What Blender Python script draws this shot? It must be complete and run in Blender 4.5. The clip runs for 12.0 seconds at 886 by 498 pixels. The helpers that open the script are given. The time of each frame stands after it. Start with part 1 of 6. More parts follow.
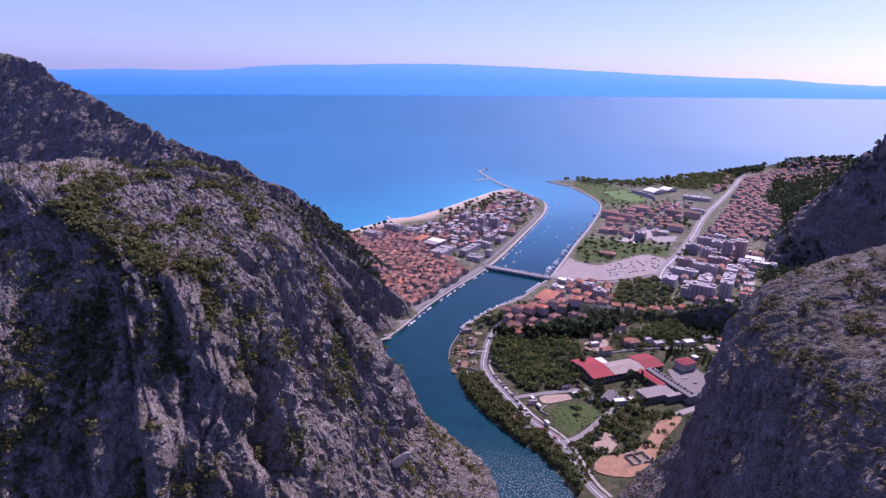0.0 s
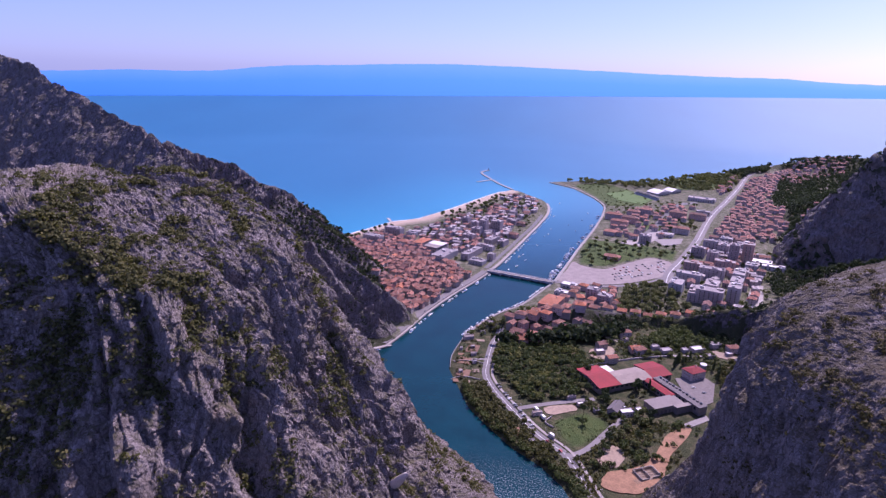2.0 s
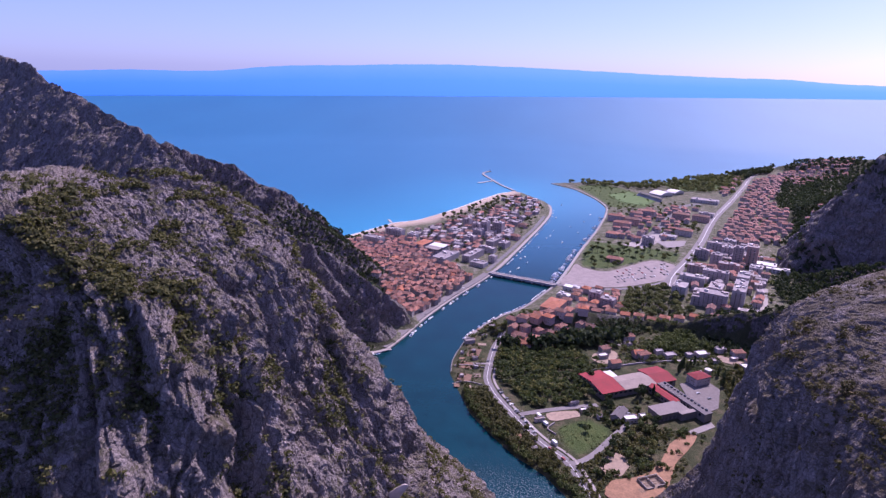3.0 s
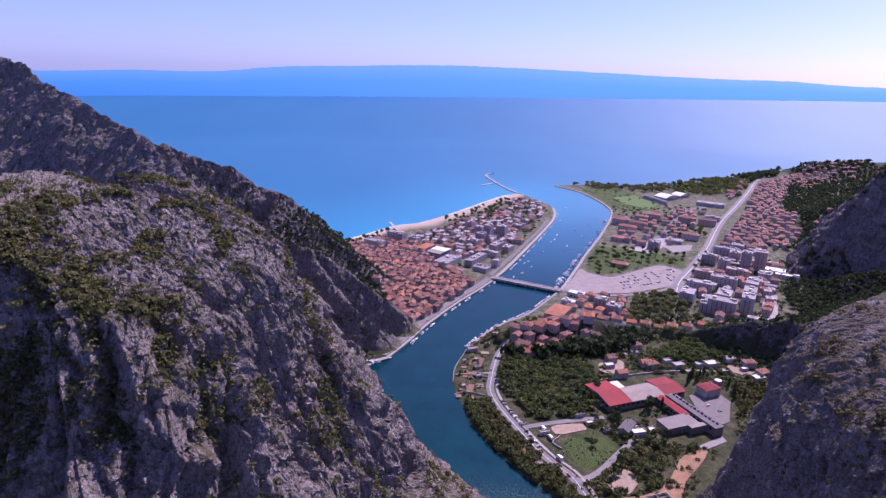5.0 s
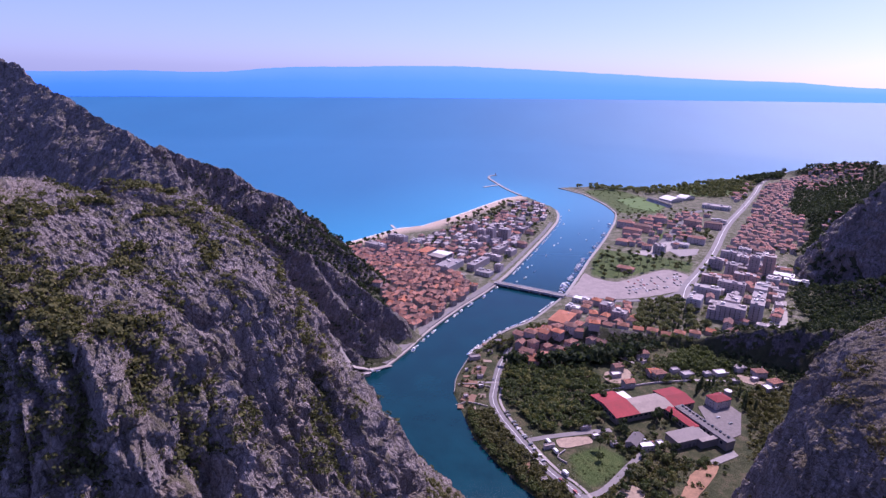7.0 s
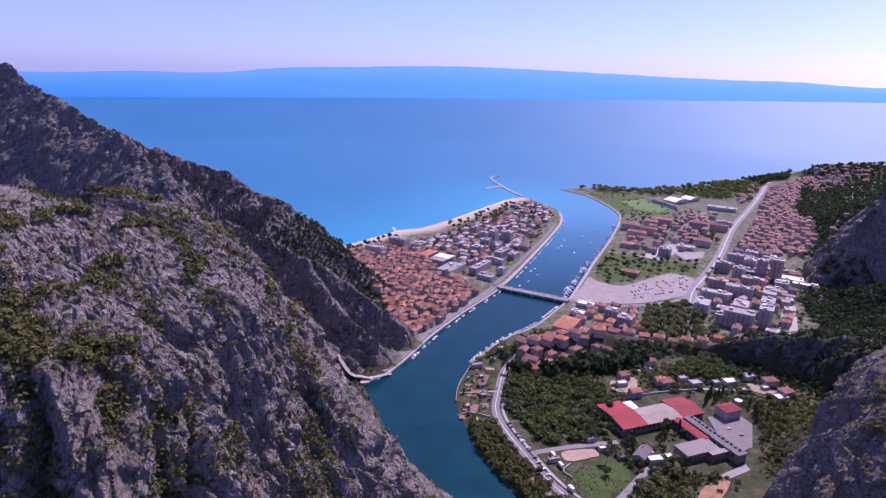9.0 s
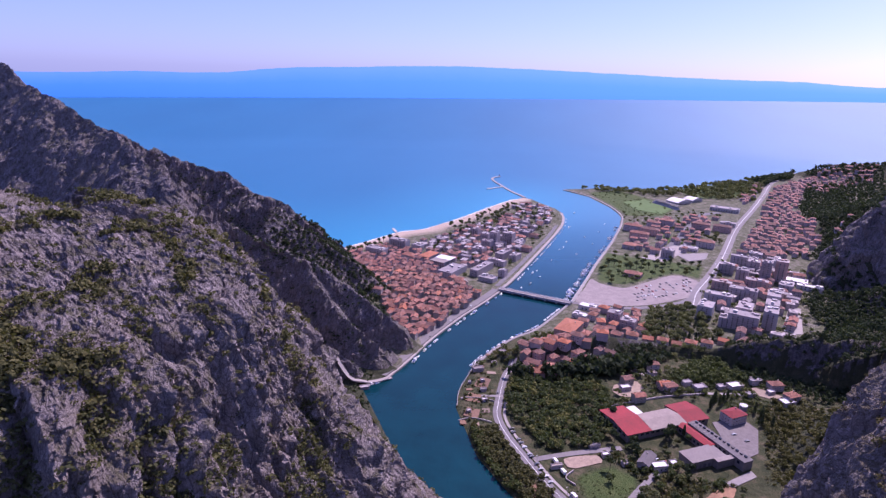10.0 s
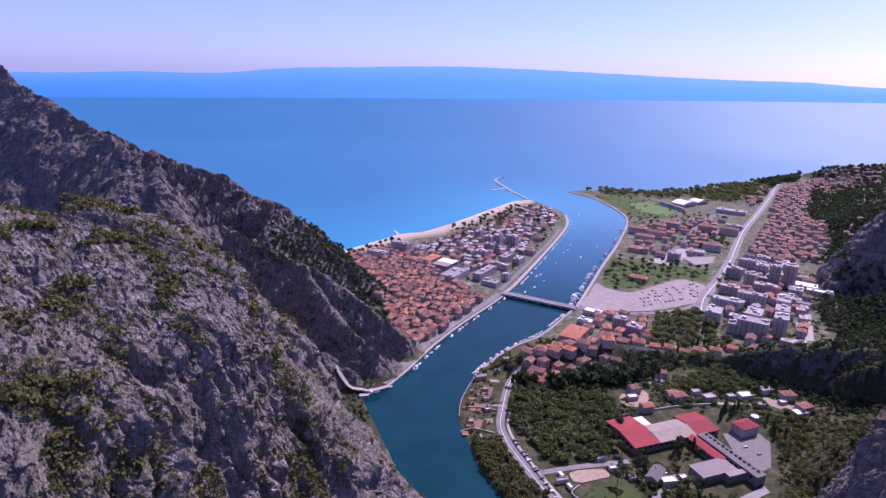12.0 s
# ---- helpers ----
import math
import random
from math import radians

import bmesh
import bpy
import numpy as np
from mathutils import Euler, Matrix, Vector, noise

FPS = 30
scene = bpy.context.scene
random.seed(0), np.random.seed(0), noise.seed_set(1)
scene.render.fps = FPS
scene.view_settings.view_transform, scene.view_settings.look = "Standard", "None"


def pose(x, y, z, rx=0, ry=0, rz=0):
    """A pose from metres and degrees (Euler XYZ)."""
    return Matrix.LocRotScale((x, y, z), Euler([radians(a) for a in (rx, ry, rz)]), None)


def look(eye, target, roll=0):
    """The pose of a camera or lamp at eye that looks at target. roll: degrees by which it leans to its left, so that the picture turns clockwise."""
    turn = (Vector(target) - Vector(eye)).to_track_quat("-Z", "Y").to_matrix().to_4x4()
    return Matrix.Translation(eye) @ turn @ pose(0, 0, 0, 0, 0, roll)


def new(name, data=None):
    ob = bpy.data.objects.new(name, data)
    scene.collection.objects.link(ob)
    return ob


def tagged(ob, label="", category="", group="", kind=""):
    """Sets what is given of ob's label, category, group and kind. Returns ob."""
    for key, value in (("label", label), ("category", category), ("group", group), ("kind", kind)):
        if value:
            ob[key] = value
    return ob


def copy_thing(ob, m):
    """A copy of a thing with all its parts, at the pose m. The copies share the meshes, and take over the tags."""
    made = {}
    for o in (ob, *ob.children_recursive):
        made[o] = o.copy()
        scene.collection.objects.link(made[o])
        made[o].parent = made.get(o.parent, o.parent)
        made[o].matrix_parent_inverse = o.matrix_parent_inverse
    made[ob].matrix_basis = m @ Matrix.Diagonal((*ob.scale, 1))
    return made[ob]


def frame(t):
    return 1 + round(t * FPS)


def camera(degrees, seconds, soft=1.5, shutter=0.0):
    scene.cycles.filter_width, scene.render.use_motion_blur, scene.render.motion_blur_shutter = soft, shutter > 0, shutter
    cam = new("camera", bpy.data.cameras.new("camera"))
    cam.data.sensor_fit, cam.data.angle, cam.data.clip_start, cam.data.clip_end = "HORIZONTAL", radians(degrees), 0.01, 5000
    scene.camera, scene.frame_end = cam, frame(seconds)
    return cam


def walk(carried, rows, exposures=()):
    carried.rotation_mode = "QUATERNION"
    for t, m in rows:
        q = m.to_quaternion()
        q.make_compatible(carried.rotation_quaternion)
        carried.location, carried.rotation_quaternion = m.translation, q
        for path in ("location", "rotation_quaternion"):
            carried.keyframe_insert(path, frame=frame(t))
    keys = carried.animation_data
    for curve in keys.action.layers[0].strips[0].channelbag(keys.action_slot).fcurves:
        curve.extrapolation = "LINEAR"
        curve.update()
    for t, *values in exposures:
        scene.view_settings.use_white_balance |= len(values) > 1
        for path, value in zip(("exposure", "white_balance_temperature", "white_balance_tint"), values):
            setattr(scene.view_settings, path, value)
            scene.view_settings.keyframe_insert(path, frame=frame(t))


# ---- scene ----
cam = camera(74.0, 12.0, 1.35)
PATH = [
    (0, (4.27, -21.97, 293.22), (-9.64, 72.71, 264.2), 1.74),
    (0.5, (3.91, -17.53, 293.3), (-10.07, 77.14, 264.27), 1.66),
    (1, (3.47, -13.09, 293.37), (-10.59, 81.56, 264.34), 1.62),
    (1.5, (2.96, -8.66, 293.41), (-11.19, 85.99, 264.39), 1.62),
    (2, (2.41, -4.22, 293.44), (-11.84, 90.41, 264.43), 1.63),
    (2.5, (1.82, 0.2, 293.46), (-12.53, 94.83, 264.47), 1.65),
    (3, (1.21, 4.62, 293.47), (-13.25, 99.23, 264.51), 1.69),
    (3.5, (0.59, 9.03, 293.48), (-13.98, 103.63, 264.54), 1.73),
    (4, (-0.04, 13.42, 293.47), (-14.72, 108.02, 264.57), 1.76),
    (4.5, (-0.67, 17.8, 293.46), (-15.45, 112.4, 264.6), 1.79),
    (5, (-1.28, 22.16, 293.45), (-16.16, 116.76, 264.62), 1.82),
    (5.5, (-1.88, 26.51, 293.43), (-16.86, 121.09, 264.64), 1.84),
    (6, (-2.47, 30.83, 293.42), (-17.54, 125.41, 264.65), 1.85),
    (6.5, (-3.03, 35.13, 293.4), (-18.19, 129.7, 264.66), 1.85),
    (7, (-3.56, 39.4, 293.39), (-18.82, 133.97, 264.67), 1.85),
    (7.5, (-4.08, 43.64, 293.38), (-19.42, 138.2, 264.67), 1.84),
    (8, (-4.58, 47.86, 293.37), (-20.01, 142.4, 264.67), 1.82),
    (8.5, (-5.05, 52.03, 293.37), (-20.58, 146.56, 264.67), 1.80),
    (9, (-5.52, 56.17, 293.37), (-21.14, 150.68, 264.67), 1.78),
    (9.5, (-5.97, 60.27, 293.38), (-21.7, 154.76, 264.67), 1.76),
    (10, (-6.43, 64.33, 293.39), (-22.26, 158.8, 264.68), 1.75),
    (10.5, (-6.89, 68.34, 293.41), (-22.83, 162.79, 264.69), 1.74),
    (11, (-7.37, 72.3, 293.44), (-23.43, 166.73, 264.72), 1.73),
    (11.5, (-7.88, 76.21, 293.47), (-24.06, 170.62, 264.76), 1.74),
    (12, (-8.43, 80.06, 293.51), (-24.74, 174.46, 264.83), 1.75),
]
walk(cam, [(t, look(e, g, r)) for t, e, g, r in PATH], [(0, 0.62, 5650, 41), (12, 0.66, 5650, 41)])


# ---- light ----
SUN_AZ, SUN_EL = 27.0, 52.0  # degrees from +y towards +x, and above the horizon
to_sun = Vector((math.sin(radians(SUN_AZ)) * math.cos(radians(SUN_EL)), math.cos(radians(SUN_AZ)) * math.cos(radians(SUN_EL)), math.sin(radians(SUN_EL))))
world = bpy.data.worlds.new("sky")
scene.world = world
world.use_nodes = True
wn = world.node_tree.nodes
sky = wn.new("ShaderNodeTexSky")
sky.sky_type, sky.sun_disc = "NISHITA", False
sky.sun_elevation, sky.sun_rotation = radians(SUN_EL), radians(SUN_AZ)
sky.altitude, sky.air_density, sky.dust_density, sky.ozone_density = 300, 1.0, 0.55, 4.0
tint = wn.new("ShaderNodeMix")
tint.data_type, tint.blend_type = "RGBA", "MULTIPLY"
tint.inputs[0].default_value = 1.0
tint.inputs[7].default_value = (0.80, 0.90, 1.20, 1)
world.node_tree.links.new(sky.outputs[0], tint.inputs[6])
haze = wn.new("ShaderNodeMix")
haze.data_type = "RGBA"
haze.inputs[0].default_value = 0.46
haze.inputs[7].default_value = (4.0, 4.45, 8.8, 1)
world.node_tree.links.new(tint.outputs[2], haze.inputs[6])
# bright sea haze low down on the sun's side
glow = wn.new("ShaderNodeTexSky")
glow.sky_type, glow.sun_disc = "NISHITA", False
glow.sun_elevation, glow.sun_rotation = radians(22), radians(SUN_AZ + 14)
glow.altitude, glow.air_density, glow.dust_density, glow.ozone_density = 0, 1.0, 0.6, 5.0
veil = wn.new("ShaderNodeMix")
veil.data_type = "RGBA"
veil.inputs[0].default_value = 0.25
world.node_tree.links.new(haze.outputs[2], veil.inputs[6])
world.node_tree.links.new(glow.outputs[0], veil.inputs[7])
world.node_tree.links.new(veil.outputs[2], wn["Background"].inputs[0])
wn["Background"].inputs[1].default_value = 0.080
sun = new("sun", bpy.data.lights.new("sun", "SUN"))
sun.data.energy, sun.data.angle, sun.data.color = 4.4, radians(0.55), (1.0, 0.885, 0.775)
sun.matrix_world = look(to_sun * 4000, (0, 0, 0))

# ---- numbers: noise and plan geometry ----
rng = np.random.default_rng(7)
PERM = np.concatenate([rng.permutation(256)] * 3)
GRAD = rng.normal(size=(256, 3))
GRAD /= np.linalg.norm(GRAD, axis=1)[:, None]


def perlin(p):
    """Gradient noise at points (N, 3)."""
    i = np.floor(p).astype(int)
    f = p - i
    i &= 255
    w = f * f * f * (f * (f * 6 - 15) + 10)
    total = 0
    for dx in (0, 1):
        for dy in (0, 1):
            for dz in (0, 1):
                g = GRAD[PERM[PERM[PERM[i[:, 0] + dx] + i[:, 1] + dy] + i[:, 2] + dz]]
                dot = g[:, 0] * (f[:, 0] - dx) + g[:, 1] * (f[:, 1] - dy) + g[:, 2] * (f[:, 2] - dz)
                wt = (w[:, 0] if dx else 1 - w[:, 0]) * (w[:, 1] if dy else 1 - w[:, 1]) * (w[:, 2] if dz else 1 - w[:, 2])
                total = total + dot * wt
    return total * 1.6


def fbm(p, octaves=4, gain=0.5):
    total, amp = 0, 1.0
    for k in range(octaves):
        total = total + amp * perlin(p * 2.0**k + 17.3 * k)
        amp *= gain
    return total


def ridged(p, octaves=4, gain=0.5):
    total, amp = 0, 1.0
    for k in range(octaves):
        total = total + amp * (1 - 2 * np.abs(perlin(p * 2.03**k + 9.1 * k)))
        amp *= gain
    return total


def facets(p, seed, tilt):
    """Blocky relief: each cell of scattered points is a flat, tilted face at a height of its own."""
    i = np.floor(p).astype(int)
    best, rise = np.full(len(p), 9.0), np.zeros(len(p))
    for dx in (-1, 0, 1):
        for dy in (-1, 0, 1):
            for dz in (-1, 0, 1):
                c = i + (dx, dy, dz)
                k = PERM[PERM[PERM[(c[:, 0] + seed) & 255] + (c[:, 1] & 255)] + (c[:, 2] & 255)]
                off = p - (c + 0.5 + 0.45 * GRAD[k])
                d = (off * off).sum(1)
                new_best = d < best
                best = np.where(new_best, d, best)
                rise = np.where(new_best, k / 255.0 - 0.5 + tilt * (off * GRAD[(k + 91) & 255]).sum(1), rise)
    return rise


def signed(px, py, poly):
    """Distance to a closed polygon, positive inside."""
    inside, best = np.zeros(px.shape, bool), np.full(px.shape, 1e9)
    for (ax, ay), (bx, by) in zip(poly, poly[1:] + poly[:1]):
        t = np.clip(((px - ax) * (bx - ax) + (py - ay) * (by - ay)) / ((bx - ax) ** 2 + (by - ay) ** 2), 0, 1)
        best = np.minimum(best, np.hypot(px - ax - t * (bx - ax), py - ay - t * (by - ay)))
        if ay != by:
            inside ^= ((ay > py) != (by > py)) & (px < (bx - ax) * (py - ay) / (by - ay) + ax)
    return np.where(inside, best, -best)


def along(px, py, line):
    """Distance to an open line of (x, y)."""
    best = np.full(px.shape, 1e9)
    for (ax, ay), (bx, by) in zip(line, line[1:]):
        t = np.clip(((px - ax) * (bx - ax) + (py - ay) * (by - ay)) / ((bx - ax) ** 2 + (by - ay) ** 2), 0, 1)
        best = np.minimum(best, np.hypot(px - ax - t * (bx - ax), py - ay - t * (by - ay)))
    return best


def crest(px, py, line, left, right):
    """Height of a ridge with a crest line of (x, y, z) and a slope on either side of it."""
    best = np.full(px.shape, -1e3)
    for (ax, ay, az), (bx, by, bz) in zip(line, line[1:]):
        t = np.clip(((px - ax) * (bx - ax) + (py - ay) * (by - ay)) / ((bx - ax) ** 2 + (by - ay) ** 2), 0, 1)
        d = np.hypot(px - ax - t * (bx - ax), py - ay - t * (by - ay))
        side = (bx - ax) * (py - ay) - (by - ay) * (px - ax)
        best = np.maximum(best, az + t * (bz - az) - d * np.where(side > 0, left, right))
    return best


def curve(points, n, closed=False, at=None):
    """n points on a smooth line through points, evenly spread over their index, or at the given places."""
    p = np.array(points, float)
    k = len(p)
    if closed:
        p = np.concatenate([p[-1:], p, p[:2]])
    else:
        p = np.concatenate([2 * p[:1] - p[1:2], p, 2 * p[-1:] - p[-2:-1]])
    s = np.linspace(0, k if closed else k - 1, n, endpoint=not closed) if at is None else at
    i = np.minimum(s.astype(int), (k - 1) if closed else (k - 2))
    f = (s - i)[:, None]
    a, b, c, d = p[i], p[i + 1], p[i + 2], p[i + 3]
    return 0.5 * (2 * b + (c - a) * f + (2 * a - 5 * b + 4 * c - d) * f**2 + (3 * b - a - 3 * c + d) * f**3)


# the shores
LEFT_BANK = [(-165, 553), (-143, 570), (-131, 612), (-125, 639), (-114, 679), (-93, 741), (-68, 803), (-53, 844), (-40, 885), (-21, 964), (2, 1065), (23, 1160), (41, 1252), (46, 1322)]
SPIT = [(42, 1372), (29, 1415), (1, 1458), (-25, 1502), (-50, 1526)]
BEACH = [(-65, 1500), (-84, 1478), (-129, 1375), (-176, 1258), (-227, 1155), (-269, 1118), (-308, 1042), (-345, 973)]
RIGHT_BANK = [(62, 250), (60, 310), (53, 344), (40, 373), (25, 393), (1, 413), (-20, 438), (-41, 467), (-58, 508), (-69, 535), (-70, 566), (-64, 613), (-48, 655), (-27, 693), (0, 728), (32, 800), (42, 824), (70, 937), (88, 1012), (123, 1141), (155, 1280), (169, 1370), (166, 1410), (153, 1474), (112, 1585), (48, 1658)]
COAST = [(58, 1672), (136, 1712), (198, 1705), (349, 1765), (531, 1925), (702, 2100), (916, 2240), (1150, 2390), (1500, 2500)]
LEFT_LAND = [(-120, 480), *LEFT_BANK, *SPIT, *BEACH, (-380, 925), (-480, 930), (-700, 1000), (-1100, 1150), (-1500, 1100), (-1500, -600), (-60, -600), (-60, 20), (-20, 100), (0, 180), (4, 240), (4, 290), (-2, 335), (-18, 372), (-56, 404), (-95, 438), (-116, 474)]
RIGHT_LAND = [(40, -600), (40, 40), (48, 150), *RIGHT_BANK, *COAST, (1700, 2500), (1700, -600)]

RIDGE_A = [(-1300, 1000, 420), (-900, 800, 335), (-700, 705, 298), (-644, 690, 287), (-560, 645, 262), (-500, 620, 245), (-455, 606, 232), (-390, 562, 218), (-345, 548, 186), (-321, 537, 169), (-290, 516, 134), (-262, 500, 60)]
RIDGE_A2 = [(-420, 645, 188), (-363, 672, 122), (-310, 665, 101), (-262, 660, 86), (-221, 655, 70), (-194, 650, 50), (-162, 645, 35), (-141, 634, 23)]
RIDGE_A3 = [(-262, 655, 88), (-215, 614, 56), (-180, 594, 38), (-158, 590, 27), (-147, 602, 18)]
RIDGE_A4 = [(-275, 520, 110), (-222, 545, 58), (-192, 560, 30), (-172, 562, 16)]
RIDGE_N = [(-360, 800, 110), (-300, 800, 66), (-245, 795, 36), (-206, 788, 12)]
RIDGE_B = [(-1300, 1050, 330), (-700, 760, 245), (-554, 745, 205), (-499, 765, 184), (-440, 780, 160), (-385, 800, 130), (-344, 810, 107), (-312, 832, 75), (-298, 852, 38), (-290, 885, 4)]
RIDGE_C = [(1500, 1000, 600), (900, 1040, 400), (700, 1020, 292), (551, 1010, 214), (530, 1005, 194), (507, 1000, 172), (488, 995, 134), (458, 990, 98), (440, 990, 60), (428, 985, 14)]
RIDGE_D = [(1500, 1700, 230), (1000, 1500, 130), (760, 1400, 88), (612, 1306, 62), (560, 1240, 36), (495, 1150, 14)]
RIDGE_E = [(900, 420, 420), (520, 560, 200), (400, 632, 95), (345, 655, 62), (312, 664, 50), (292, 668, 40), (281, 668, 48), (270, 672, 42), (252, 678, 37), (224, 682, 32), (188, 690, 14), (120, 690, 11)]
RIDGE_F = [(900, 250, 420), (420, 420, 180), (310, 470, 92), (260, 498, 44), (236, 510, 20), (222, 512, 6)]
RIDGE_H = [(1400, 2350, 50), (1000, 2180, 42), (900, 2150, 36), (840, 2150, 24), (780, 2130, 6)]
RIDGE_K = [(-22, 634, 14), (20, 645, 22), (75, 676, 24), (130, 692, 14)]
RIDGE_M = [(760, 720, 190), (560, 830, 90), (455, 885, 36), (395, 908, 6)]
RIDGE_L = [(-700, -600, 300), (-520, -200, 290), (-450, 100, 250), (-420, 300, 215), (-480, 420, 190)]
RIDGE_R = [(700, -600, 420), (480, -200, 330), (420, 200, 260), (460, 380, 230)]


def height(px, py, rough=True):
    """The ground's height over the plan."""
    px, py = np.asarray(px, float), np.asarray(py, float)
    inland = np.maximum(signed(px, py, LEFT_LAND), signed(px, py, RIGHT_LAND))
    base = np.clip(inland * 0.42, -5, 2.2) + np.clip(inland - 10, 0, 220) * 0.003
    sandy = along(px, py, BEACH)
    base = np.where((sandy < 60) & (inland > -60) & (px < -40), np.clip(inland * 0.07, -5, 2.6), base)
    top = np.maximum.reduce([
        crest(px, py, RIDGE_A, 1.7, 1.15), crest(px, py, RIDGE_A2, 1.0, 1.7), crest(px, py, RIDGE_A3, 1.4, 1.6), crest(px, py, RIDGE_A4, 1.4, 1.5), crest(px, py, RIDGE_N, 0.8, 0.8), crest(px, py, RIDGE_B, 1.0, 1.9),
        crest(px, py, RIDGE_C, 1.8, 1.7), crest(px, py, RIDGE_M, 0.6, 0.6), crest(px, py, RIDGE_D, 0.55, 0.5), crest(px, py, RIDGE_E, 2.4, 0.7),
        crest(px, py, RIDGE_F, 0.9, 0.75), crest(px, py, RIDGE_H, 0.35, 0.35), crest(px, py, RIDGE_K, 0.5, 1.1),
        crest(px, py, RIDGE_L, 1.3, 1.3), crest(px, py, RIDGE_R, 1.2, 1.2)])
    if rough:
        p = np.stack([px.ravel(), py.ravel(), np.zeros(px.size)], 1)
        steep = np.clip((top.ravel() - 8) / 70, 0, 1)
        top = top + (steep * (7.0 * (0.70 - ridged(p / 55, 2)) + 1.6 * (0.6 - ridged(p / 22, 2, 0.5)) + 0.5 * ridged(p / 6.5, 2, 0.6))).reshape(px.shape)
    k = 3.0
    both = np.maximum(base, top) + k * np.maximum(0, 1 - np.abs(base - top) / (2 * k)) ** 2 * 0.5
    return np.where(inland > 0, np.minimum(both, base + inland * 1.6), base)


def ground_at(x, y):
    return float(height(np.array([x]), np.array([y]))[0])


# ---- materials ----
def material(name):
    m = bpy.data.materials.new(name)
    m.use_nodes = True
    return m, m.node_tree.nodes, m.node_tree.links, m.node_tree.nodes["Principled BSDF"]


def node(nodes, links, kind, inputs=None, **settings):
    n = nodes.new("ShaderNode" + kind)
    for key, value in settings.items():
        if key == "operation":
            n.operation = value
        elif key == "blend":
            n.data_type, n.blend_type = "RGBA", value
        elif key == "attribute":
            n.attribute_name = value
        elif key == "feature":
            n.feature = value
        elif key == "interpolation":
            n.interpolation_type = value
    for key, value in (inputs or {}).items():
        if isinstance(value, bpy.types.NodeSocket):
            links.new(value, n.inputs[key])
        else:
            n.inputs[key].default_value = value
    return n


def noise_of(nodes, links, scale, detail=6.0, rough=0.6, stretch=(1, 1, 1), turn=(0, 0, 0), local=False):
    co = node(nodes, links, "TexCoord") if local else node(nodes, links, "NewGeometry")
    mp = node(nodes, links, "Mapping", {"Vector": co.outputs["Object"] if local else co.outputs["Position"], "Scale": stretch, "Rotation": turn})
    return node(nodes, links, "TexNoise", {"Vector": mp.outputs[0], "Scale": scale, "Detail": detail, "Roughness": rough}).outputs["Fac"]


def ramp(nodes, links, fac, stops):
    r = nodes.new("ShaderNodeValToRGB")
    links.new(fac, r.inputs[0])
    while len(r.color_ramp.elements) < len(stops):
        r.color_ramp.elements.new(0.5)
    for e, (at, colour) in zip(r.color_ramp.elements, stops):
        e.position = at
        e.color = (*colour, 1) if len(colour) == 3 else colour
    return r.outputs[0]


def mixed(nodes, links, fac, a, b, blend="MIX"):
    n = node(nodes, links, "Mix", blend=blend)
    for socket, value in ((n.inputs[0], fac), (n.inputs[6], a), (n.inputs[7], b)):
        if isinstance(value, bpy.types.NodeSocket):
            links.new(value, socket)
        else:
            socket.default_value = (*value, 1) if isinstance(value, tuple) else value
    return n.outputs[2]


def sums(nodes, links, op, a, b):
    n = node(nodes, links, "Math", operation=op)
    for s, v in ((n.inputs[0], a), (n.inputs[1], b)):
        if isinstance(v, bpy.types.NodeSocket):
            links.new(v, s)
        else:
            s.default_value = v
    return n.outputs[0]


def relief(nodes, links, bsdf, fac, strength, distance):
    b = node(nodes, links, "Bump", {"Height": fac, "Strength": strength, "Distance": distance})
    links.new(b.outputs[0], bsdf.inputs["Normal"])


def plain(name, colour, roughness=0.7, spread=0.15, scale=0.6, metallic=0.0, local=False, bump=0.0, dirt=None):
    """A surface with grain at two scales and, per object, a slight change of tone."""
    m, n, l, b = material(name)
    fine = noise_of(n, l, scale * 6, 4, local=local)
    coarse = noise_of(n, l, scale, 3, local=local)
    f = sums(n, l, "ADD", sums(n, l, "MULTIPLY", fine, 0.5), sums(n, l, "MULTIPLY", coarse, 0.5))
    low = tuple(c * (1 - spread) for c in colour) if dirt is None else dirt
    high = tuple(min(1, c * (1 + spread)) for c in colour)
    col = ramp(n, l, f, [(0.32, low), (0.5, colour), (0.68, high)])
    info = node(n, l, "ObjectInfo")
    tone = ramp(n, l, info.outputs["Random"], [(0, (1 - spread, 1 - spread, 1 - spread * 0.9)), (1, (1 + spread * 0.3, 1 + spread * 0.25, 1 + spread * 0.2))])
    l.new(mixed(n, l, 1.0, col, tone, "MULTIPLY"), b.inputs["Base Color"])
    b.inputs["Roughness"].default_value, b.inputs["Metallic"].default_value = roughness, metallic
    if bump:
        relief(n, l, b, fine, 0.6, bump)
    return m


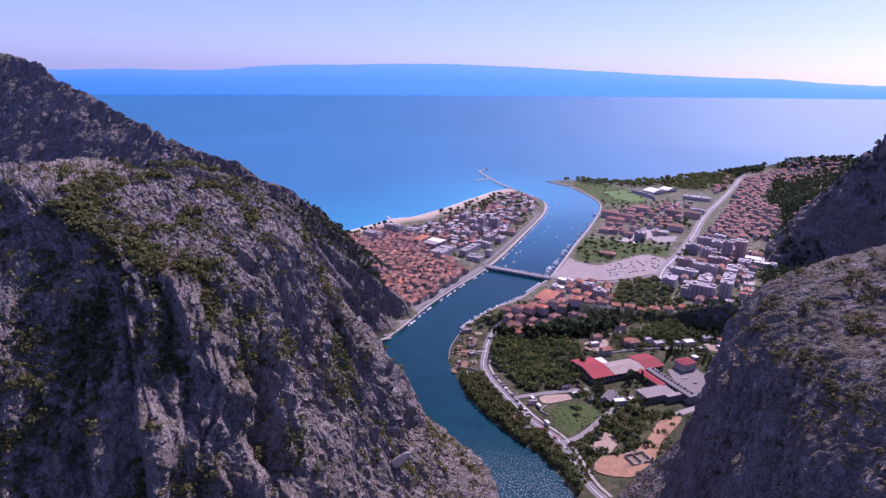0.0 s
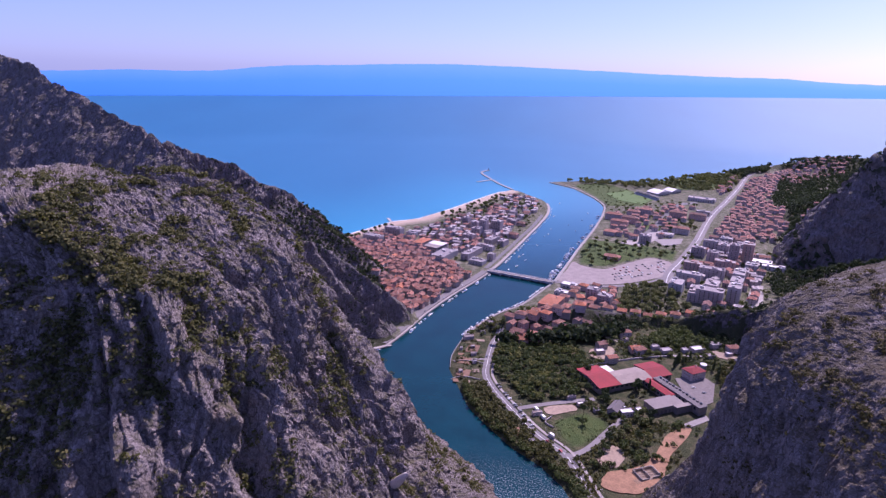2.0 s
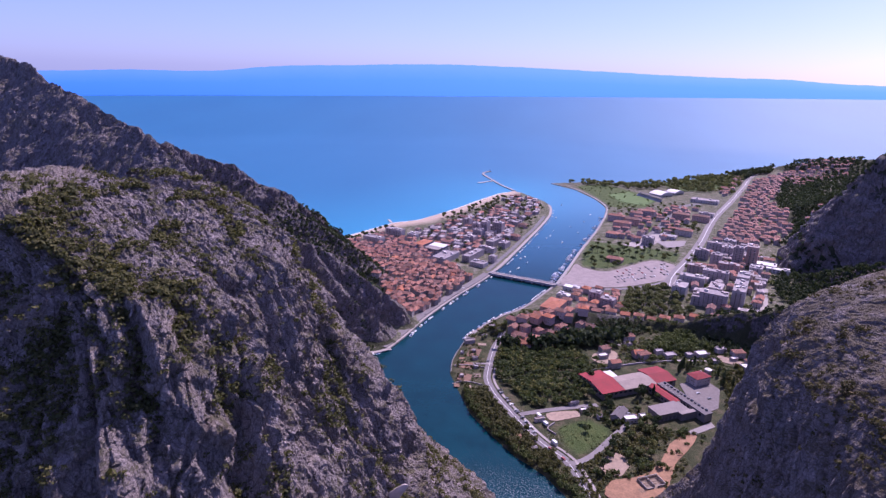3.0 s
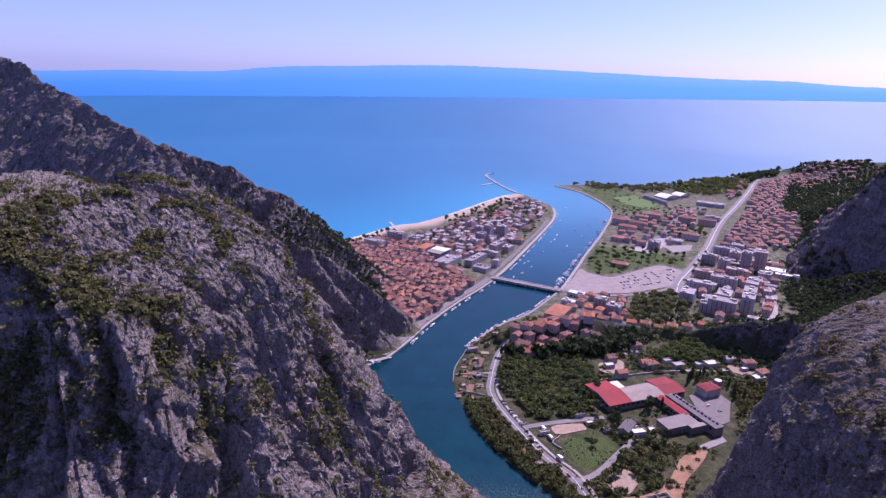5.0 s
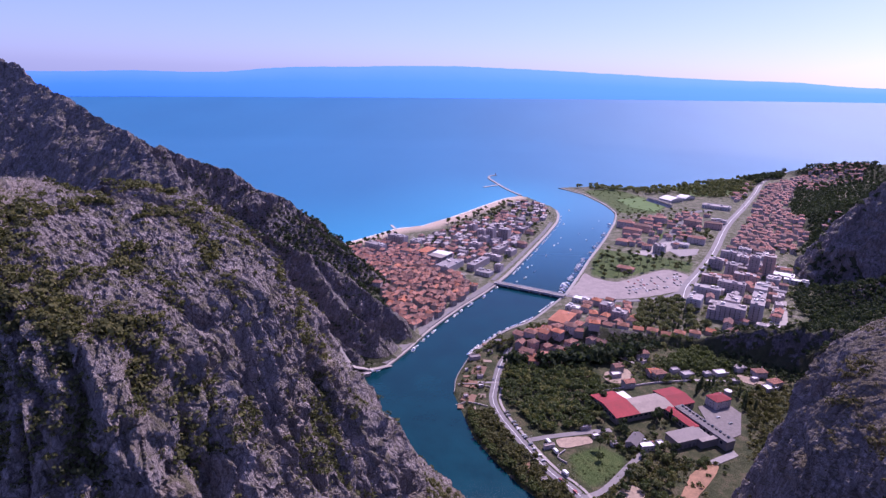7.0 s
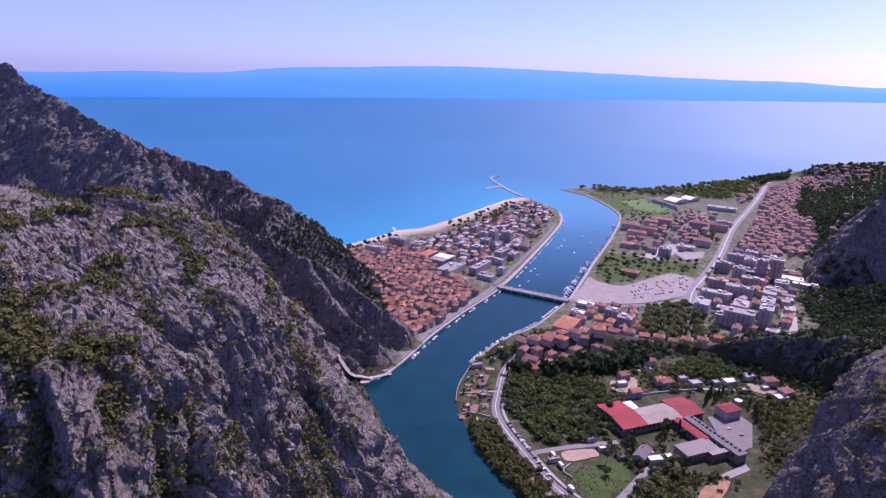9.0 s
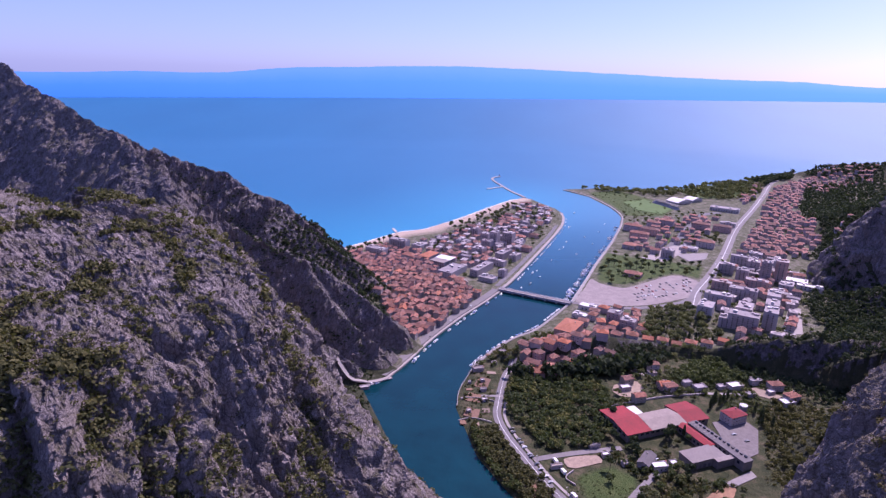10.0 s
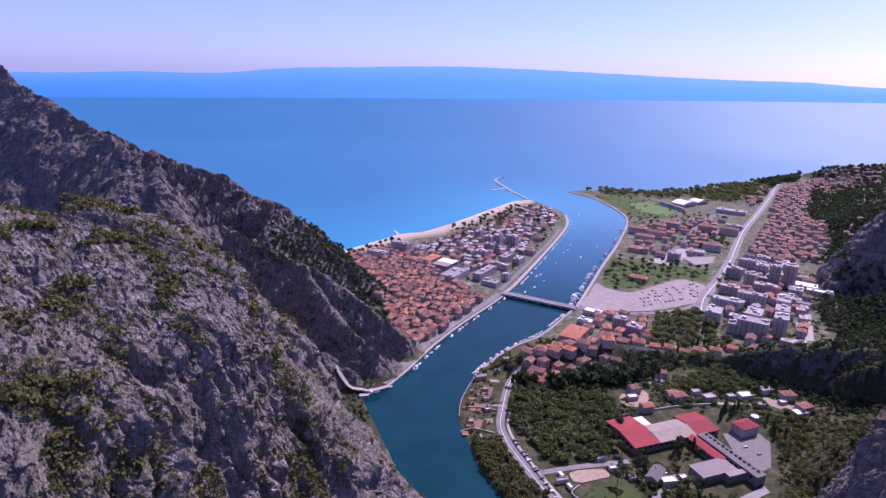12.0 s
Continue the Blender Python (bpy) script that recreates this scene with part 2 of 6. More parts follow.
def rock_material(name, pale, dark, moss, green, grown=0.45):
    m, n, l, b = material(name)
    geo = node(n, l, "NewGeometry")
    big = noise_of(n, l, 0.035, 5, 0.6)
    streak = noise_of(n, l, 0.30, 6, 0.7, (1.0, 1.0, 0.25), (0.35, 0.25, 0))
    grain = noise_of(n, l, 1.1, 7, 0.8)
    pits = node(n, l, "TexVoronoi", {"Vector": geo.outputs["Position"], "Scale": 0.55}).outputs["Distance"]
    stone = ramp(n, l, sums(n, l, "ADD", sums(n, l, "MULTIPLY", streak, 0.5), sums(n, l, "MULTIPLY", grain, 0.5)),
                 [(0.34, dark), (0.47, tuple((a + c) / 2 for a, c in zip(pale, dark))), (0.6, pale)])
    co = node(n, l, "Mapping", {"Vector": geo.outputs["Position"], "Scale": (1, 1, 0.45), "Rotation": (0.5, 0.4, 0.2)})
    swirl = node(n, l, "TexNoise", {"Vector": co.outputs[0], "Scale": 0.25, "Detail": 3}).outputs["Color"]
    bent = node(n, l, "VectorMath", {0: co.outputs[0], 1: node(n, l, "VectorMath", {0: swirl, 1: (5, 5, 5)}, operation="MULTIPLY").outputs[0]}, operation="ADD").outputs[0]
    joint = node(n, l, "TexVoronoi", {"Vector": bent, "Scale": 0.26}, feature="DISTANCE_TO_EDGE").outputs["Distance"]
    split = node(n, l, "TexVoronoi", {"Vector": bent, "Scale": 0.75}, feature="DISTANCE_TO_EDGE").outputs["Distance"]
    crack = sums(n, l, "MULTIPLY", ramp(n, l, joint, [(0.0, (0.5, 0.5, 0.5)), (0.07, (1, 1, 1))]), ramp(n, l, split, [(0.0, (0.72, 0.72, 0.72)), (0.10, (1, 1, 1))]))
    stone = mixed(n, l, 1.0, stone, crack, "MULTIPLY")
    warm = mixed(n, l, ramp(n, l, big, [(0.5, (0, 0, 0)), (0.72, (0.55, 0.55, 0.55))]), stone, moss)
    up = node(n, l, "SeparateXYZ", {0: geo.outputs["Normal"]}).outputs[2]
    cover = sums(n, l, "MULTIPLY", ramp(n, l, up, [(0.30, (0, 0, 0)), (0.75, (1, 1, 1))]), ramp(n, l, noise_of(n, l, 0.11, 6, 0.7), [(grown, (0, 0, 0)), (grown + 0.13, (1, 1, 1))]))
    l.new(mixed(n, l, sums(n, l, "MULTIPLY", cover, 0.75), warm, green), b.inputs["Base Color"])
    b.inputs["Roughness"].default_value = 0.9
    b.inputs["Specular IOR Level"].default_value = 0.2
    relief(n, l, b, sums(n, l, "ADD", sums(n, l, "ADD", sums(n, l, "ADD", streak, grain), sums(n, l, "MULTIPLY", pits, 0.5)), sums(n, l, "MULTIPLY", crack, 0.7)), 1.0, 1.3)
    return m


ROCK = rock_material("limestone", (0.435, 0.372, 0.36), (0.078, 0.067, 0.071), (0.21, 0.16, 0.12), (0.085, 0.08, 0.034))

GRASSY_ROCK = rock_material("grassy_limestone", (0.40, 0.345, 0.338), (0.07, 0.061, 0.066), (0.17, 0.125, 0.085), (0.092, 0.075, 0.038), 0.37)
HILL_ROCK = rock_material("weathered_limestone", (0.315, 0.274, 0.276), (0.06, 0.053, 0.058), (0.19, 0.15, 0.12), (0.055, 0.058, 0.03))


def ground_material():
    m, n, l, b = material("ground")
    geo = node(n, l, "NewGeometry")
    up = node(n, l, "SeparateXYZ", {0: geo.outputs["Normal"]}).outputs[2]
    grain, patch, wide = noise_of(n, l, 1.5, 6, 0.75), noise_of(n, l, 0.11, 8, 0.72), noise_of(n, l, 0.018, 4)
    streak = noise_of(n, l, 0.42, 8, 0.8, (1, 1, 0.35), (0.3, 0.3, 0))
    stone = ramp(n, l, sums(n, l, "ADD", sums(n, l, "MULTIPLY", streak, 0.6), sums(n, l, "MULTIPLY", grain, 0.4)), [(0.40, (0.034, 0.03, 0.034)), (0.50, (0.10, 0.088, 0.092)), (0.62, (0.23, 0.20, 0.195))])
    scrub = ramp(n, l, grain, [(0.3, (0.022, 0.027, 0.016)), (0.55, (0.044, 0.047, 0.025)), (0.75, (0.09, 0.083, 0.046))])
    bare = node(n, l, "Attribute", attribute="rocky").outputs["Fac"]
    grown = sums(n, l, "SUBTRACT", sums(n, l, "ADD", patch, sums(n, l, "MULTIPLY", up, 0.14)), sums(n, l, "MULTIPLY", bare, 0.105))
    hill = mixed(n, l, ramp(n, l, grown, [(0.48, (0, 0, 0)), (0.56, (1, 1, 1))]), stone, scrub)
    town = ramp(n, l, sums(n, l, "ADD", sums(n, l, "MULTIPLY", grain, 0.35), sums(n, l, "MULTIPLY", patch, 0.65)), [(0.40, (0.045, 0.055, 0.024)), (0.50, (0.10, 0.10, 0.06)), (0.58, (0.19, 0.17, 0.14)), (0.7, (0.30, 0.27, 0.25))])
    grass = ramp(n, l, sums(n, l, "ADD", sums(n, l, "MULTIPLY", grain, 0.5), sums(n, l, "MULTIPLY", patch, 0.5)), [(0.3, (0.034, 0.055, 0.015)), (0.5, (0.058, 0.086, 0.024)), (0.68, (0.11, 0.12, 0.045))])
    sand = ramp(n, l, grain, [(0.3, (0.34, 0.26, 0.20)), (0.7, (0.48, 0.385, 0.31))])
    get = lambda key: node(n, l, "Attribute", attribute=key).outputs["Fac"]  # noqa: E731
    plots = ramp(n, l, sums(n, l, "ADD", sums(n, l, "MULTIPLY", grain, 0.35), sums(n, l, "MULTIPLY", patch, 0.65)), [(0.42, (0.03, 0.037, 0.016)), (0.50, (0.055, 0.06, 0.027)), (0.58, (0.10, 0.083, 0.05)), (0.68, (0.19, 0.15, 0.11))])
    town = mixed(n, l, get("plots"), town, plots)
    c = mixed(n, l, get("hill"), town, hill)
    c = mixed(n, l, get("grass"), c, grass)
    c = mixed(n, l, get("sand"), c, sand)
    l.new(c, b.inputs["Base Color"])
    b.inputs["Roughness"].default_value = 0.92
    b.inputs["Specular IOR Level"].default_value = 0.2
    relief(n, l, b, sums(n, l, "ADD", grain, streak), 0.8, 1.2)
    return m


GROUND = ground_material()


def water_material():
    m, n, l, b = material("water")
    geo = node(n, l, "NewGeometry")
    sh = node(n, l, "Attribute", attribute="shallow").outputs["Fac"]
    rv = node(n, l, "Attribute", attribute="river").outputs["Fac"]
    wide = noise_of(n, l, 0.004, 4, 0.5, (1, 0.35, 1))
    deep = ramp(n, l, wide, [(0.3, (0.009, 0.108, 0.218)), (0.7, (0.012, 0.122, 0.24))])
    c = mixed(n, l, sh, deep, (0.02, 0.26, 0.42))
    c = mixed(n, l, rv, c, ramp(n, l, noise_of(n, l, 0.03, 4), [(0.3, (0.0005, 0.023, 0.031)), (0.7, (0.001, 0.034, 0.045))]))
    # white flecks near the rapids: foam, and sun glitter painted into the water colour
    foam_glint = ramp(n, l, noise_of(n, l, 0.9, 5, 0.75), [(0.54, (0, 0, 0)), (0.63, (1, 1, 1))])
    fast = node(n, l, "Attribute", attribute="rapid").outputs["Fac"]
    c = mixed(n, l, sums(n, l, "MULTIPLY", foam_glint, fast), c, (0.55, 0.60, 0.62))
    l.new(c, b.inputs["Base Color"])
    b.inputs["IOR"].default_value = 1.36
    l.new(ramp(n, l, rv, [(0, (0.46, 0.46, 0.46)), (1, (0.16, 0.16, 0.16))]), b.inputs["Roughness"])
    ripple = sums(n, l, "ADD", noise_of(n, l, 0.22, 3, 0.6, (1, 0.6, 1)), sums(n, l, "MULTIPLY", noise_of(n, l, 0.05, 2, 0.5, (1, 0.5, 1)), 0.6))
    relief(n, l, b, ripple, 0.25, 0.5)
    return m


WATER = water_material()


# the far island glows blue: the haze of distance is put into its colour
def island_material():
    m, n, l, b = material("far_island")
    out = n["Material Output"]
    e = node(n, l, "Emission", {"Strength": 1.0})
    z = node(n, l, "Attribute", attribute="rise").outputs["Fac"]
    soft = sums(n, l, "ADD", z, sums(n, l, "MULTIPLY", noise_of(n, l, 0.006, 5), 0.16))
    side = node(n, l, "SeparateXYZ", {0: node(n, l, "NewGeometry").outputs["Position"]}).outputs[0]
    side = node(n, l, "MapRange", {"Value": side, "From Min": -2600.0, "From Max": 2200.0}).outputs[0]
    # painted haze: dimmer to the left, paler on the sun's side
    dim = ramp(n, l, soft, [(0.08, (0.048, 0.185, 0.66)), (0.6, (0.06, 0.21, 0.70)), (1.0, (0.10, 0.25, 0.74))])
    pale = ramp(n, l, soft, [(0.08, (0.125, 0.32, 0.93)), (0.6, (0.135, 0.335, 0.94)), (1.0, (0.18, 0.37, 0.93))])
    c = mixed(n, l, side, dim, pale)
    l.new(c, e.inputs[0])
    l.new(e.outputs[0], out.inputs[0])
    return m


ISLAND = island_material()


# ---- mesh helpers ----
def mesh_object(name, verts, faces, mat, smooth=False, parent=None):
    me = bpy.data.meshes.new(name)
    me.from_pydata(np.asarray(verts).tolist(), [], np.asarray(faces).tolist() if isinstance(faces, np.ndarray) else faces)
    for mm in mat if isinstance(mat, (list, tuple)) else [mat]:
        me.materials.append(mm)
    if smooth:
        me.shade_smooth()
    ob = new(name, me)
    if parent:
        ob.parent = parent
    return ob


def grid_faces(nu, nv):
    i = np.arange(nu * nv).reshape(nu, nv)
    return np.stack([i[:-1, :-1].ravel(), i[1:, :-1].ravel(), i[1:, 1:].ravel(), i[:-1, 1:].ravel()], 1)


def give(ob, key, values):
    a = ob.data.attributes.new(key, "FLOAT", "POINT")
    a.data.foreach_set("value", np.asarray(values, np.float32).ravel())


def sea_level(r):
    """The sea lies flat for 2.6 km and then lifts gently, which keeps the far shore within reach at its true bearing."""
    q = r - 2700
    return 0.0945 * 0.5 * (q + np.sqrt(q * q + 150.0**2)) * (r > 2200) * np.clip((r - 2200) / 200, 0, 1)


# ---- ground ----
def steps(*runs):
    out = [runs[0][0]]
    for a, b, s0, s1 in runs:
        x, s = a, s0
        while x < b - 1e-6:
            s = s0 + (s1 - s0) * (x - a) / (b - a)
            x += s
            out.append(min(x, b))
    return np.array(out)


gx = steps((-1500, -720, 60, 12), (-720, -560, 8, 3), (-560, -120, 5, 5), (-120, 260, 3.8, 3.8), (260, 620, 4.2, 5), (620, 1700, 8, 40))
gy = steps((-600, 300, 40, 8), (300, 480, 3.5, 3.0), (480, 900, 3.2, 3.2), (900, 2500, 6, 18))
X, Y = np.meshgrid(gx, gy, indexing="ij")
Z = height(X, Y)
HILLS = (((-700, -128), (478, 872)), ((395, 640), (800, 1130)))
for (x0, x1), (y0, y1) in HILLS:
    edge = np.minimum.reduce([X - x0, x1 - X, Y - y0, y1 - Y])
    Z = Z - np.clip((edge - 6) / 8, 0, 1) * np.clip((Z - 7) / 6, 0, 1) * 7.0
ground = mesh_object("ground", np.stack([X.ravel(), Y.ravel(), Z.ravel()], 1), grid_faces(len(gx), len(gy)), GROUND, True)
tagged(ground, "town flats and scrubby limestone hills round a river mouth", "ground", kind="structure")
smooth_z = height(X, Y, False)
inland = np.maximum(signed(X, Y, LEFT_LAND), signed(X, Y, RIGHT_LAND))
give(ground, "hill", np.maximum(np.clip((smooth_z - 5.5) / 5, 0, 1), (X < -118) & (Y < 590) & (Y > 440)))
rocky = np.clip((-130 - X) / 40, 0, 1) * np.clip((smooth_z - 8) / 20, 0, 1) * np.where(along(X, Y, [(a, b) for a, b, _ in RIDGE_A]) < 95, 1.0, 0.7) + np.clip((X - 420) / 30, 0, 1) * np.clip((smooth_z - 70) / 40, 0, 1) * (Y < 1120) - 1.4 * np.clip((X - 140) / 30, 0, 1) * np.clip(1.4 - np.clip((X - 420) / 30, 0, 1) * np.clip((smooth_z - 70) / 40, 0, 1) * (Y < 1120), 0, 1)
rocky = np.where((along(X, Y, [(a, b) for a, b, _ in RIDGE_E]) < 34) & (smooth_z > 14) & (np.gradient(smooth_z, axis=1) > 0.5), 0.9, rocky)
give(ground, "rocky", rocky)
GRASSES = [
    [(115, 1635), (197, 1690), (262, 1598), (305, 1494), (261, 1401), (185, 1385), (172, 1440), (158, 1500)],
    [(91, 986), (112, 1075), (157, 1062), (207, 1054), (261, 1030), (241, 974), (206, 988), (123, 913), (87, 919)],
    [(43, 430), (36, 456), (63, 474), (81, 464), (79, 451), (67, 436), (53, 420)],
    [(350, 1780), (530, 1930), (650, 2040), (560, 1790), (470, 1660), (380, 1650)],
    [(225, 1230), (290, 1225), (300, 1150), (235, 1150)],
]
g = np.full(X.shape, -99.0)
for poly in GRASSES:
    g = np.maximum(g, signed(X, Y, poly))
give(ground, "plots", np.clip((705 - Y) / 15, 0, 1) * (X > -100))
give(ground, "grass", np.clip(g / 4 + 0.5, 0, 1))
give(ground, "sand", np.clip(1.6 - along(X, Y, BEACH) / 32, 0, 1) * (inland < 48) * (X < -30))

# ---- water ----
az = np.radians(np.concatenate([np.linspace(-180, -60, 25), np.linspace(-58, 58, 117), np.linspace(60, 180, 25)]))
rr = np.concatenate([np.linspace(0, 2500, 126), np.linspace(2540, 4880, 60)])
A, R = np.meshgrid(az, rr, indexing="ij")
flat = np.stack([(R * np.sin(A)).ravel(), (R * np.cos(A)).ravel(), np.zeros(A.size)], 1)
flat[:, 2] = sea_level(R.ravel())
water = mesh_object("water", flat, grid_faces(len(az), len(rr)), WATER, True)
tagged(water, "calm blue sea with a teal river running into it", "sea", kind="structure")
wx, wy = flat[:, 0], flat[:, 1]
give(water, "shallow", np.clip(1 - along(wx, wy, BEACH + [(-480, 930), (-700, 1000)]) / 430, 0, 1) ** 1.7 * 0.5)
give(water, "river", np.clip((1330 - wy + 0.2 * wx) / 500, 0, 1) * (wx > -330 + 0.0 * wy) * np.clip((wx + 240) / 60, 0, 1))

give(water, "rapid", np.clip((405 - wy) / 40, 0, 1) * np.clip((wx + 60) / 30, 0, 1) * 0.6)

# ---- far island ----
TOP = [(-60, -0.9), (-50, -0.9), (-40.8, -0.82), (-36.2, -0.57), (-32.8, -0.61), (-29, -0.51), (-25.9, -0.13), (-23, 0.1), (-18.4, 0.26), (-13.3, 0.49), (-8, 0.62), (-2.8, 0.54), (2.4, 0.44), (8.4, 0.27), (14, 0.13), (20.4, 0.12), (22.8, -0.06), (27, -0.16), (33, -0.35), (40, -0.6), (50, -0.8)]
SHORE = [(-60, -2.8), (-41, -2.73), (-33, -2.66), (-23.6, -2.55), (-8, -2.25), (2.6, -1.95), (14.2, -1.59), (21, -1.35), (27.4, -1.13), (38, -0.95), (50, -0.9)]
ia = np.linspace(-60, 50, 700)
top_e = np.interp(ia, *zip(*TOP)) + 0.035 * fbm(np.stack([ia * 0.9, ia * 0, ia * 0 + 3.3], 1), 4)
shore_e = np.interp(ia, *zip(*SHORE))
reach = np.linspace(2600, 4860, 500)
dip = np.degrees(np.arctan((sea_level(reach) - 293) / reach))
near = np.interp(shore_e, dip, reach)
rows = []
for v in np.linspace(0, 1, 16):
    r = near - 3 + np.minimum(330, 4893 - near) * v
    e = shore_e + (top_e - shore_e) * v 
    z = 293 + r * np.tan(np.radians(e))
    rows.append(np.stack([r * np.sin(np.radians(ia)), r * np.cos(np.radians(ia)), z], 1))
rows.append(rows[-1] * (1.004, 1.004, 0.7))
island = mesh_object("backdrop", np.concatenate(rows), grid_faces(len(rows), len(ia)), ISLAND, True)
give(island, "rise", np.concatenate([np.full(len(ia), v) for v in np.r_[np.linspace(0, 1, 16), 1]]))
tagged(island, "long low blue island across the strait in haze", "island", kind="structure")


# ---- near cliffs ----
def crag(p, uu, vv, steep, seed, big=1.0):
    """Relief of bedded limestone: broad ribs parted by sharp gullies, flutes down the fall line, jointed blocks."""
    warp = np.stack([fbm(p / 30 + seed, 2), fbm(p / 30 + seed + 40, 2), fbm(p / 30 + seed + 80, 2)], 1)
    run = uu + 0.35 * vv
    ribs = np.stack([run, vv * 0.26, np.full(len(uu), seed * 11.0)], 1)
    large = (7.6 * (0.62 - ridged(ribs / 46 + 0.25 * warp, 2, 0.4)) + 4.9 * (0.6 - ridged(ribs / 17 + 0.4 * warp, 2, 0.45))) * np.clip(1.35 * steep - 0.30, 0.06, 1) * big
    flute = np.stack([run, vv * 0.16, np.full(len(uu), seed * 7.0)], 1)
    d = large + 1.3 * big * (0.5 - ridged(flute / 6.0 + 0.7 * warp, 2, 0.5)) * (0.15 + 0.85 * steep)
    axes = p * (1, 1, 0.6) + 2.2 * warp
    d += 1.7 * facets(axes / 9.0, seed, 0.8) * (0.45 + 0.55 * steep)
    d += 0.95 * facets(axes / 3.7 + 0.2 * warp, seed + 5, 0.9)
    d += 0.65 * facets(axes / 1.7, seed + 9, 0.8)
    return d - d.mean() + 0.05, large - large.mean()


def cliff(name, profiles, nu, nv, label, seed, flip, amp=1.0, us=None, vs=None, steps_in=(), mat=ROCK):
    """A rock wall lofted over fall lines (foot to top), roughened along its normals; us, vs: how the rows are spread."""
    lines = [curve(p, nv, at=vs) for p in profiles]
    net = np.stack([curve([ln[k] for ln in lines], nu, at=us) for k in range(nv)], 1)
    du, dv = np.gradient(net, axis=0), np.gradient(net, axis=1)
    nrm = np.cross(du, dv)
    nrm /= np.maximum(np.linalg.norm(nrm, axis=2, keepdims=True), 1e-6)
    if flip:
        nrm = -nrm
    p, q = net.reshape(-1, 3), nrm.reshape(-1, 3)
    # the rock's ribs run down the slope
    uu = np.repeat(np.cumsum(np.r_[0, np.linalg.norm(np.diff(net[:, nv // 2], axis=0), axis=1)]), nv)
    vv = np.tile(np.cumsum(np.r_[0, np.linalg.norm(np.diff(net[nu // 2], axis=0), axis=1)]), nu)
    steep = np.clip(1.3 - q[:, 2], 0.25, 1)
    d, hollow = crag(p, uu, vv, steep, seed)
    for step in steps_in:
        d -= step(p, steep)
    p = p + q * d[:, None] * amp
    f = grid_faces(nu, nv)
    ob = mesh_object(name, p, f[:, ::-1] if flip else f, mat, True)
    ob.data.shade_flat()
    tagged(ob, label, "cliff", kind="structure")
    return ob, p.reshape(nu, nv, 3), nrm, hollow.reshape(nu, nv)


LEFT_PROFILES = [
    [(-200, 548, 1), (-203, 520, 25), (-208, 490, 55), (-214, 455, 90), (-216, 420, 130), (-210, 385, 170), (-222, 350, 205), (-235, 330, 225), (-250, 335, 225), (-270, 370, 180)],
    [(-134, 492, 0), (-148, 472, 30), (-160, 450, 78), (-163, 422, 105), (-153, 395, 135), (-163, 360, 170), (-172, 331, 204), (-187, 308, 228), (-215, 305, 230), (-240, 335, 195)],
    [(-98, 440, 0), (-110, 416, 30), (-121, 393, 66), (-122, 370, 102), (-128, 345, 138), (-134, 322, 172), (-140, 301, 205), (-160, 290, 226), (-196, 285, 236), (-230, 320, 205)],
    [(-58, 405, 0), (-66, 370, 35), (-76, 336, 75), (-86, 312, 115), (-97, 293, 150), (-112, 285, 178), (-126, 283, 204), (-144, 276, 222), (-190, 268, 234), (-228, 300, 226)],
    [(-17, 372, 0), (-46, 325, 35), (-68, 296, 70), (-82, 280, 110), (-98, 270, 145), (-110, 262, 175), (-127, 250, 206), (-148, 245, 219), (-195, 250, 236), (-235, 285, 236)],
    [(-2, 335, 0), (-36, 285, 35), (-64, 262, 70), (-84, 248, 112), (-104, 232, 152), (-115, 226, 180), (-129, 222, 207), (-150, 220, 217), (-200, 228, 236), (-240, 275, 240)],
    [(5, 290, 0), (-34, 238, 35), (-64, 216, 70), (-88, 204, 115), (-108, 195, 153), (-118, 189, 181), (-134, 188, 206), (-152, 187, 214), (-203, 205, 236), (-252, 247, 240)],
    [(5, 240, 0), (-42, 195, 35), (-78, 174, 75), (-106, 162, 115), (-130, 158, 152), (-142, 166, 177), (-154, 174, 197), (-163, 183, 212), (-212, 197, 235), (-270, 240, 240)],
    [(0, 180, 0), (-58, 150, 35), (-103, 138, 80), (-140, 134, 120), (-166, 137, 151), (-174, 145, 171), (-186, 155, 187), (-199, 167, 204), (-227, 190, 220), (-302, 230, 240)],
    [(-20, 100, 0), (-90, 92, 40), (-140, 94, 85), (-178, 97, 125), (-205, 102, 150), (-214, 112, 169), (-224, 127, 185), (-239, 149, 201), (-263, 183, 219), (-335, 215, 240)],
    [(-60, 20, 0), (-130, 20, 45), (-190, 25, 95), (-240, 34, 140), (-270, 45, 165), (-288, 62, 185), (-305, 85, 200), (-325, 115, 213), (-340, 150, 222), (-380, 170, 222)],
]


def buttress(x, y, z, depth, reach):
    """A rounded rib that stands out of the face, cut off sharply along its near edge."""
    def cut(p, steep):
        side = (p[:, 0] - x) * 0.86 + (p[:, 1] - y) * 0.30 + 0.12 * (p[:, 2] - z) + 1.0 * fbm(p / 16, 2)
        out = np.where(side > 0, np.clip(side / 1.8, 0, 1) * np.exp(-np.maximum(side, 0) / reach), -0.35 * np.exp(np.minimum(side, 0) / 18))
        return -depth * out * np.clip((224 - p[:, 2]) / 36, 0, 1) * np.clip((p[:, 2] - 20) / 50, 0, 1) * np.clip(steep * 1.8 - 0.6, 0, 1) * np.clip((85 - np.abs(p[:, 1] - y)) / 30, 0, 1)
    return cut


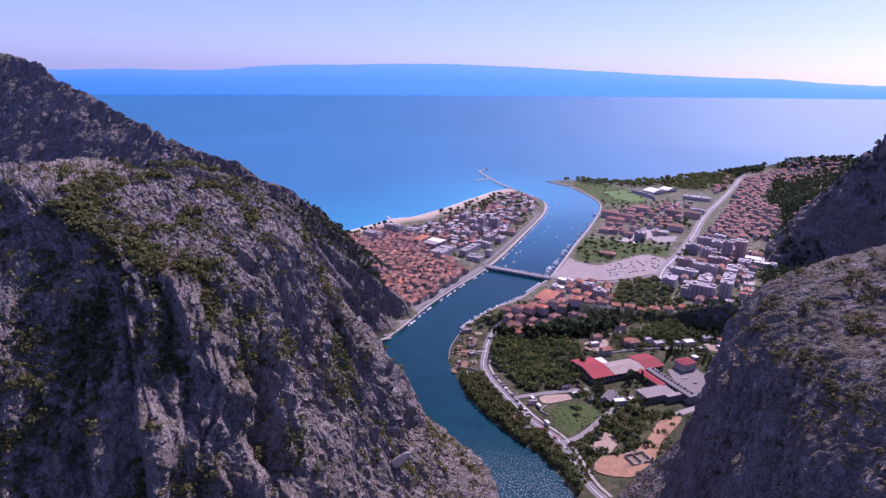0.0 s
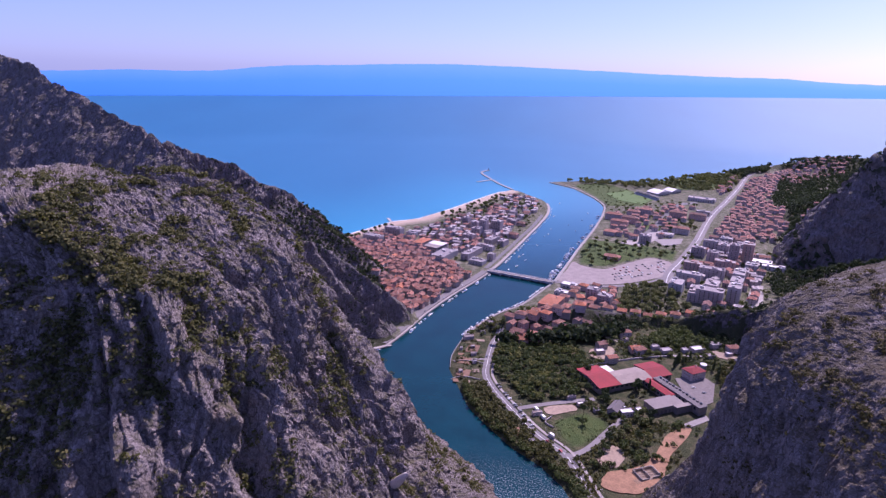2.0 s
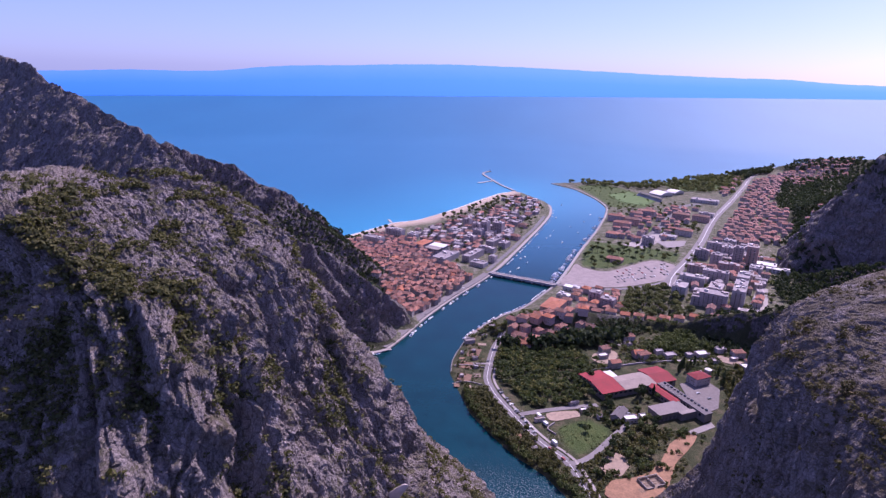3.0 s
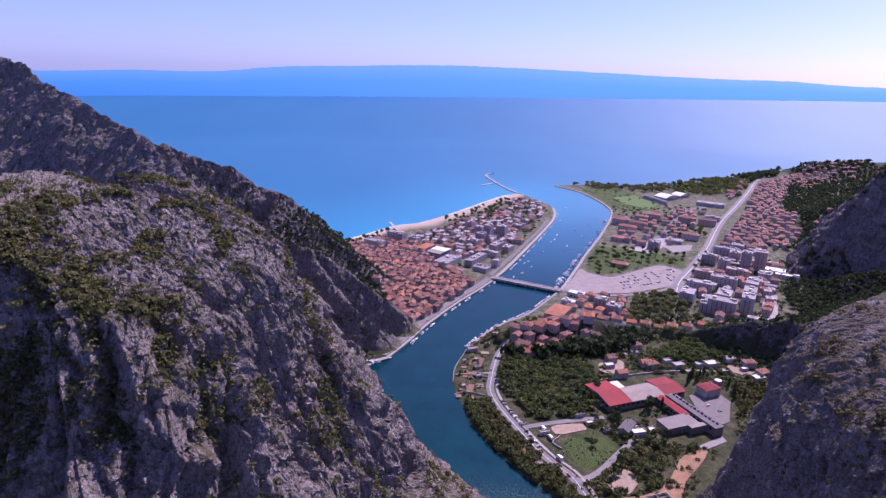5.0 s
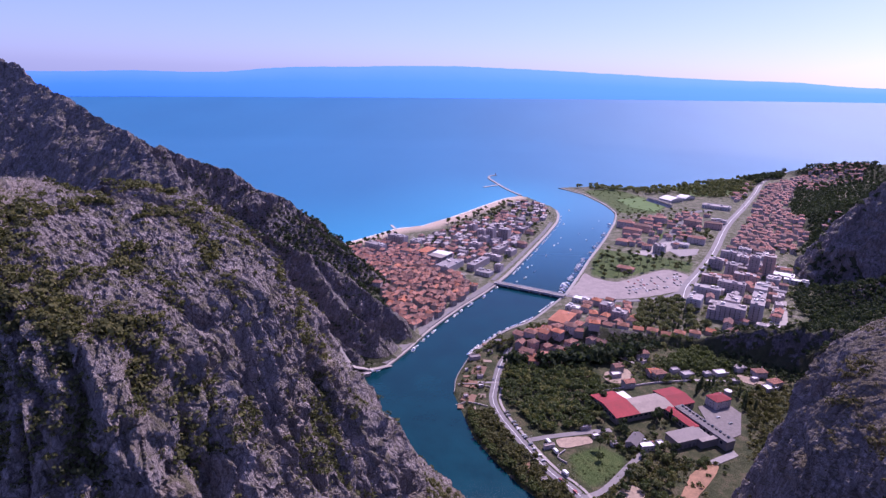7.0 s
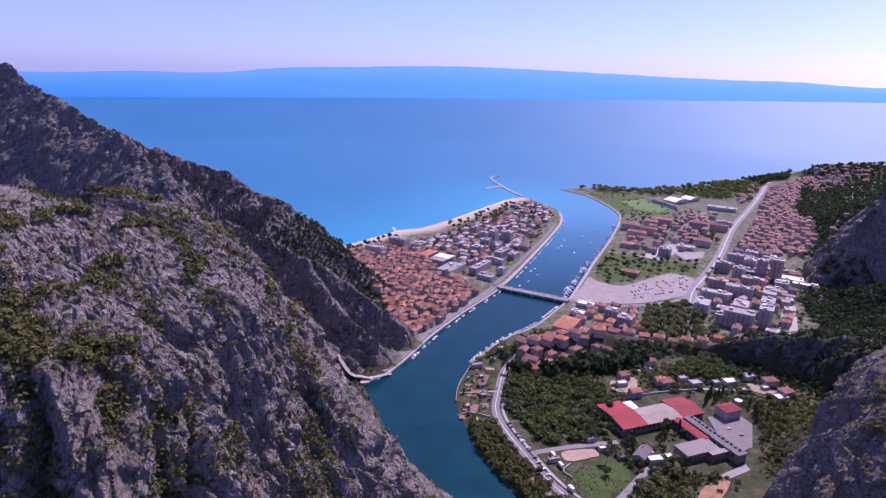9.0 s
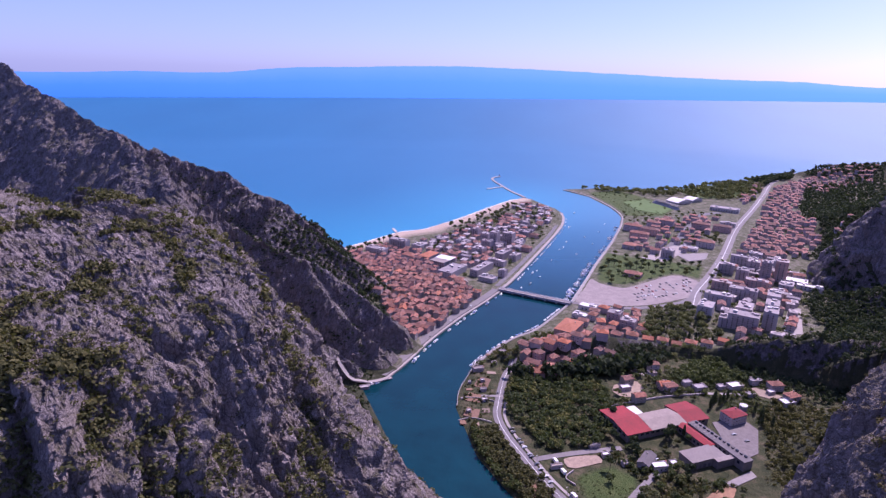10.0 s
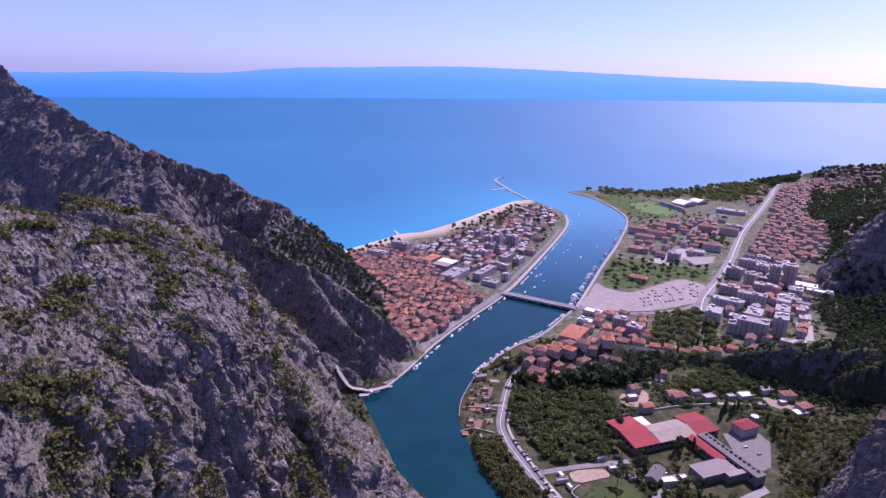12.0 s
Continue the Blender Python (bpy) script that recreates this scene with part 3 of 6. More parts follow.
US = np.concatenate([np.linspace(0, 2, 110, endpoint=False), np.linspace(2, 8.4, 430, endpoint=False), np.linspace(8.4, 10, 40)])
VS = np.concatenate([np.linspace(0, 2, 70, endpoint=False), np.linspace(2, 8, 312, endpoint=False), np.linspace(8, 9, 20)])
left_cliff, left_net, left_nrm, left_hollow = cliff("cliff_1", LEFT_PROFILES, len(US), len(VS), "grey limestone cliff with scrub on its shoulder", 3, True, 1.0, US, VS, [buttress(-149, 174, 188, 9, 30), buttress(-170, 178, 195, 5, 18), buttress(-112, 205, 170, 4.5, 18)])
RIGHT_PROFILES = [
    [(150, 405, 18), (150, 385, 50), (152, 370, 85), (155, 355, 120), (158, 345, 150), (163, 338, 175), (172, 335, 190), (195, 340, 198), (235, 350, 204), (300, 360, 204)],
    [(108, 378, 8), (117, 350, 50), (120, 334, 85), (122, 322, 118), (124, 313, 148), (128, 308, 170), (136, 304, 187), (168, 300, 202), (215, 308, 215), (290, 315, 214)],
    [(85, 352, 5), (103, 320, 48), (108, 300, 85), (110, 288, 118), (113, 281, 145), (118, 280, 166), (131, 281, 186), (165, 275, 201), (215, 278, 215), (290, 280, 219)],
    [(70, 320, 4), (93, 288, 48), (99, 268, 85), (102, 256, 118), (105, 255, 143), (111, 259, 165), (127, 262, 184), (151, 252, 192), (205, 250, 207), (285, 245, 219)],
    [(62, 282, 3), (86, 252, 48), (96, 238, 85), (103, 230, 115), (109, 229, 138), (116, 232, 163), (126, 236, 178), (148, 230, 190), (200, 225, 204), (280, 215, 219)],
    [(57, 240, 2), (84, 217, 48), (96, 207, 85), (103, 202, 112), (108, 201, 135), (114, 205, 158), (128, 210, 180), (146, 205, 190), (195, 200, 204), (275, 185, 219)],
    [(52, 190, 2), (84, 177, 48), (98, 171, 85), (105, 173, 112), (110, 177, 135), (116, 184, 158), (131, 185, 176), (150, 176, 188), (195, 170, 201), (275, 150, 219)],
    [(48, 120, 1), (86, 116, 45), (105, 115, 80), (118, 118, 112), (127, 121, 138), (137, 124, 160), (149, 124, 178), (166, 120, 193), (210, 115, 204), (285, 100, 219)],
    [(42, 40, 0), (90, 40, 45), (114, 44, 82), (130, 48, 115), (142, 52, 140), (153, 55, 162), (166, 55, 180), (186, 55, 198), (230, 55, 211), (300, 50, 219)],
]
right_cliff, right_net, right_nrm, right_hollow = cliff("cliff_2", RIGHT_PROFILES, 290, 300, "blue-grey limestone crag with a bushy sloping top", 5, False, 0.6, mat=GRASSY_ROCK)


# ---- rocky hillsides beyond ----
def hillside(name, box_x, box_y, nx, ny, label, seed, big):
    """A finer sheet of jointed rock over one stretch of the hills."""
    hx, hy = np.linspace(*box_x, nx), np.linspace(*box_y, ny)
    gx2, gy2 = np.meshgrid(hx, hy, indexing="ij")
    z = height(gx2, gy2)
    sx, sy = np.gradient(z, hx, hy)
    q = np.stack([-sx, -sy, np.ones_like(z)], 2)
    q /= np.linalg.norm(q, axis=2, keepdims=True)
    p, q = np.stack([gx2, gy2, z], 2).reshape(-1, 3), q.reshape(-1, 3)
    lift = np.clip((z.ravel() - 7) / 8, 0, 1)
    edge = np.clip(np.minimum.reduce([gx2 - box_x[0], box_x[1] - gx2, gy2 - box_y[0], box_y[1] - gy2]) / 10, 0, 1).ravel()
    d, _ = crag(p, p[:, 0] * 0.8 + p[:, 1] * 0.6, -p[:, 2] * 1.4, np.clip(1.25 - q[:, 2], 0.2, 1), seed, big)
    p = p + q * (d * lift * edge)[:, None]
    p[:, 2] += 0.4 * lift * edge - 2.5 * (1 - np.clip((z.ravel() - 4) / 3, 0, 1)) - 2.0 * (1 - edge)
    ob = mesh_object(name, p, grid_faces(nx, ny), HILL_ROCK, True)
    ob.data.shade_flat()
    return tagged(ob, label, "hillside", kind="structure")


hillside("hillside_1", *HILLS[0], 360, 250, "rugged grey limestone ridges dropping to the old town", 13, 0.5)
hillside("hillside_2", *HILLS[1], 150, 190, "shaded blue-grey limestone mountainside above the town", 17, 1.3)


# ---- surfaces of built things ----
def tiles_material(name, dark, mid, light, islands=False):
    """Clay tiles: courses down the slope, weathered patches, each roof of its own tone."""
    m, n, l, b = material(name)
    co = node(n, l, "TexCoord")
    wave = node(n, l, "TexWave", {"Vector": co.outputs["Object"], "Scale": 1.3, "Distortion": 1.5, "Detail": 2})
    worn = noise_of(n, l, 0.35, 5, 0.7)
    f = sums(n, l, "ADD", sums(n, l, "MULTIPLY", worn, 0.8), sums(n, l, "MULTIPLY", wave.outputs["Fac"], 0.2))
    c = ramp(n, l, f, [(0.3, dark), (0.5, mid), (0.68, light)])
    info = node(n, l, "ObjectInfo")
    pick = node(n, l, "NewGeometry").outputs["Random Per Island"] if islands else info.outputs["Random"]
    tone = ramp(n, l, pick, [(0, (0.55, 0.6, 0.68)), (0.35, (0.85, 0.88, 0.92)), (0.7, (1, 0.95, 0.9)), (1, (1.2, 1.05, 0.95))])
    l.new(mixed(n, l, 1.0, c, tone, "MULTIPLY"), b.inputs["Base Color"])
    b.inputs["Roughness"].default_value = 0.85
    relief(n, l, b, wave.outputs["Fac"], 0.5, 0.1)
    return m


TILE = tiles_material("clay_tiles", (0.13, 0.06, 0.047), (0.225, 0.096, 0.07), (0.32, 0.155, 0.115))
TILE_FAR = tiles_material("clay_tiles_far", (0.12, 0.053, 0.045), (0.23, 0.097, 0.076), (0.33, 0.157, 0.124), True)
TILE_ORANGE = tiles_material("orange_tiles", (0.22, 0.075, 0.042), (0.33, 0.115, 0.06), (0.42, 0.17, 0.095))
RED_SHEET = plain("red_roof_sheet", (0.22, 0.018, 0.024), 0.85, 0.25, 0.12, dirt=(0.15, 0.018, 0.022))
GREY_SHEET = plain("grey_roof_sheet", (0.215, 0.18, 0.17), 0.85, 0.2, 0.12)
DARK_SHEET = plain("dark_roof_sheet", (0.115, 0.10, 0.105), 0.85, 0.25, 0.15)
FLAT_ROOF = plain("roof_screed", (0.30, 0.262, 0.265), 0.9, 0.3, 0.25, dirt=(0.2, 0.18, 0.18))
WHITE_ROOF = plain("white_roofing", (0.58, 0.55, 0.54), 0.6, 0.1, 0.2)
PLASTER = plain("pale_render", (0.41, 0.352, 0.35), 0.9, 0.28, 0.25)
PLASTER_PINK = plain("pink_render", (0.46, 0.31, 0.275), 0.9, 0.22, 0.25)
STONE_WALL = plain("rubble_stone", (0.33, 0.30, 0.28), 0.95, 0.35, 0.8, bump=0.1)
CONCRETE = plain("concrete", (0.44, 0.41, 0.41), 0.9, 0.22, 0.3, bump=0.03)
GLASS = plain("window_glass", (0.03, 0.035, 0.045), 0.12, 0.3, 0.6)
FRAME = plain("window_frame_paint", (0.62, 0.60, 0.58), 0.6, 0.1, 1.0)
WOOD = plain("weathered_wood", (0.20, 0.13, 0.085), 0.85, 0.3, 1.5)
ASPHALT = plain("asphalt", (0.16, 0.15, 0.155), 0.9, 0.3, 0.12, bump=0.02)
PALE_ROAD = plain("sunbleached_road", (0.185, 0.165, 0.165), 0.9, 0.2, 0.10, bump=0.02)
PAVING = plain("stone_paving", (0.27, 0.238, 0.226), 0.85, 0.2, 0.25, bump=0.02)
GRAVEL = plain("gravel_lot", (0.30, 0.25, 0.23), 0.95, 0.25, 0.1, bump=0.05)
DIRT = plain("orange_earth", (0.33, 0.185, 0.105), 0.95, 0.4, 0.15, bump=0.1)
SOIL = plain("tilled_soil", (0.20, 0.115, 0.075), 0.95, 0.35, 0.5, bump=0.1)
LINE = plain("road_paint", (0.66, 0.66, 0.64), 0.7, 0.1, 0.4)
TURF = plain("sports_turf", (0.075, 0.13, 0.03), 0.95, 0.25, 0.08)
METAL = plain("galvanised_steel", (0.42, 0.42, 0.43), 0.5, 0.15, 1.0, metallic=0.6)
BLUE_STEEL = plain("blue_grey_girder", (0.25, 0.28, 0.36), 0.6, 0.2, 0.3)
BOAT_WHITE = plain("gelcoat", (0.78, 0.77, 0.75), 0.35, 0.12, 0.5)
RUBBER = plain("tyre_rubber", (0.02, 0.02, 0.02), 0.9, 0.2, 2.0)
TARP = plain("canvas_cover", (0.08, 0.14, 0.30), 0.8, 0.3, 0.8)
ROUGH_ROCK = plain("breakwater_rock", (0.40, 0.37, 0.35), 0.95, 0.35, 0.5, bump=0.1)


def paint_material():
    m, n, l, b = material("car_paint")
    info = node(n, l, "ObjectInfo")
    r = n.new("ShaderNodeValToRGB")
    r.color_ramp.interpolation = "CONSTANT"
    l.new(info.outputs["Random"], r.inputs[0])
    for k, c in enumerate([(0.7, 0.7, 0.69), (0.38, 0.38, 0.39), (0.03, 0.03, 0.035), (0.10, 0.105, 0.115), (0.30, 0.03, 0.03), (0.04, 0.08, 0.22)]):
        e = r.color_ramp.elements[k] if k < 2 else r.color_ramp.elements.new(0.5)
        e.position, e.color = k / 6, (*c, 1)
    dusty = noise_of(n, l, 2.0, 3, local=True)
    l.new(mixed(n, l, sums(n, l, "MULTIPLY", dusty, 0.2), r.outputs[0], (0.35, 0.33, 0.3)), b.inputs["Base Color"])
    b.inputs["Roughness"].default_value = 0.3
    b.inputs["Coat Weight"].default_value = 0.5
    return m


CAR_PAINT = paint_material()


def leaf_material(name, dark, mid, light):
    m, n, l, b = material(name)
    geo = node(n, l, "NewGeometry")
    patch = noise_of(n, l, 0.06, 3)
    f = sums(n, l, "ADD", sums(n, l, "MULTIPLY", geo.outputs["Random Per Island"], 0.55), sums(n, l, "MULTIPLY", patch, 0.45))
    c = ramp(n, l, f, [(0.15, dark), (0.5, mid), (0.85, light)])
    info = node(n, l, "ObjectInfo")
    tone = ramp(n, l, info.outputs["Random"], [(0, (0.75, 0.8, 0.8)), (0.6, (1, 1, 1)), (1, (1.2, 1.12, 0.95))])
    l.new(mixed(n, l, 1.0, c, tone, "MULTIPLY"), b.inputs["Base Color"])
    b.inputs["Roughness"].default_value = 0.75
    b.inputs["Specular IOR Level"].default_value = 0.25
    thin = node(n, l, "BsdfTranslucent", {"Color": mixed(n, l, 1.0, c, (1.05, 1.1, 0.75), "MULTIPLY")})
    both = node(n, l, "MixShader", {0: 0.38, 1: b.outputs[0], 2: thin.outputs[0]})
    l.new(both.outputs[0], n["Material Output"].inputs[0])
    return m


LEAF = leaf_material("broad_leaves", (0.042, 0.06, 0.022), (0.082, 0.106, 0.037), (0.14, 0.155, 0.055))
PINE = leaf_material("pine_needles", (0.02, 0.035, 0.02), (0.042, 0.06, 0.028), (0.074, 0.09, 0.038))
SCRUB = leaf_material("scrub_leaves", (0.05, 0.055, 0.022), (0.092, 0.094, 0.034), (0.15, 0.135, 0.05))
YOUNG = leaf_material("young_leaves", (0.068, 0.08, 0.03), (0.13, 0.142, 0.052), (0.21, 0.21, 0.085))
SCRUB_RUST = leaf_material("rusty_scrub_leaves", (0.046, 0.047, 0.021), (0.085, 0.077, 0.033), (0.145, 0.115, 0.05))
BARK = plain("bark", (0.11, 0.085, 0.065), 0.95, 0.3, 3.0)


# ---- builders ----
MESHES = {}


def shared(key, make, mats):
    """One mesh for all alike pieces."""
    if key not in MESHES:
        verts, faces = make()[:2]
        me = bpy.data.meshes.new(key.split("|")[0])
        me.from_pydata([tuple(map(float, v)) for v in verts], [], [tuple(map(int, f)) for f in faces])
        for mm in mats:
            me.materials.append(mm)
        extra = make()
        if len(extra) > 2:
            me.polygons.foreach_set("material_index", extra[2])
        MESHES[key] = me
    return MESHES[key]


def part(name, verts, faces, mat, parent, label="", index=None):
    me = bpy.data.meshes.new(name)
    me.from_pydata([tuple(map(float, v)) for v in verts], [], [tuple(map(int, f)) for f in faces])
    for mm in mat if isinstance(mat, (list, tuple)) else [mat]:
        me.materials.append(mm)
    if index is not None:
        me.polygons.foreach_set("material_index", index)
    ob = new(name, me)
    ob.parent = parent
    return tagged(ob, label) if label else ob


def piece(name, me, parent, m):
    ob = new(name, me)
    ob.parent = parent
    ob.matrix_basis = m
    return ob


def box(x0, x1, y0, y1, z0, z1):
    v = [(x0, y0, z0), (x1, y0, z0), (x1, y1, z0), (x0, y1, z0), (x0, y0, z1), (x1, y0, z1), (x1, y1, z1), (x0, y1, z1)]
    return v, [(0, 3, 2, 1), (4, 5, 6, 7), (0, 1, 5, 4), (1, 2, 6, 5), (2, 3, 7, 6), (3, 0, 4, 7)]


def joined(*parts):
    verts, faces = [], []
    for v, f in parts:
        k = len(verts)
        verts += list(v)
        faces += [tuple(i + k for i in q) for q in f]
    return verts, faces


def thing(name, x, y, z, rot=0.0):
    e = new(name)
    e.empty_display_size = 1.0
    e.matrix_basis = pose(x, y, z, 0, 0, rot)
    return e


def window_mesh(w=1.2, h=1.4):
    a, fa = joined(box(-w / 2 - 0.12, -w / 2, -0.1, 0.06, -h / 2 - 0.12, h / 2 + 0.12), box(w / 2, w / 2 + 0.12, -0.1, 0.06, -h / 2 - 0.12, h / 2 + 0.12),
                   box(-w / 2, w / 2, -0.1, 0.06, h / 2, h / 2 + 0.12), box(-w / 2, w / 2, -0.16, 0.06, -h / 2 - 0.12, -h / 2), box(-w / 2, w / 2, -0.03, 0.04, -h / 2, h / 2))
    return a, fa, [0] * 24 + [1] * 6


def windows(parent, w, d, h, base=0.0, storey=3.0, gap=3.2, sides="news", size=(1.2, 1.4)):
    """Windows in rows on the sides of a w by d block."""
    me = shared("window|%.1f|%.1f" % size, lambda: window_mesh(*size), [FRAME, GLASS])
    levels = max(1, int((h - base) / storey))
    for side, length, off, rot in (("s", w, d / 2, 0), ("n", w, d / 2, 180), ("e", d, w / 2, 90), ("w", d, w / 2, -90)):
        if side not in sides:
            continue
        count = max(1, int((length - 1.5) / gap))
        for lv in range(levels):
            for k in range(count):
                u = (k - (count - 1) / 2) * gap
                z = base + lv * storey + 1.7
                if z + 0.9 > h:
                    continue
                piece("window", me, parent, pose(0, 0, 0, 0, 0, rot) @ pose(u, -off, z))


def gable(w, d, z, rise, over=0.5, thick=0.22):
    """A pitched roof whose ridge runs along x."""
    x, y = w / 2 + over, d / 2 + over
    low = z - rise * over / (d / 2)
    v = [(-x, -y, low), (x, -y, low), (x, 0, z + rise), (-x, 0, z + rise), (-x, y, low), (x, y, low)]
    v += [(a, b, c - thick) for a, b, c in v]
    return v, [(0, 1, 2, 3), (3, 2, 5, 4), (7, 6, 9, 8), (8, 9, 10, 11), (0, 6, 7, 1), (4, 5, 11, 10), (0, 3, 9, 6), (3, 4, 10, 9), (1, 7, 8, 2), (2, 8, 11, 5)]


def hip(w, d, z, rise, over=0.5, thick=0.22):
    x, y = w / 2 + over, d / 2 + over
    r = max(w - d, 0.8) / 2
    low = z - rise * over / (d / 2)
    v = [(-x, -y, low), (x, -y, low), (x, y, low), (-x, y, low), (-r, 0, z + rise), (r, 0, z + rise)] + [(-x, -y, low - thick), (x, -y, low - thick), (x, y, low - thick), (-x, y, low - thick)]
    return v, [(0, 1, 5, 4), (2, 3, 4, 5), (1, 2, 5), (3, 0, 4), (6, 7, 1, 0), (7, 8, 2, 1), (8, 9, 3, 2), (9, 6, 0, 3), (9, 8, 7, 6)]


def gable_wall(w, d, h, rise):
    x, y = w / 2, d / 2
    v = [(-x, -y, -2), (x, -y, -2), (x, y, -2), (-x, y, -2), (-x, -y, h), (x, -y, h), (x, y, h), (-x, y, h), (-x, 0, h + rise - 0.2), (x, 0, h + rise - 0.2)]
    return v, [(0, 1, 5, 4), (2, 3, 7, 6), (1, 2, 6, 9, 5), (3, 0, 4, 8, 7), (3, 2, 1, 0)]


def house(w, d, h, roof, wall, roofing, label, rise=None, gap=3.2, sides="news"):
    """A house with walls, tiled roof, chimney, door and windows."""
    e = thing("house", 0, 0, 0)
    rise = rise or 0.24 * d
    if roof == "gable":
        part("wall", *gable_wall(w, d, h, rise), wall, e)
        top = part("roof", *gable(w, d, h, rise), roofing, e)
    else:
        part("wall", *box(-w / 2, w / 2, -d / 2, d / 2, -2, h), wall, e)
        top = part("roof", *hip(w, d, h, rise), roofing, e)
    cx, cy = w * 0.22, d * 0.16
    part("chimney", *joined(box(cx - 0.35, cx + 0.35, cy - 0.35, cy + 0.35, h, h + rise + 0.5), box(cx - 0.45, cx + 0.45, cy - 0.45, cy + 0.45, h + rise + 0.5, h + rise + 0.65)), STONE_WALL, top)
    part("door", *box(-0.5, 0.5, -d / 2 - 0.06, -d / 2 + 0.02, 0, 2.1), WOOD, e)
    windows(e, w, d, h, 0, 2.9, gap, sides)
    return tagged(e, label, "house")


def flat_block(x, y, w, d, h, rot, wall, label, roofing=None, balconies=True, gap=3.4, name="apartment_building", size=(1.5, 1.5), seed=0, sides="news"):
    """A flat-roofed block with parapet, stair heads, windows and balcony slabs."""
    r = random.Random(int(x * 31 + y * 7) + seed)
    e = thing(name, x, y, ground_at(x, y) - 0.1, rot)
    part("wall", *box(-w / 2, w / 2, -d / 2, d / 2, -2.5, h), wall, e)
    t = 0.3
    top = part("roof", *box(-w / 2 + t, w / 2 - t, -d / 2 + t, d / 2 - t, h + 0.01, h + 0.25), roofing or FLAT_ROOF, e)
    part("parapet", *joined(box(-w / 2, w / 2, -d / 2, -d / 2 + t, h, h + 0.9), box(-w / 2, w / 2, d / 2 - t, d / 2, h, h + 0.9), box(-w / 2, -w / 2 + t, -d / 2 + t, d / 2 - t, h, h + 0.9), box(w / 2 - t, w / 2, -d / 2 + t, d / 2 - t, h, h + 0.9)), wall, top)
    for k in range(0 if w * d < 150 and h < 7 else 2 if w * d < 200 else 4):
        a, b = r.uniform(-w / 2 + 3, w / 2 - 3), r.uniform(-d / 2 + 2.5, d / 2 - 2.5)
        s, q = r.uniform(1.3, 2.6), r.uniform(1.2, 2.2)
        part("stair_head", *joined(box(a - s, a + s, b - q, b + q, h + 0.25, h + r.uniform(1.8, 3.2))), wall if k else WHITE_ROOF, top)
    for k in range(0 if h < 7 else 2):
        a, b = r.uniform(-w / 2 + 1, w / 2 - 1), r.uniform(-d / 2 + 1, d / 2 - 1)
        part("roof_vent", *box(a - 0.4, a + 0.4, b - 0.4, b + 0.4, h + 0.25, h + 1.3), CONCRETE, top)
    windows(e, w, d, h, 0, 3.0, gap, sides, size)
    if balconies:
        for lv in range(1, int(h / 3)):
            for side in (-1, 1):
                bw = w * 0.62
                v, f = joined(box(-bw / 2, bw / 2, -1.3, 0, -0.15, 0.0), box(-bw / 2, bw / 2, -1.3, -1.2, 0.0, 0.95))
                b = part("balcony", v, f, PLASTER, e)
                b.matrix_basis = pose(0, 0, 0, 0, 0, 0 if side < 0 else 180) @ pose(0, -d / 2, lv * 3.0)
    return tagged(e, label, "apartment building")


def strip(name, line, width, mat, label, category, lift=0.15, n=None, kind="structure", thick=0.25, offset=0.0, level=None):
    """A road or quay laid on the ground along a line."""
    p = curve(line, n or max(8, 6 * len(line)))
    t = np.gradient(p, axis=0)
    t /= np.linalg.norm(t, axis=1)[:, None]
    nrm = np.stack([-t[:, 1], t[:, 0]], 1)
    cols = []
    for k in (-0.5, 0.5):
        q = p + nrm * (width * k + offset)
        z = height(q[:, 0], q[:, 1]) + lift if level is None else np.full(len(q), level)
        cols.append(np.c_[q, z])
    zz = np.maximum(cols[0][:, 2], cols[1][:, 2]) if level is None else cols[0][:, 2]
    for k in range(3):
        zz = np.maximum(zz, np.convolve(np.pad(zz, 1, "edge"), [0.25, 0.5, 0.25], "valid"))
    a, b = cols[0].copy(), cols[1].copy()
    a[:, 2] = b[:, 2] = zz
    down = np.array([0, 0, -thick - (3 if level is not None else 1.0)])
    net = np.stack([a + down, a, b, b + down])
    f = grid_faces(4, len(p))
    ob = mesh_object(name, net.reshape(-1, 3), f, mat)
    return tagged(ob, label, category, kind=kind)


def patch(name, poly, mat, label, category, lift=0.2, kind="structure", soft=False):
    """A flat piece of ground: an outline filled and laid on the ground; soft: with an uneven, rounded edge."""
    if soft:
        q = curve(poly, 7 * len(poly), True)
        q = q + 1.1 * np.stack([fbm(np.c_[q / 5, q[:, :1] * 0 + 2], 2), fbm(np.c_[q / 5, q[:, :1] * 0 + 9], 2)], 1)
        poly = [(float(x), float(y)) for x, y in q]
    bm = bmesh.new()
    p = np.array(poly, float)
    z = float(np.median(height(p[:, 0], p[:, 1]))) + lift
    face = bm.faces.new([bm.verts.new((x, y, z)) for x, y in poly])
    if face.normal.z < 0 or sum((a[0] * b[1] - b[0] * a[1]) for a, b in zip(poly, poly[1:] + poly[:1])) < 0:
        bmesh.ops.reverse_faces(bm, faces=[face])
    ext = bmesh.ops.extrude_face_region(bm, geom=[face])
    bmesh.ops.translate(bm, verts=[v for v in ext["geom"] if isinstance(v, bmesh.types.BMVert)], vec=(0, 0, -0.8))
    bmesh.ops.recalc_face_normals(bm, faces=bm.faces)
    me = bpy.data.meshes.new(name)
    bm.to_mesh(me)
    bm.free()
    me.materials.append(mat)
    return tagged(new(name, me), label, category, kind=kind)


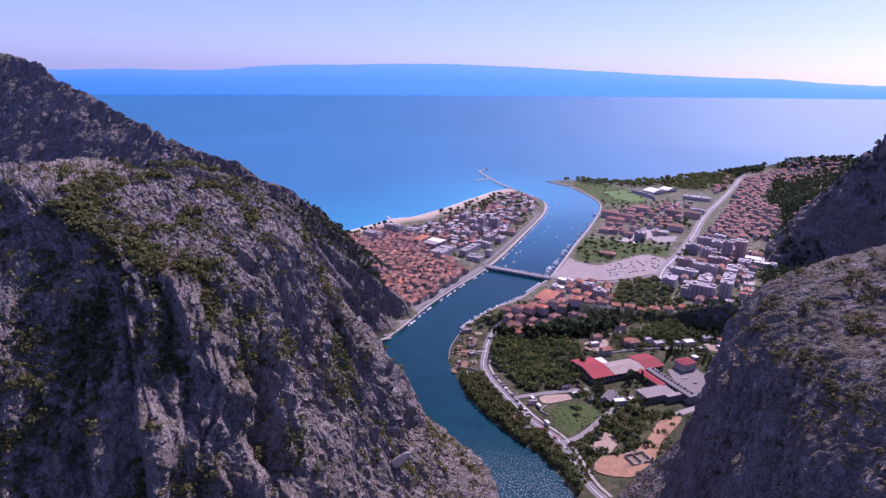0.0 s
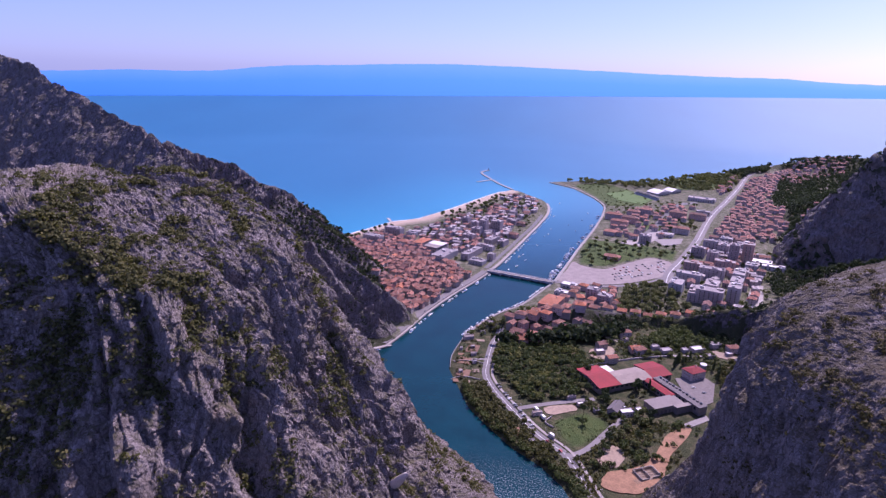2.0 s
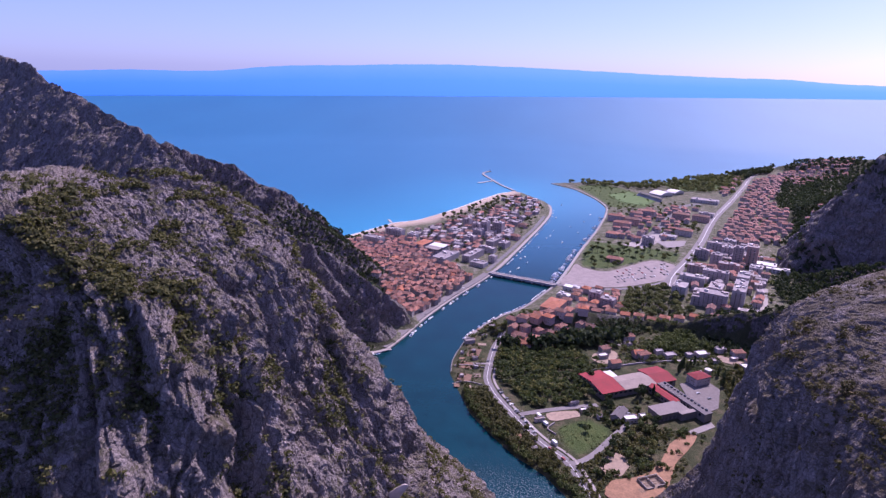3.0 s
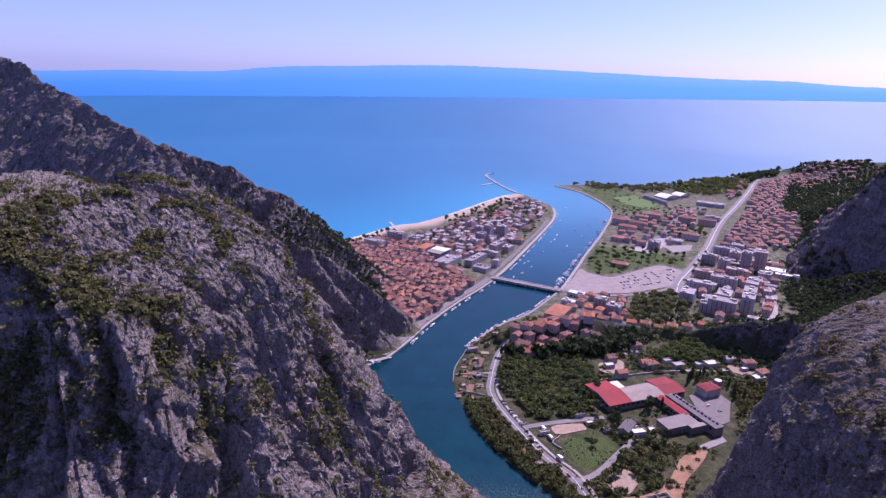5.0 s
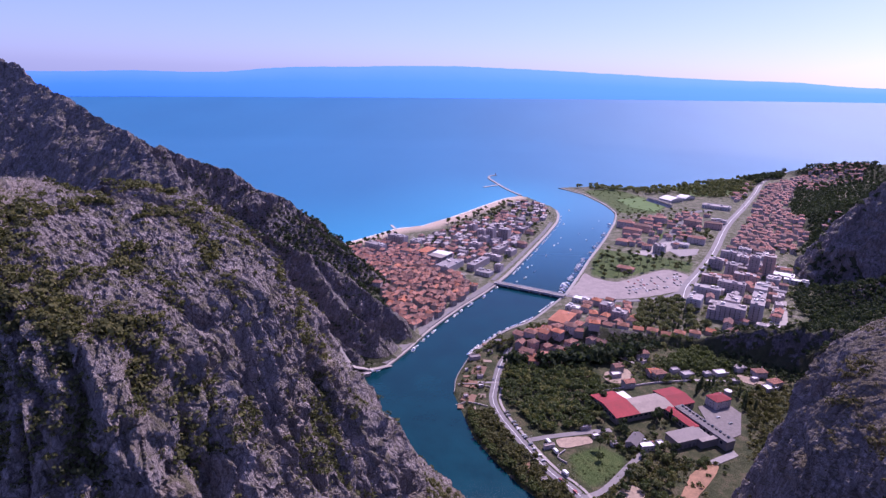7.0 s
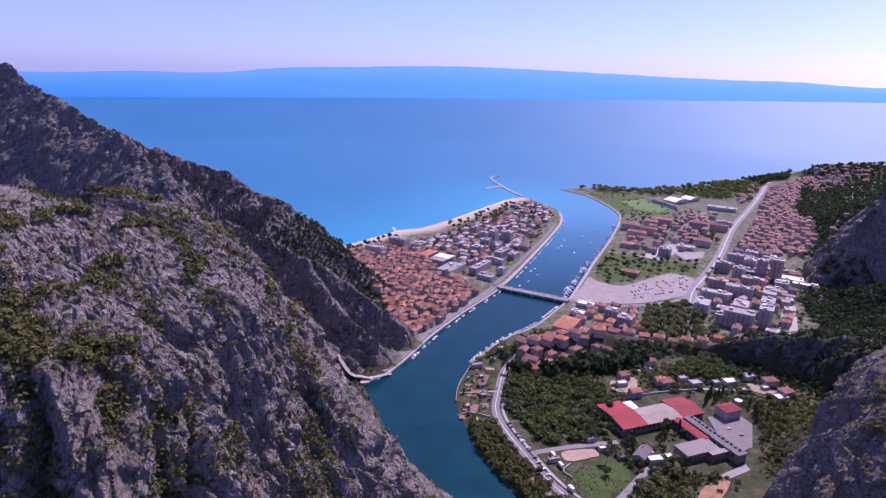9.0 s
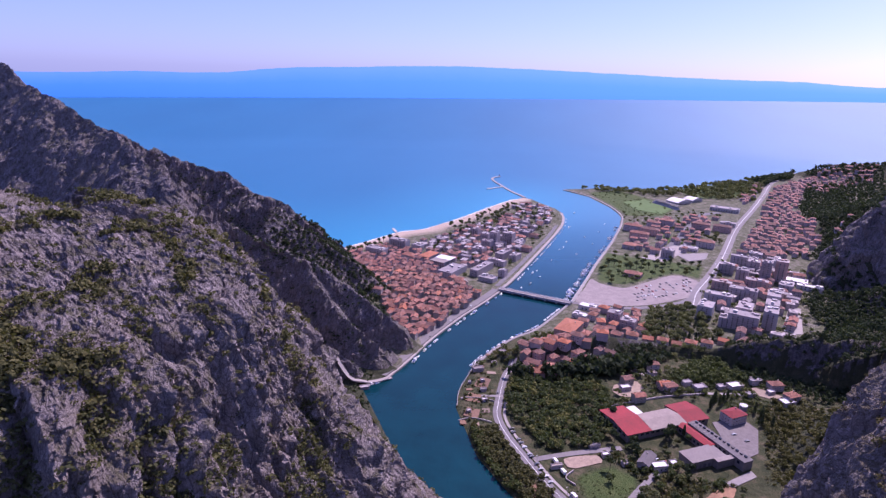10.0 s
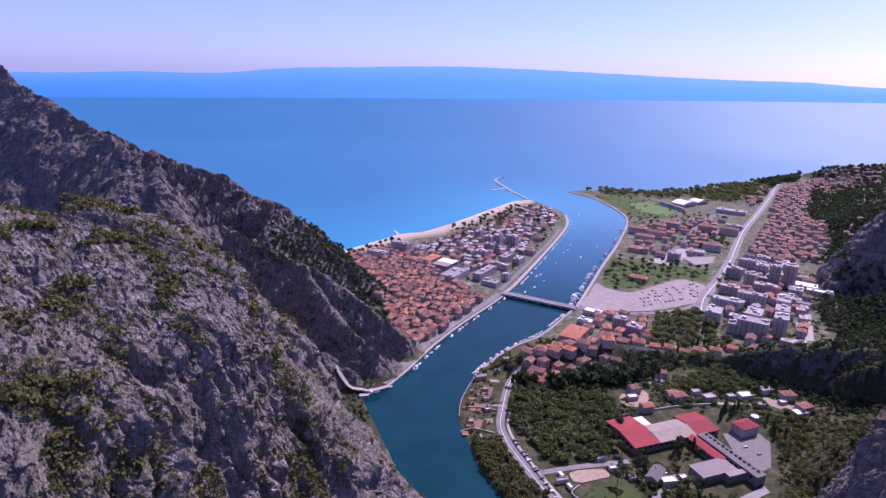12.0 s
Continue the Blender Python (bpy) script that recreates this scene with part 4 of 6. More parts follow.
# ---- leaves ----
def leaf_cloud(blobs, count, size, seed, flat=0.0):
    """Many small leaf sprays spread over a handful of lobes; blobs: (x, y, z, rx, ry, rz)."""
    r = np.random.default_rng(seed)
    blobs = np.array(blobs, float)
    w = blobs[:, 3] * blobs[:, 4] + blobs[:, 5] * blobs[:, 3]
    pick = r.choice(len(blobs), count, p=w / w.sum())
    d = r.normal(size=(count, 3))
    d /= np.linalg.norm(d, axis=1)[:, None]
    d[:, 2] = np.where(d[:, 2] < -0.35, -d[:, 2], d[:, 2])
    at = blobs[pick, :3] + d * blobs[pick, 3:] * r.uniform(0.72, 1.06, (count, 1))
    n = d + r.normal(size=(count, 3)) * 0.32
    n /= np.linalg.norm(n, axis=1)[:, None]
    u = np.cross(n, r.normal(size=(count, 3)))
    u /= np.linalg.norm(u, axis=1)[:, None]
    v = np.cross(n, u)
    s = size * r.uniform(0.6, 1.3, (count, 1))
    quad = np.stack([at - u * s - v * s * 0.5, at + u * s * 0.3 - v * s * 0.9, at + u * s + v * s * 0.4, at - u * s * 0.2 + v * s + n * s * 0.3], 1)
    return quad.reshape(-1, 3), np.arange(count * 4).reshape(-1, 4)


def lobes(kind, h, r, seed):
    q = np.random.default_rng(seed)
    if kind == "cypress":
        return [(0, 0, h * z, r * s, r * s, h * 0.16) for z, s in ((0.15, 0.8), (0.32, 1), (0.5, 0.95), (0.68, 0.75), (0.85, 0.42))]
    if kind == "pine":
        return [(q.uniform(-0.6, 0.6) * r, q.uniform(-0.6, 0.6) * r, h * q.uniform(0.6, 0.92), r * q.uniform(0.4, 0.6), r * q.uniform(0.4, 0.6), h * 0.09) for _ in range(9)]
    if kind == "bush":
        return [(q.uniform(-0.6, 0.6) * r, q.uniform(-0.6, 0.6) * r, h * q.uniform(0.25, 0.6), r * q.uniform(0.4, 0.65), r * q.uniform(0.4, 0.65), h * q.uniform(0.3, 0.45)) for _ in range(5)]
    return [(q.uniform(-0.62, 0.62) * r, q.uniform(-0.62, 0.62) * r, h * q.uniform(0.38, 0.82), r * q.uniform(0.36, 0.6), r * q.uniform(0.36, 0.6), h * q.uniform(0.14, 0.24)) for _ in range(9)]


def trunk_mesh(h, r, seed):
    q = np.random.default_rng(seed)
    verts, faces = [], []

    def limb(a, b, r0, r1):
        a, b = np.array(a, float), np.array(b, float)
        d = (b - a) / np.linalg.norm(b - a)
        u = np.cross(d, (0.3, 0.9, 0.2))
        u /= np.linalg.norm(u)
        v = np.cross(d, u)
        k = len(verts)
        for at, rad in ((a, r0), (b, r1)):
            for j in range(5):
                t = 2 * math.pi * j / 5
                verts.append(at + rad * (u * math.cos(t) + v * math.sin(t)))
        faces.extend([(k + j, k + (j + 1) % 5, k + 5 + (j + 1) % 5, k + 5 + j) for j in range(5)])

    limb((0, 0, -1), (0.1, 0, h * 0.45), 0.05 * r + 0.12, 0.03 * r + 0.08)
    for j in range(4):
        t = j * 1.6 + q.uniform(0, 1)
        limb((0.1, 0, h * 0.42), (math.cos(t) * r * 0.5, math.sin(t) * r * 0.5, h * q.uniform(0.6, 0.8)), 0.02 * r + 0.07, 0.04)
    return verts, faces


def tree(kind, h, r, leaf, count, size, seed, label):
    e = thing("tree", 0, 0, 0)
    part("trunk", *trunk_mesh(h, r, seed), BARK, e)
    c = part("crown", *leaf_cloud(lobes(kind, h, r, seed), count, size, seed), leaf, e)
    return tagged(e, label, "tree")


def scatter(name, spots, kinds, mat, label, category, seed):
    """Many plants in one mesh: spots (x, y, z, scale); kinds: leaf clouds to draw from."""
    r = np.random.default_rng(seed)
    verts, faces, k = [], [], 0
    for x, y, z, s in spots:
        v, f = kinds[r.integers(len(kinds))]
        t = r.uniform(0, 2 * math.pi)
        c, n = math.cos(t) * s, math.sin(t) * s
        verts.append(np.stack([v[:, 0] * c - v[:, 1] * n + x, v[:, 0] * n + v[:, 1] * c + y, v[:, 2] * s * r.uniform(0.85, 1.15) + z], 1))
        faces.append(f + k)
        k += len(v)
    me = bpy.data.meshes.new(name)
    v, f = np.concatenate(verts).astype(np.float32), np.concatenate(faces).astype(np.int32)
    me.vertices.add(len(v))
    me.vertices.foreach_set("co", v.ravel())
    me.loops.add(f.size)
    me.loops.foreach_set("vertex_index", f.ravel())
    me.polygons.add(len(f))
    me.polygons.foreach_set("loop_start", np.arange(0, f.size, 4, dtype=np.int32))
    me.update(calc_edges=True)
    me.materials.append(mat)
    return tagged(new(name, me), label, category, kind="stuff")


def inside_spots(poly, spacing, seed, jitter=0.45):
    r = np.random.default_rng(seed)
    p = np.array(poly, float)
    x, y = np.meshgrid(np.arange(p[:, 0].min(), p[:, 0].max(), spacing), np.arange(p[:, 1].min(), p[:, 1].max(), spacing))
    x, y = x.ravel() + r.uniform(-jitter, jitter, x.size) * spacing, y.ravel() + r.uniform(-jitter, jitter, y.size) * spacing
    k = signed(x, y, poly) > 0
    return x[k], y[k]


# ---- roads, quays, lots ----
YARD = plain("stained_concrete", (0.17, 0.146, 0.14), 0.9, 0.35, 0.35, dirt=None)
DIRT_PALE = plain("trodden_earth", (0.26, 0.195, 0.148), 0.95, 0.35, 0.3)
SOUTH_ROAD = [(95, 290), (84, 325), (73, 344), (62, 361), (45, 407), (25, 429), (12, 446), (-3, 470), (-20, 499), (-30, 525), (-31, 552), (-29, 596), (-22, 630)]
strip("road", SOUTH_ROAD, 7.5, PALE_ROAD, "grey riverside road with worn lines", "road", 0.25, 80)
strip("pavement", SOUTH_ROAD[2:11], 2.4, PAVING, "pale roadside pavement", "pavement", 0.3, 60, offset=-6.6)
strip("trim", SOUTH_ROAD, 0.35, LINE, "white centre line painted on the road", "road line", 0.3, 80)
strip("road", [(45, 407), (62, 421), (84, 454), (105, 484)], 5, PALE_ROAD, "narrow lane to the works yard", "road", 0.3)
MAIN_ROAD = [(206, 850), (223, 905), (263, 992), (315, 1117), (393, 1325), (493, 1547), (588, 1766), (682, 1986), (800, 2150)]
strip("road", MAIN_ROAD, 15, PALE_ROAD, "wide pale main road through the town", "road", 0.35, 60)
strip("trim", MAIN_ROAD, 0.8, LINE, "painted centre line of the main road", "road line", 0.4, 60)
strip("road", [(213, 1105), (252, 1195), (300, 1320), (345, 1430), (400, 1480)], 16, ASPHALT, "side street lined with parked cars", "road", 0.3, 30)
strip("road", [(84, 652), (104, 639), (133, 618), (150, 608), (190, 612), (232, 622)], 4, PAVING, "pale track through the gardens", "track", 0.4)
strip("road", [(-28, 560), (-50, 556), (-66, 548)], 3, PAVING, "garden path to the water", "track", 0.3)
strip("road", [(-140, 574), (-154, 562), (-172, 552), (-192, 556)], 4.5, PAVING, "pale track round the foot of the crag", "track", 0.5)
QUAY = [(-143, 572), (-131, 612), (-125, 639), (-114, 679), (-93, 741), (-68, 803), (-53, 844)]
strip("road", QUAY, 10, PALE_ROAD, "pale riverside road on the quay", "road", 0, 60, offset=7.2, level=2.75)
strip("pavement", QUAY, 3.5, PAVING, "stone quay edge beside the river", "quay", 0, 60, offset=1.0, level=1.7)
SPIT_QUAY = [(-53, 846), (-40, 885), (-21, 964), (2, 1065), (23, 1160), (41, 1252), (46, 1322), (42, 1372)]
strip("pavement", SPIT_QUAY, 5.5, PAVING, "white stone promenade along the spit", "quay", 0, 60, offset=3.0, level=1.9)
strip("road", [(-60, 860), (-50, 900), (-32, 970), (-10, 1065), (12, 1160), (28, 1250)], 7, ASPHALT, "shaded street behind the promenade", "road", 0.3, 40)
NORTH_QUAY = [(-64, 613), (-48, 655), (-27, 693), (0, 728), (32, 800), (42, 824)]
strip("pavement", NORTH_QUAY, 3.5, PAVING, "narrow stone quay lined with small boats", "quay", 0, 40, offset=-1.0, level=1.6)
EAST_QUAY = [(42, 826), (70, 937), (88, 1012), (123, 1141), (155, 1280), (169, 1370), (166, 1410), (153, 1474), (112, 1585), (48, 1658)]
strip("pavement", EAST_QUAY, 5.0, PAVING, "pale quay along the far river bank", "quay", 0, 80, offset=-3.0, level=1.9)
PARKING = [(50, 826), (64, 880), (76, 925), (90, 908), (122, 899), (163, 938), (205, 976), (236, 955), (216, 893), (178, 858), (131, 830), (81, 820)]
patch("pavement", PARKING, GRAVEL, "dusty gravel car park by the bridge", "car park", 0.55, soft=True)
strip("road", [(44, 822), (90, 814), (140, 826), (185, 852), (212, 880)], 8, PALE_ROAD, "curved street round the car park", "road", 0.5, 30)
patch("pavement", [(168, 1060), (210, 1120), (245, 1165), (262, 1140), (232, 1090), (200, 1045)], PAVING, "paved forecourt of the school", "forecourt", 0.55)
patch("pavement", [(230, 1100), (290, 1120), (276, 1080), (245, 1060)], PAVING, "pale paved square with a round bed", "square", 0.55)
patch("pavement", [(190, 1532), (247, 1588), (300, 1494), (262, 1418), (212, 1455)], TURF, "green football pitch", "sports pitch", 0.55)
patch("pavement", [(148, 468), (131, 454), (113, 420), (97, 403), (74, 392), (70, 374), (95, 373), (115, 394), (128, 424), (152, 462)], DIRT, "bare orange earth track", "earth track", 0.55, soft=True)
patch("pavement", [(69, 415), (81, 430), (91, 419), (83, 401), (72, 401)], DIRT_PALE, "heap-strewn bare clearing", "earth yard", 0.5, soft=True)
patch("pavement", [(82, 609), (100, 618), (106, 598), (88, 584), (76, 592)], DIRT_PALE, "bare garden terrace of trodden earth", "garden plot", 0.45, soft=True)
patch("pavement", [(213, 629), (222, 628), (246, 612), (240, 606), (214, 616)], DIRT_PALE, "pale bare yard among the garden huts", "yard", 0.45, soft=True)
strip("road", [(4, 470), (24, 480), (48, 490), (74, 500)], 5.5, PALE_ROAD, "pale lane between grove and works", "road", 0.35)
patch("pavement", [(28, 476), (52, 485), (56, 477), (33, 465)], DIRT_PALE, "sandy yard beside the road", "yard", 0.55, soft=True)
patch("pavement", [(160, 532), (158, 556), (186, 570), (195, 552), (184, 516), (174, 508)], YARD, "concrete works yard", "yard", 0.55)
patch("pavement", [(146, 471), (171, 491), (173, 484), (151, 467)], PAVING, "bright concrete apron behind the works", "yard", 0.55)
patch("pavement", [(-2, 436), (8, 442), (18, 430), (5, 425)], SOIL, "freshly tilled brown garden plot", "garden plot", 0.5)
for plot in ([(-62, 545), (-60, 560), (-48, 558), (-48, 544)], [(-60, 520), (-58, 534), (-46, 532), (-47, 518)], [(-58, 572), (-54, 592), (-42, 590), (-44, 572)]):
    patch("pavement", plot, SOIL, "small tilled vegetable plot by the river", "garden plot", 0.4)
for k, (gx0, gy0, gw, gd) in enumerate(((-61, 508, 9, 7), (-50, 506, 6, 6), (-63, 563, 6, 5), (-47, 600, 9, 6), (-58, 612, 7, 5), (-44, 528, 7, 8), (-52, 640, 7, 5))):
    patch("pavement", [(gx0, gy0), (gx0 + gw, gy0 + 1), (gx0 + gw - 1, gy0 + gd), (gx0 - 1, gy0 + gd - 1)], DIRT_PALE if k % 2 else SOIL, "small bare garden bed among shrubs", "garden plot", 0.45)
patch("pavement", [(-175, 900), (-110, 885), (-100, 862), (-160, 872)], GRAVEL, "pale market square with stalls", "square", 0.6)
patch("pavement", [(300, 776), (318, 784), (348, 872), (336, 878), (312, 826)], PAVING, "small car park beside a block", "car park", 0.6)
SURF = plain("surf_foam", (0.72, 0.74, 0.76), 0.6, 0.2, 0.4)
strip("trim", BEACH, 2.0, SURF, "thin white surf line along the beach", "surf", 0, 90, offset=0.6, level=0.14)
MOLE = [(-48, 1524), (-85, 1591), (-116, 1664), (-148, 1745), (-151, 1788), (-134, 1817)]
strip("breakwater", MOLE, 6.5, PAVING, "pale curved stone breakwater", "breakwater", 0, 50, level=1.7, kind="structure")
strip("breakwater", [(-151, 1606), (-113, 1655)], 6, ROUGH_ROCK, "short rubble groyne off the breakwater", "breakwater", 0, 10, level=1.4)
strip("breakwater", [(-272, 1112), (-286, 1138)], 5, ROUGH_ROCK, "stub of a beach jetty", "jetty", 0, 8, level=1.2)


# ---- bridge ----
def bridge():
    a, b = Vector((-50, 847, 0)), Vector((40, 818, 0))
    length = (b - a).length
    e = thing("bridge", a.x, a.y, 0, math.degrees(math.atan2(b.y - a.y, b.x - a.x)))
    part("deck", *box(-6, length + 3, -5, 5, 3.6, 4.3), PALE_ROAD, e, "pale asphalt road deck")
    for s in (-1, 1):
        part("girder", *box(-4, length + 4, s * 4.6 - 0.35, s * 4.6 + 0.35, 2.2, 3.6), BLUE_STEEL, e)
        part("footway", *box(-6, length + 3, s * 4.2 - 0.6, s * 4.2 + 0.6, 4.3, 4.45), CONCRETE, e)
        for z in (4.9, 5.45):
            part("handrail", *box(-6, length + 3, s * 4.85 - 0.05, s * 4.85 + 0.05, z, z + 0.1), METAL, e)
        for k in range(33):
            u = -5.5 + k * (length + 11) / 32
            part("rail_post", *box(u - 0.06, u + 0.06, s * 4.85 - 0.06, s * 4.85 + 0.06, 4.45, 5.5), METAL, e)
    for k in range(1, 6):
        u = length * k / 6
        part("pier", *joined(box(u - 0.8, u + 0.8, -4.2, 4.2, -4, 1.6), box(u - 1.0, u + 1.0, -4.8, 4.8, 1.6, 2.2)), CONCRETE, e)
    return tagged(e, "long low blue-grey road bridge on concrete piers", "bridge")


bridge()


# ---- the works with red roofs ----
# dark grey-brown render on all walls of the works
WORKS_WALL = plain("sooty_render", (0.20, 0.175, 0.17), 0.9, 0.3, 0.25)
TAN_SHEET = plain("tan_roof_sheet", (0.27, 0.215, 0.185), 0.85, 0.2, 0.12)


def works():
    z = ground_at(110, 530)
    e = thing("factory_hall", 79, 509, z, 30)
    part("wall", *box(0.3, 85.7, 0.3, 23.8, -2, 7), WORKS_WALL, e)
    part("wall", *box(0.3, 24.7, 23.8, 39.7, -2, 7), WORKS_WALL, e)
    part("wall", *box(62.3, 85.7, 23.8, 28.7, -2, 7), WORKS_WALL, e)

    def low_roof(x0, x1, y0, y1, ridge, rise):
        v = [(x0, y0, 7), (x1, y0, 7), (x1, ridge, 7 + rise), (x0, ridge, 7 + rise), (x0, y1, 7), (x1, y1, 7)]
        v += [(a, b, c - 0.5) for a, b, c in v]
        return v, [(0, 1, 2, 3), (3, 2, 5, 4), (7, 6, 9, 8), (8, 9, 10, 11), (0, 6, 7, 1), (4, 5, 11, 10), (0, 3, 9, 6), (3, 4, 10, 9), (1, 7, 8, 2), (2, 8, 11, 5)]

    part("roof", *low_roof(-0.4, 25, -0.5, 40.3, 20, 2.6), RED_SHEET, e, "faded red sheet roof")
    part("roof", *low_roof(25, 62, -0.5, 24.4, 12, 2.0), TAN_SHEET, e, "pale grey sheet roof")
    part("roof", *low_roof(62, 86.4, -0.5, 29.2, 14, 2.3), RED_SHEET, e, "red sheet roof")
    part("roof", *box(25.2, 37, 25, 39.5, 4.6, 5.1), WHITE_ROOF, e, "white lean-to roof")
    part("wall", *box(25.3, 36.7, 24.6, 39.2, -2, 4.6), WORKS_WALL, e)
    for x in np.arange(3, 84, 5.4):
        part("window", *box(x, x + 3.2, 0.1, 0.4, 3.6, 5.4), GLASS, e)
    for y in np.arange(3, 36, 5.5):
        part("window", *box(0.1, 0.4, y, y + 3.2, 3.6, 5.4), GLASS, e)
    tagged(e, "long factory hall with red and grey sheet roofs", "factory")

    w = thing("factory_wing", 137, 524, z, -57.3)
    part("wall", *box(-16, 17, -5, 5, -2, 6.5), WORKS_WALL, w)
    part("roof", *gable(33, 10, 6.5, 1.2, 0.4, 0.4), RED_SHEET, w)
    for x in np.arange(-14, 14, 4.0):
        part("window", *box(x, x + 2.2, -5.1, -4.9, 2, 4), GLASS, w)
    tagged(w, "narrow works wing under a red sheet roof", "factory")

    k = thing("factory_wing", 152.5, 516, z, -57.3)
    part("wall", *box(-29, 29, -4.6, 4.6, -2, 8), WORKS_WALL, k)
    part("roof", *box(-29.4, 29.4, -5, 5, 8, 8.5), DARK_SHEET, k, "dark flat roof")
    for j in range(13):
        x = -26 + j * 4.2
        part("skylight", *joined(box(x - 1.0, x + 1.0, 1.2, 2.6, 8.5, 9.5), box(x - 1.1, x + 1.1, 1.1, 2.7, 9.5, 9.6)), DARK_SHEET if j % 2 else GLASS, k)
    for j in range(8):
        x = -27 + j * 3.4
        part("roof_rib", *box(x - 0.55, x + 0.55, -3.6, -1.2, 8.5, 8.8), GREY_SHEET, k, "grey roof light")
    for x in np.arange(-27, 27, 4.5):
        part("window", *box(x, x + 2.4, -4.7, -4.5, 4, 6.5), GLASS, k)
        part("window", *box(x, x + 2.4, 4.5, 4.7, 4, 6.5), GLASS, k)
    tagged(k, "long works wing with rows of skylights", "factory")

    b = thing("factory_wing", 131, 496, z, 30)
    part("wall", *box(-12, 20, -9, 6, -2, 6.6), WORKS_WALL, b)
    part("wall", *box(8, 27, -14, -9, -2, 6.6), WORKS_WALL, b)
    part("roof", *joined(box(-12.6, 20.6, -9.5, 6.5, 6.6, 7.1)), GREY_SHEET, b, "brownish grey flat roof")
    part("roof", *box(7.6, 27.4, -14.4, -9.6, 6.7, 7.2), GREY_SHEET, b)
    for x in np.arange(-10, 18, 4.5):
        part("door", *box(x, x + 2.6, -9.12, -8.9, 0, 3.4), DARK_SHEET, b)
    tagged(b, "low works shed with a flat grey roof", "factory")


works()


def placed(ob, x, y, rot, sink=0.2):
    ob.matrix_basis = pose(x, y, ground_at(x, y) - sink, 0, 0, rot)
    return ob


placed(house(18, 13, 9, "hip", PLASTER, RED_SHEET, "office house with a bright red hipped roof", 2.2), 177, 563, 32)
placed(house(18, 9, 5.5, "gable", PLASTER, DARK_SHEET, "grey-roofed gabled house beside the lane", 2.2), 91, 483, 62)
flat_block(100, 479, 12, 7, 4, 20, PLASTER, "small flat-roofed outbuilding beside the grey house", WHITE_ROOF, False, name="outbuilding")


# ---- houses ----
MODELS = []
LABELS = {"old": "old stone house with a weathered clay-tile roof", "new": "rendered house under an orange tiled roof", "flat": "plain rendered house with a flat roof", "pink": "pinkish house with a red-brown hipped roof"}
for w, d, h, roof, wall, tile, key in ((11, 8, 7, "gable", STONE_WALL, TILE, "old"), (9, 7.5, 8.5, "gable", PLASTER_PINK, TILE, "old"), (13, 9, 7.5, "hip", PLASTER, TILE, "pink"), (10, 9, 9, "hip", PLASTER_PINK, TILE, "pink"),
                                        (14, 8.5, 6.5, "gable", STONE_WALL, TILE, "old"), (12, 10, 8, "hip", PLASTER, TILE_ORANGE, "new"), (16, 10, 9, "gable", PLASTER, TILE, "pink"), (11, 9.5, 6, "gable", PLASTER_PINK, TILE_ORANGE, "new"), (8, 6.2, 7.5, "gable", STONE_WALL, TILE, "old"), (7, 6.5, 9, "hip", STONE_WALL, TILE, "old")):
    m = house(w, d, h, roof, wall, tile, LABELS[key], gap=5.2, sides="s" if key == "old" else "sw")
    MODELS.append((m, max(w, d)))
fresh = [True] * len(MODELS)


def put_house(k, x, y, rot, group):
    m = MODELS[k][0]
    at = pose(x, y, ground_at(x, y) - 0.3, 0, 0, rot)
    if fresh[k]:
        fresh[k] = False
        m.matrix_basis = at
        return tagged(m, group=group)
    return tagged(copy_thing(m, at), group=group)


TAKEN = []


def free(x, y, r):
    if any((x - a) ** 2 + (y - b) ** 2 < (r + c) ** 2 for a, b, c in TAKEN):
        return False
    TAKEN.append((x, y, r))
    return True


# larger buildings: x, y, width, depth, height
def note(rows):
    for x, y, w, d, *_ in rows:
        n = max(1, round(max(w, d) / min(w, d)))
        TAKEN.append((x, y, max(w, d) * 0.45))


SLABS = [(-88, 917, 13, 52, 10), (-55, 906, 11, 11, 10), (-75, 881, 24, 16, 6), (-103, 1008, 20, 18, 12), (-240, 1006, 34, 14, 16), (-268, 964, 36, 15, 11), (-40, 1088, 12, 26, 6), (-136, 1056, 24, 14, 9), (-61, 1000, 14, 36, 11), (-42, 995, 13, 22, 9), (-93, 1048, 18, 14, 14), (-131, 897, 24, 46, 9), (-207, 1003, 18, 13, 10), (-33, 1150, 20, 14, 9), (-69, 960, 30, 12, 8)]
TOWERS = [(-82, 1065, 14, 14, 26), (-59, 1086, 20, 15, 21), (-120, 1110, 13, 14, 18), (-100, 1085, 15, 13, 17), (94, 765, 16, 15, 15), (108, 748, 18, 14, 13), (213, 1077, 19, 17, 14)]
FLATS = [(213, 818, 18, 26, 16), (241, 868, 34, 15, 14), (262, 824, 18, 30, 16), (249, 786, 34, 20, 19), (280, 893, 36, 15, 16), (312, 940, 30, 15, 15), (283, 796, 16, 24, 23), (312, 872, 16, 28, 19), (262, 930, 26, 13, 12), (304, 980, 17, 18, 18), (335, 1030, 18, 18, 18)]
FLATS_2 = [(338, 985, 15, 15, 31), (362, 992, 17, 19, 32), (290, 1012, 22, 15, 15), (332, 1066, 40, 13, 14), (327, 900, 15, 20, 14), (297, 833, 16, 26, 20), (352, 940, 18, 16, 12), (230, 790, 14, 16, 12), (380, 1050, 18, 15, 15), (360, 1100, 20, 14, 12)]
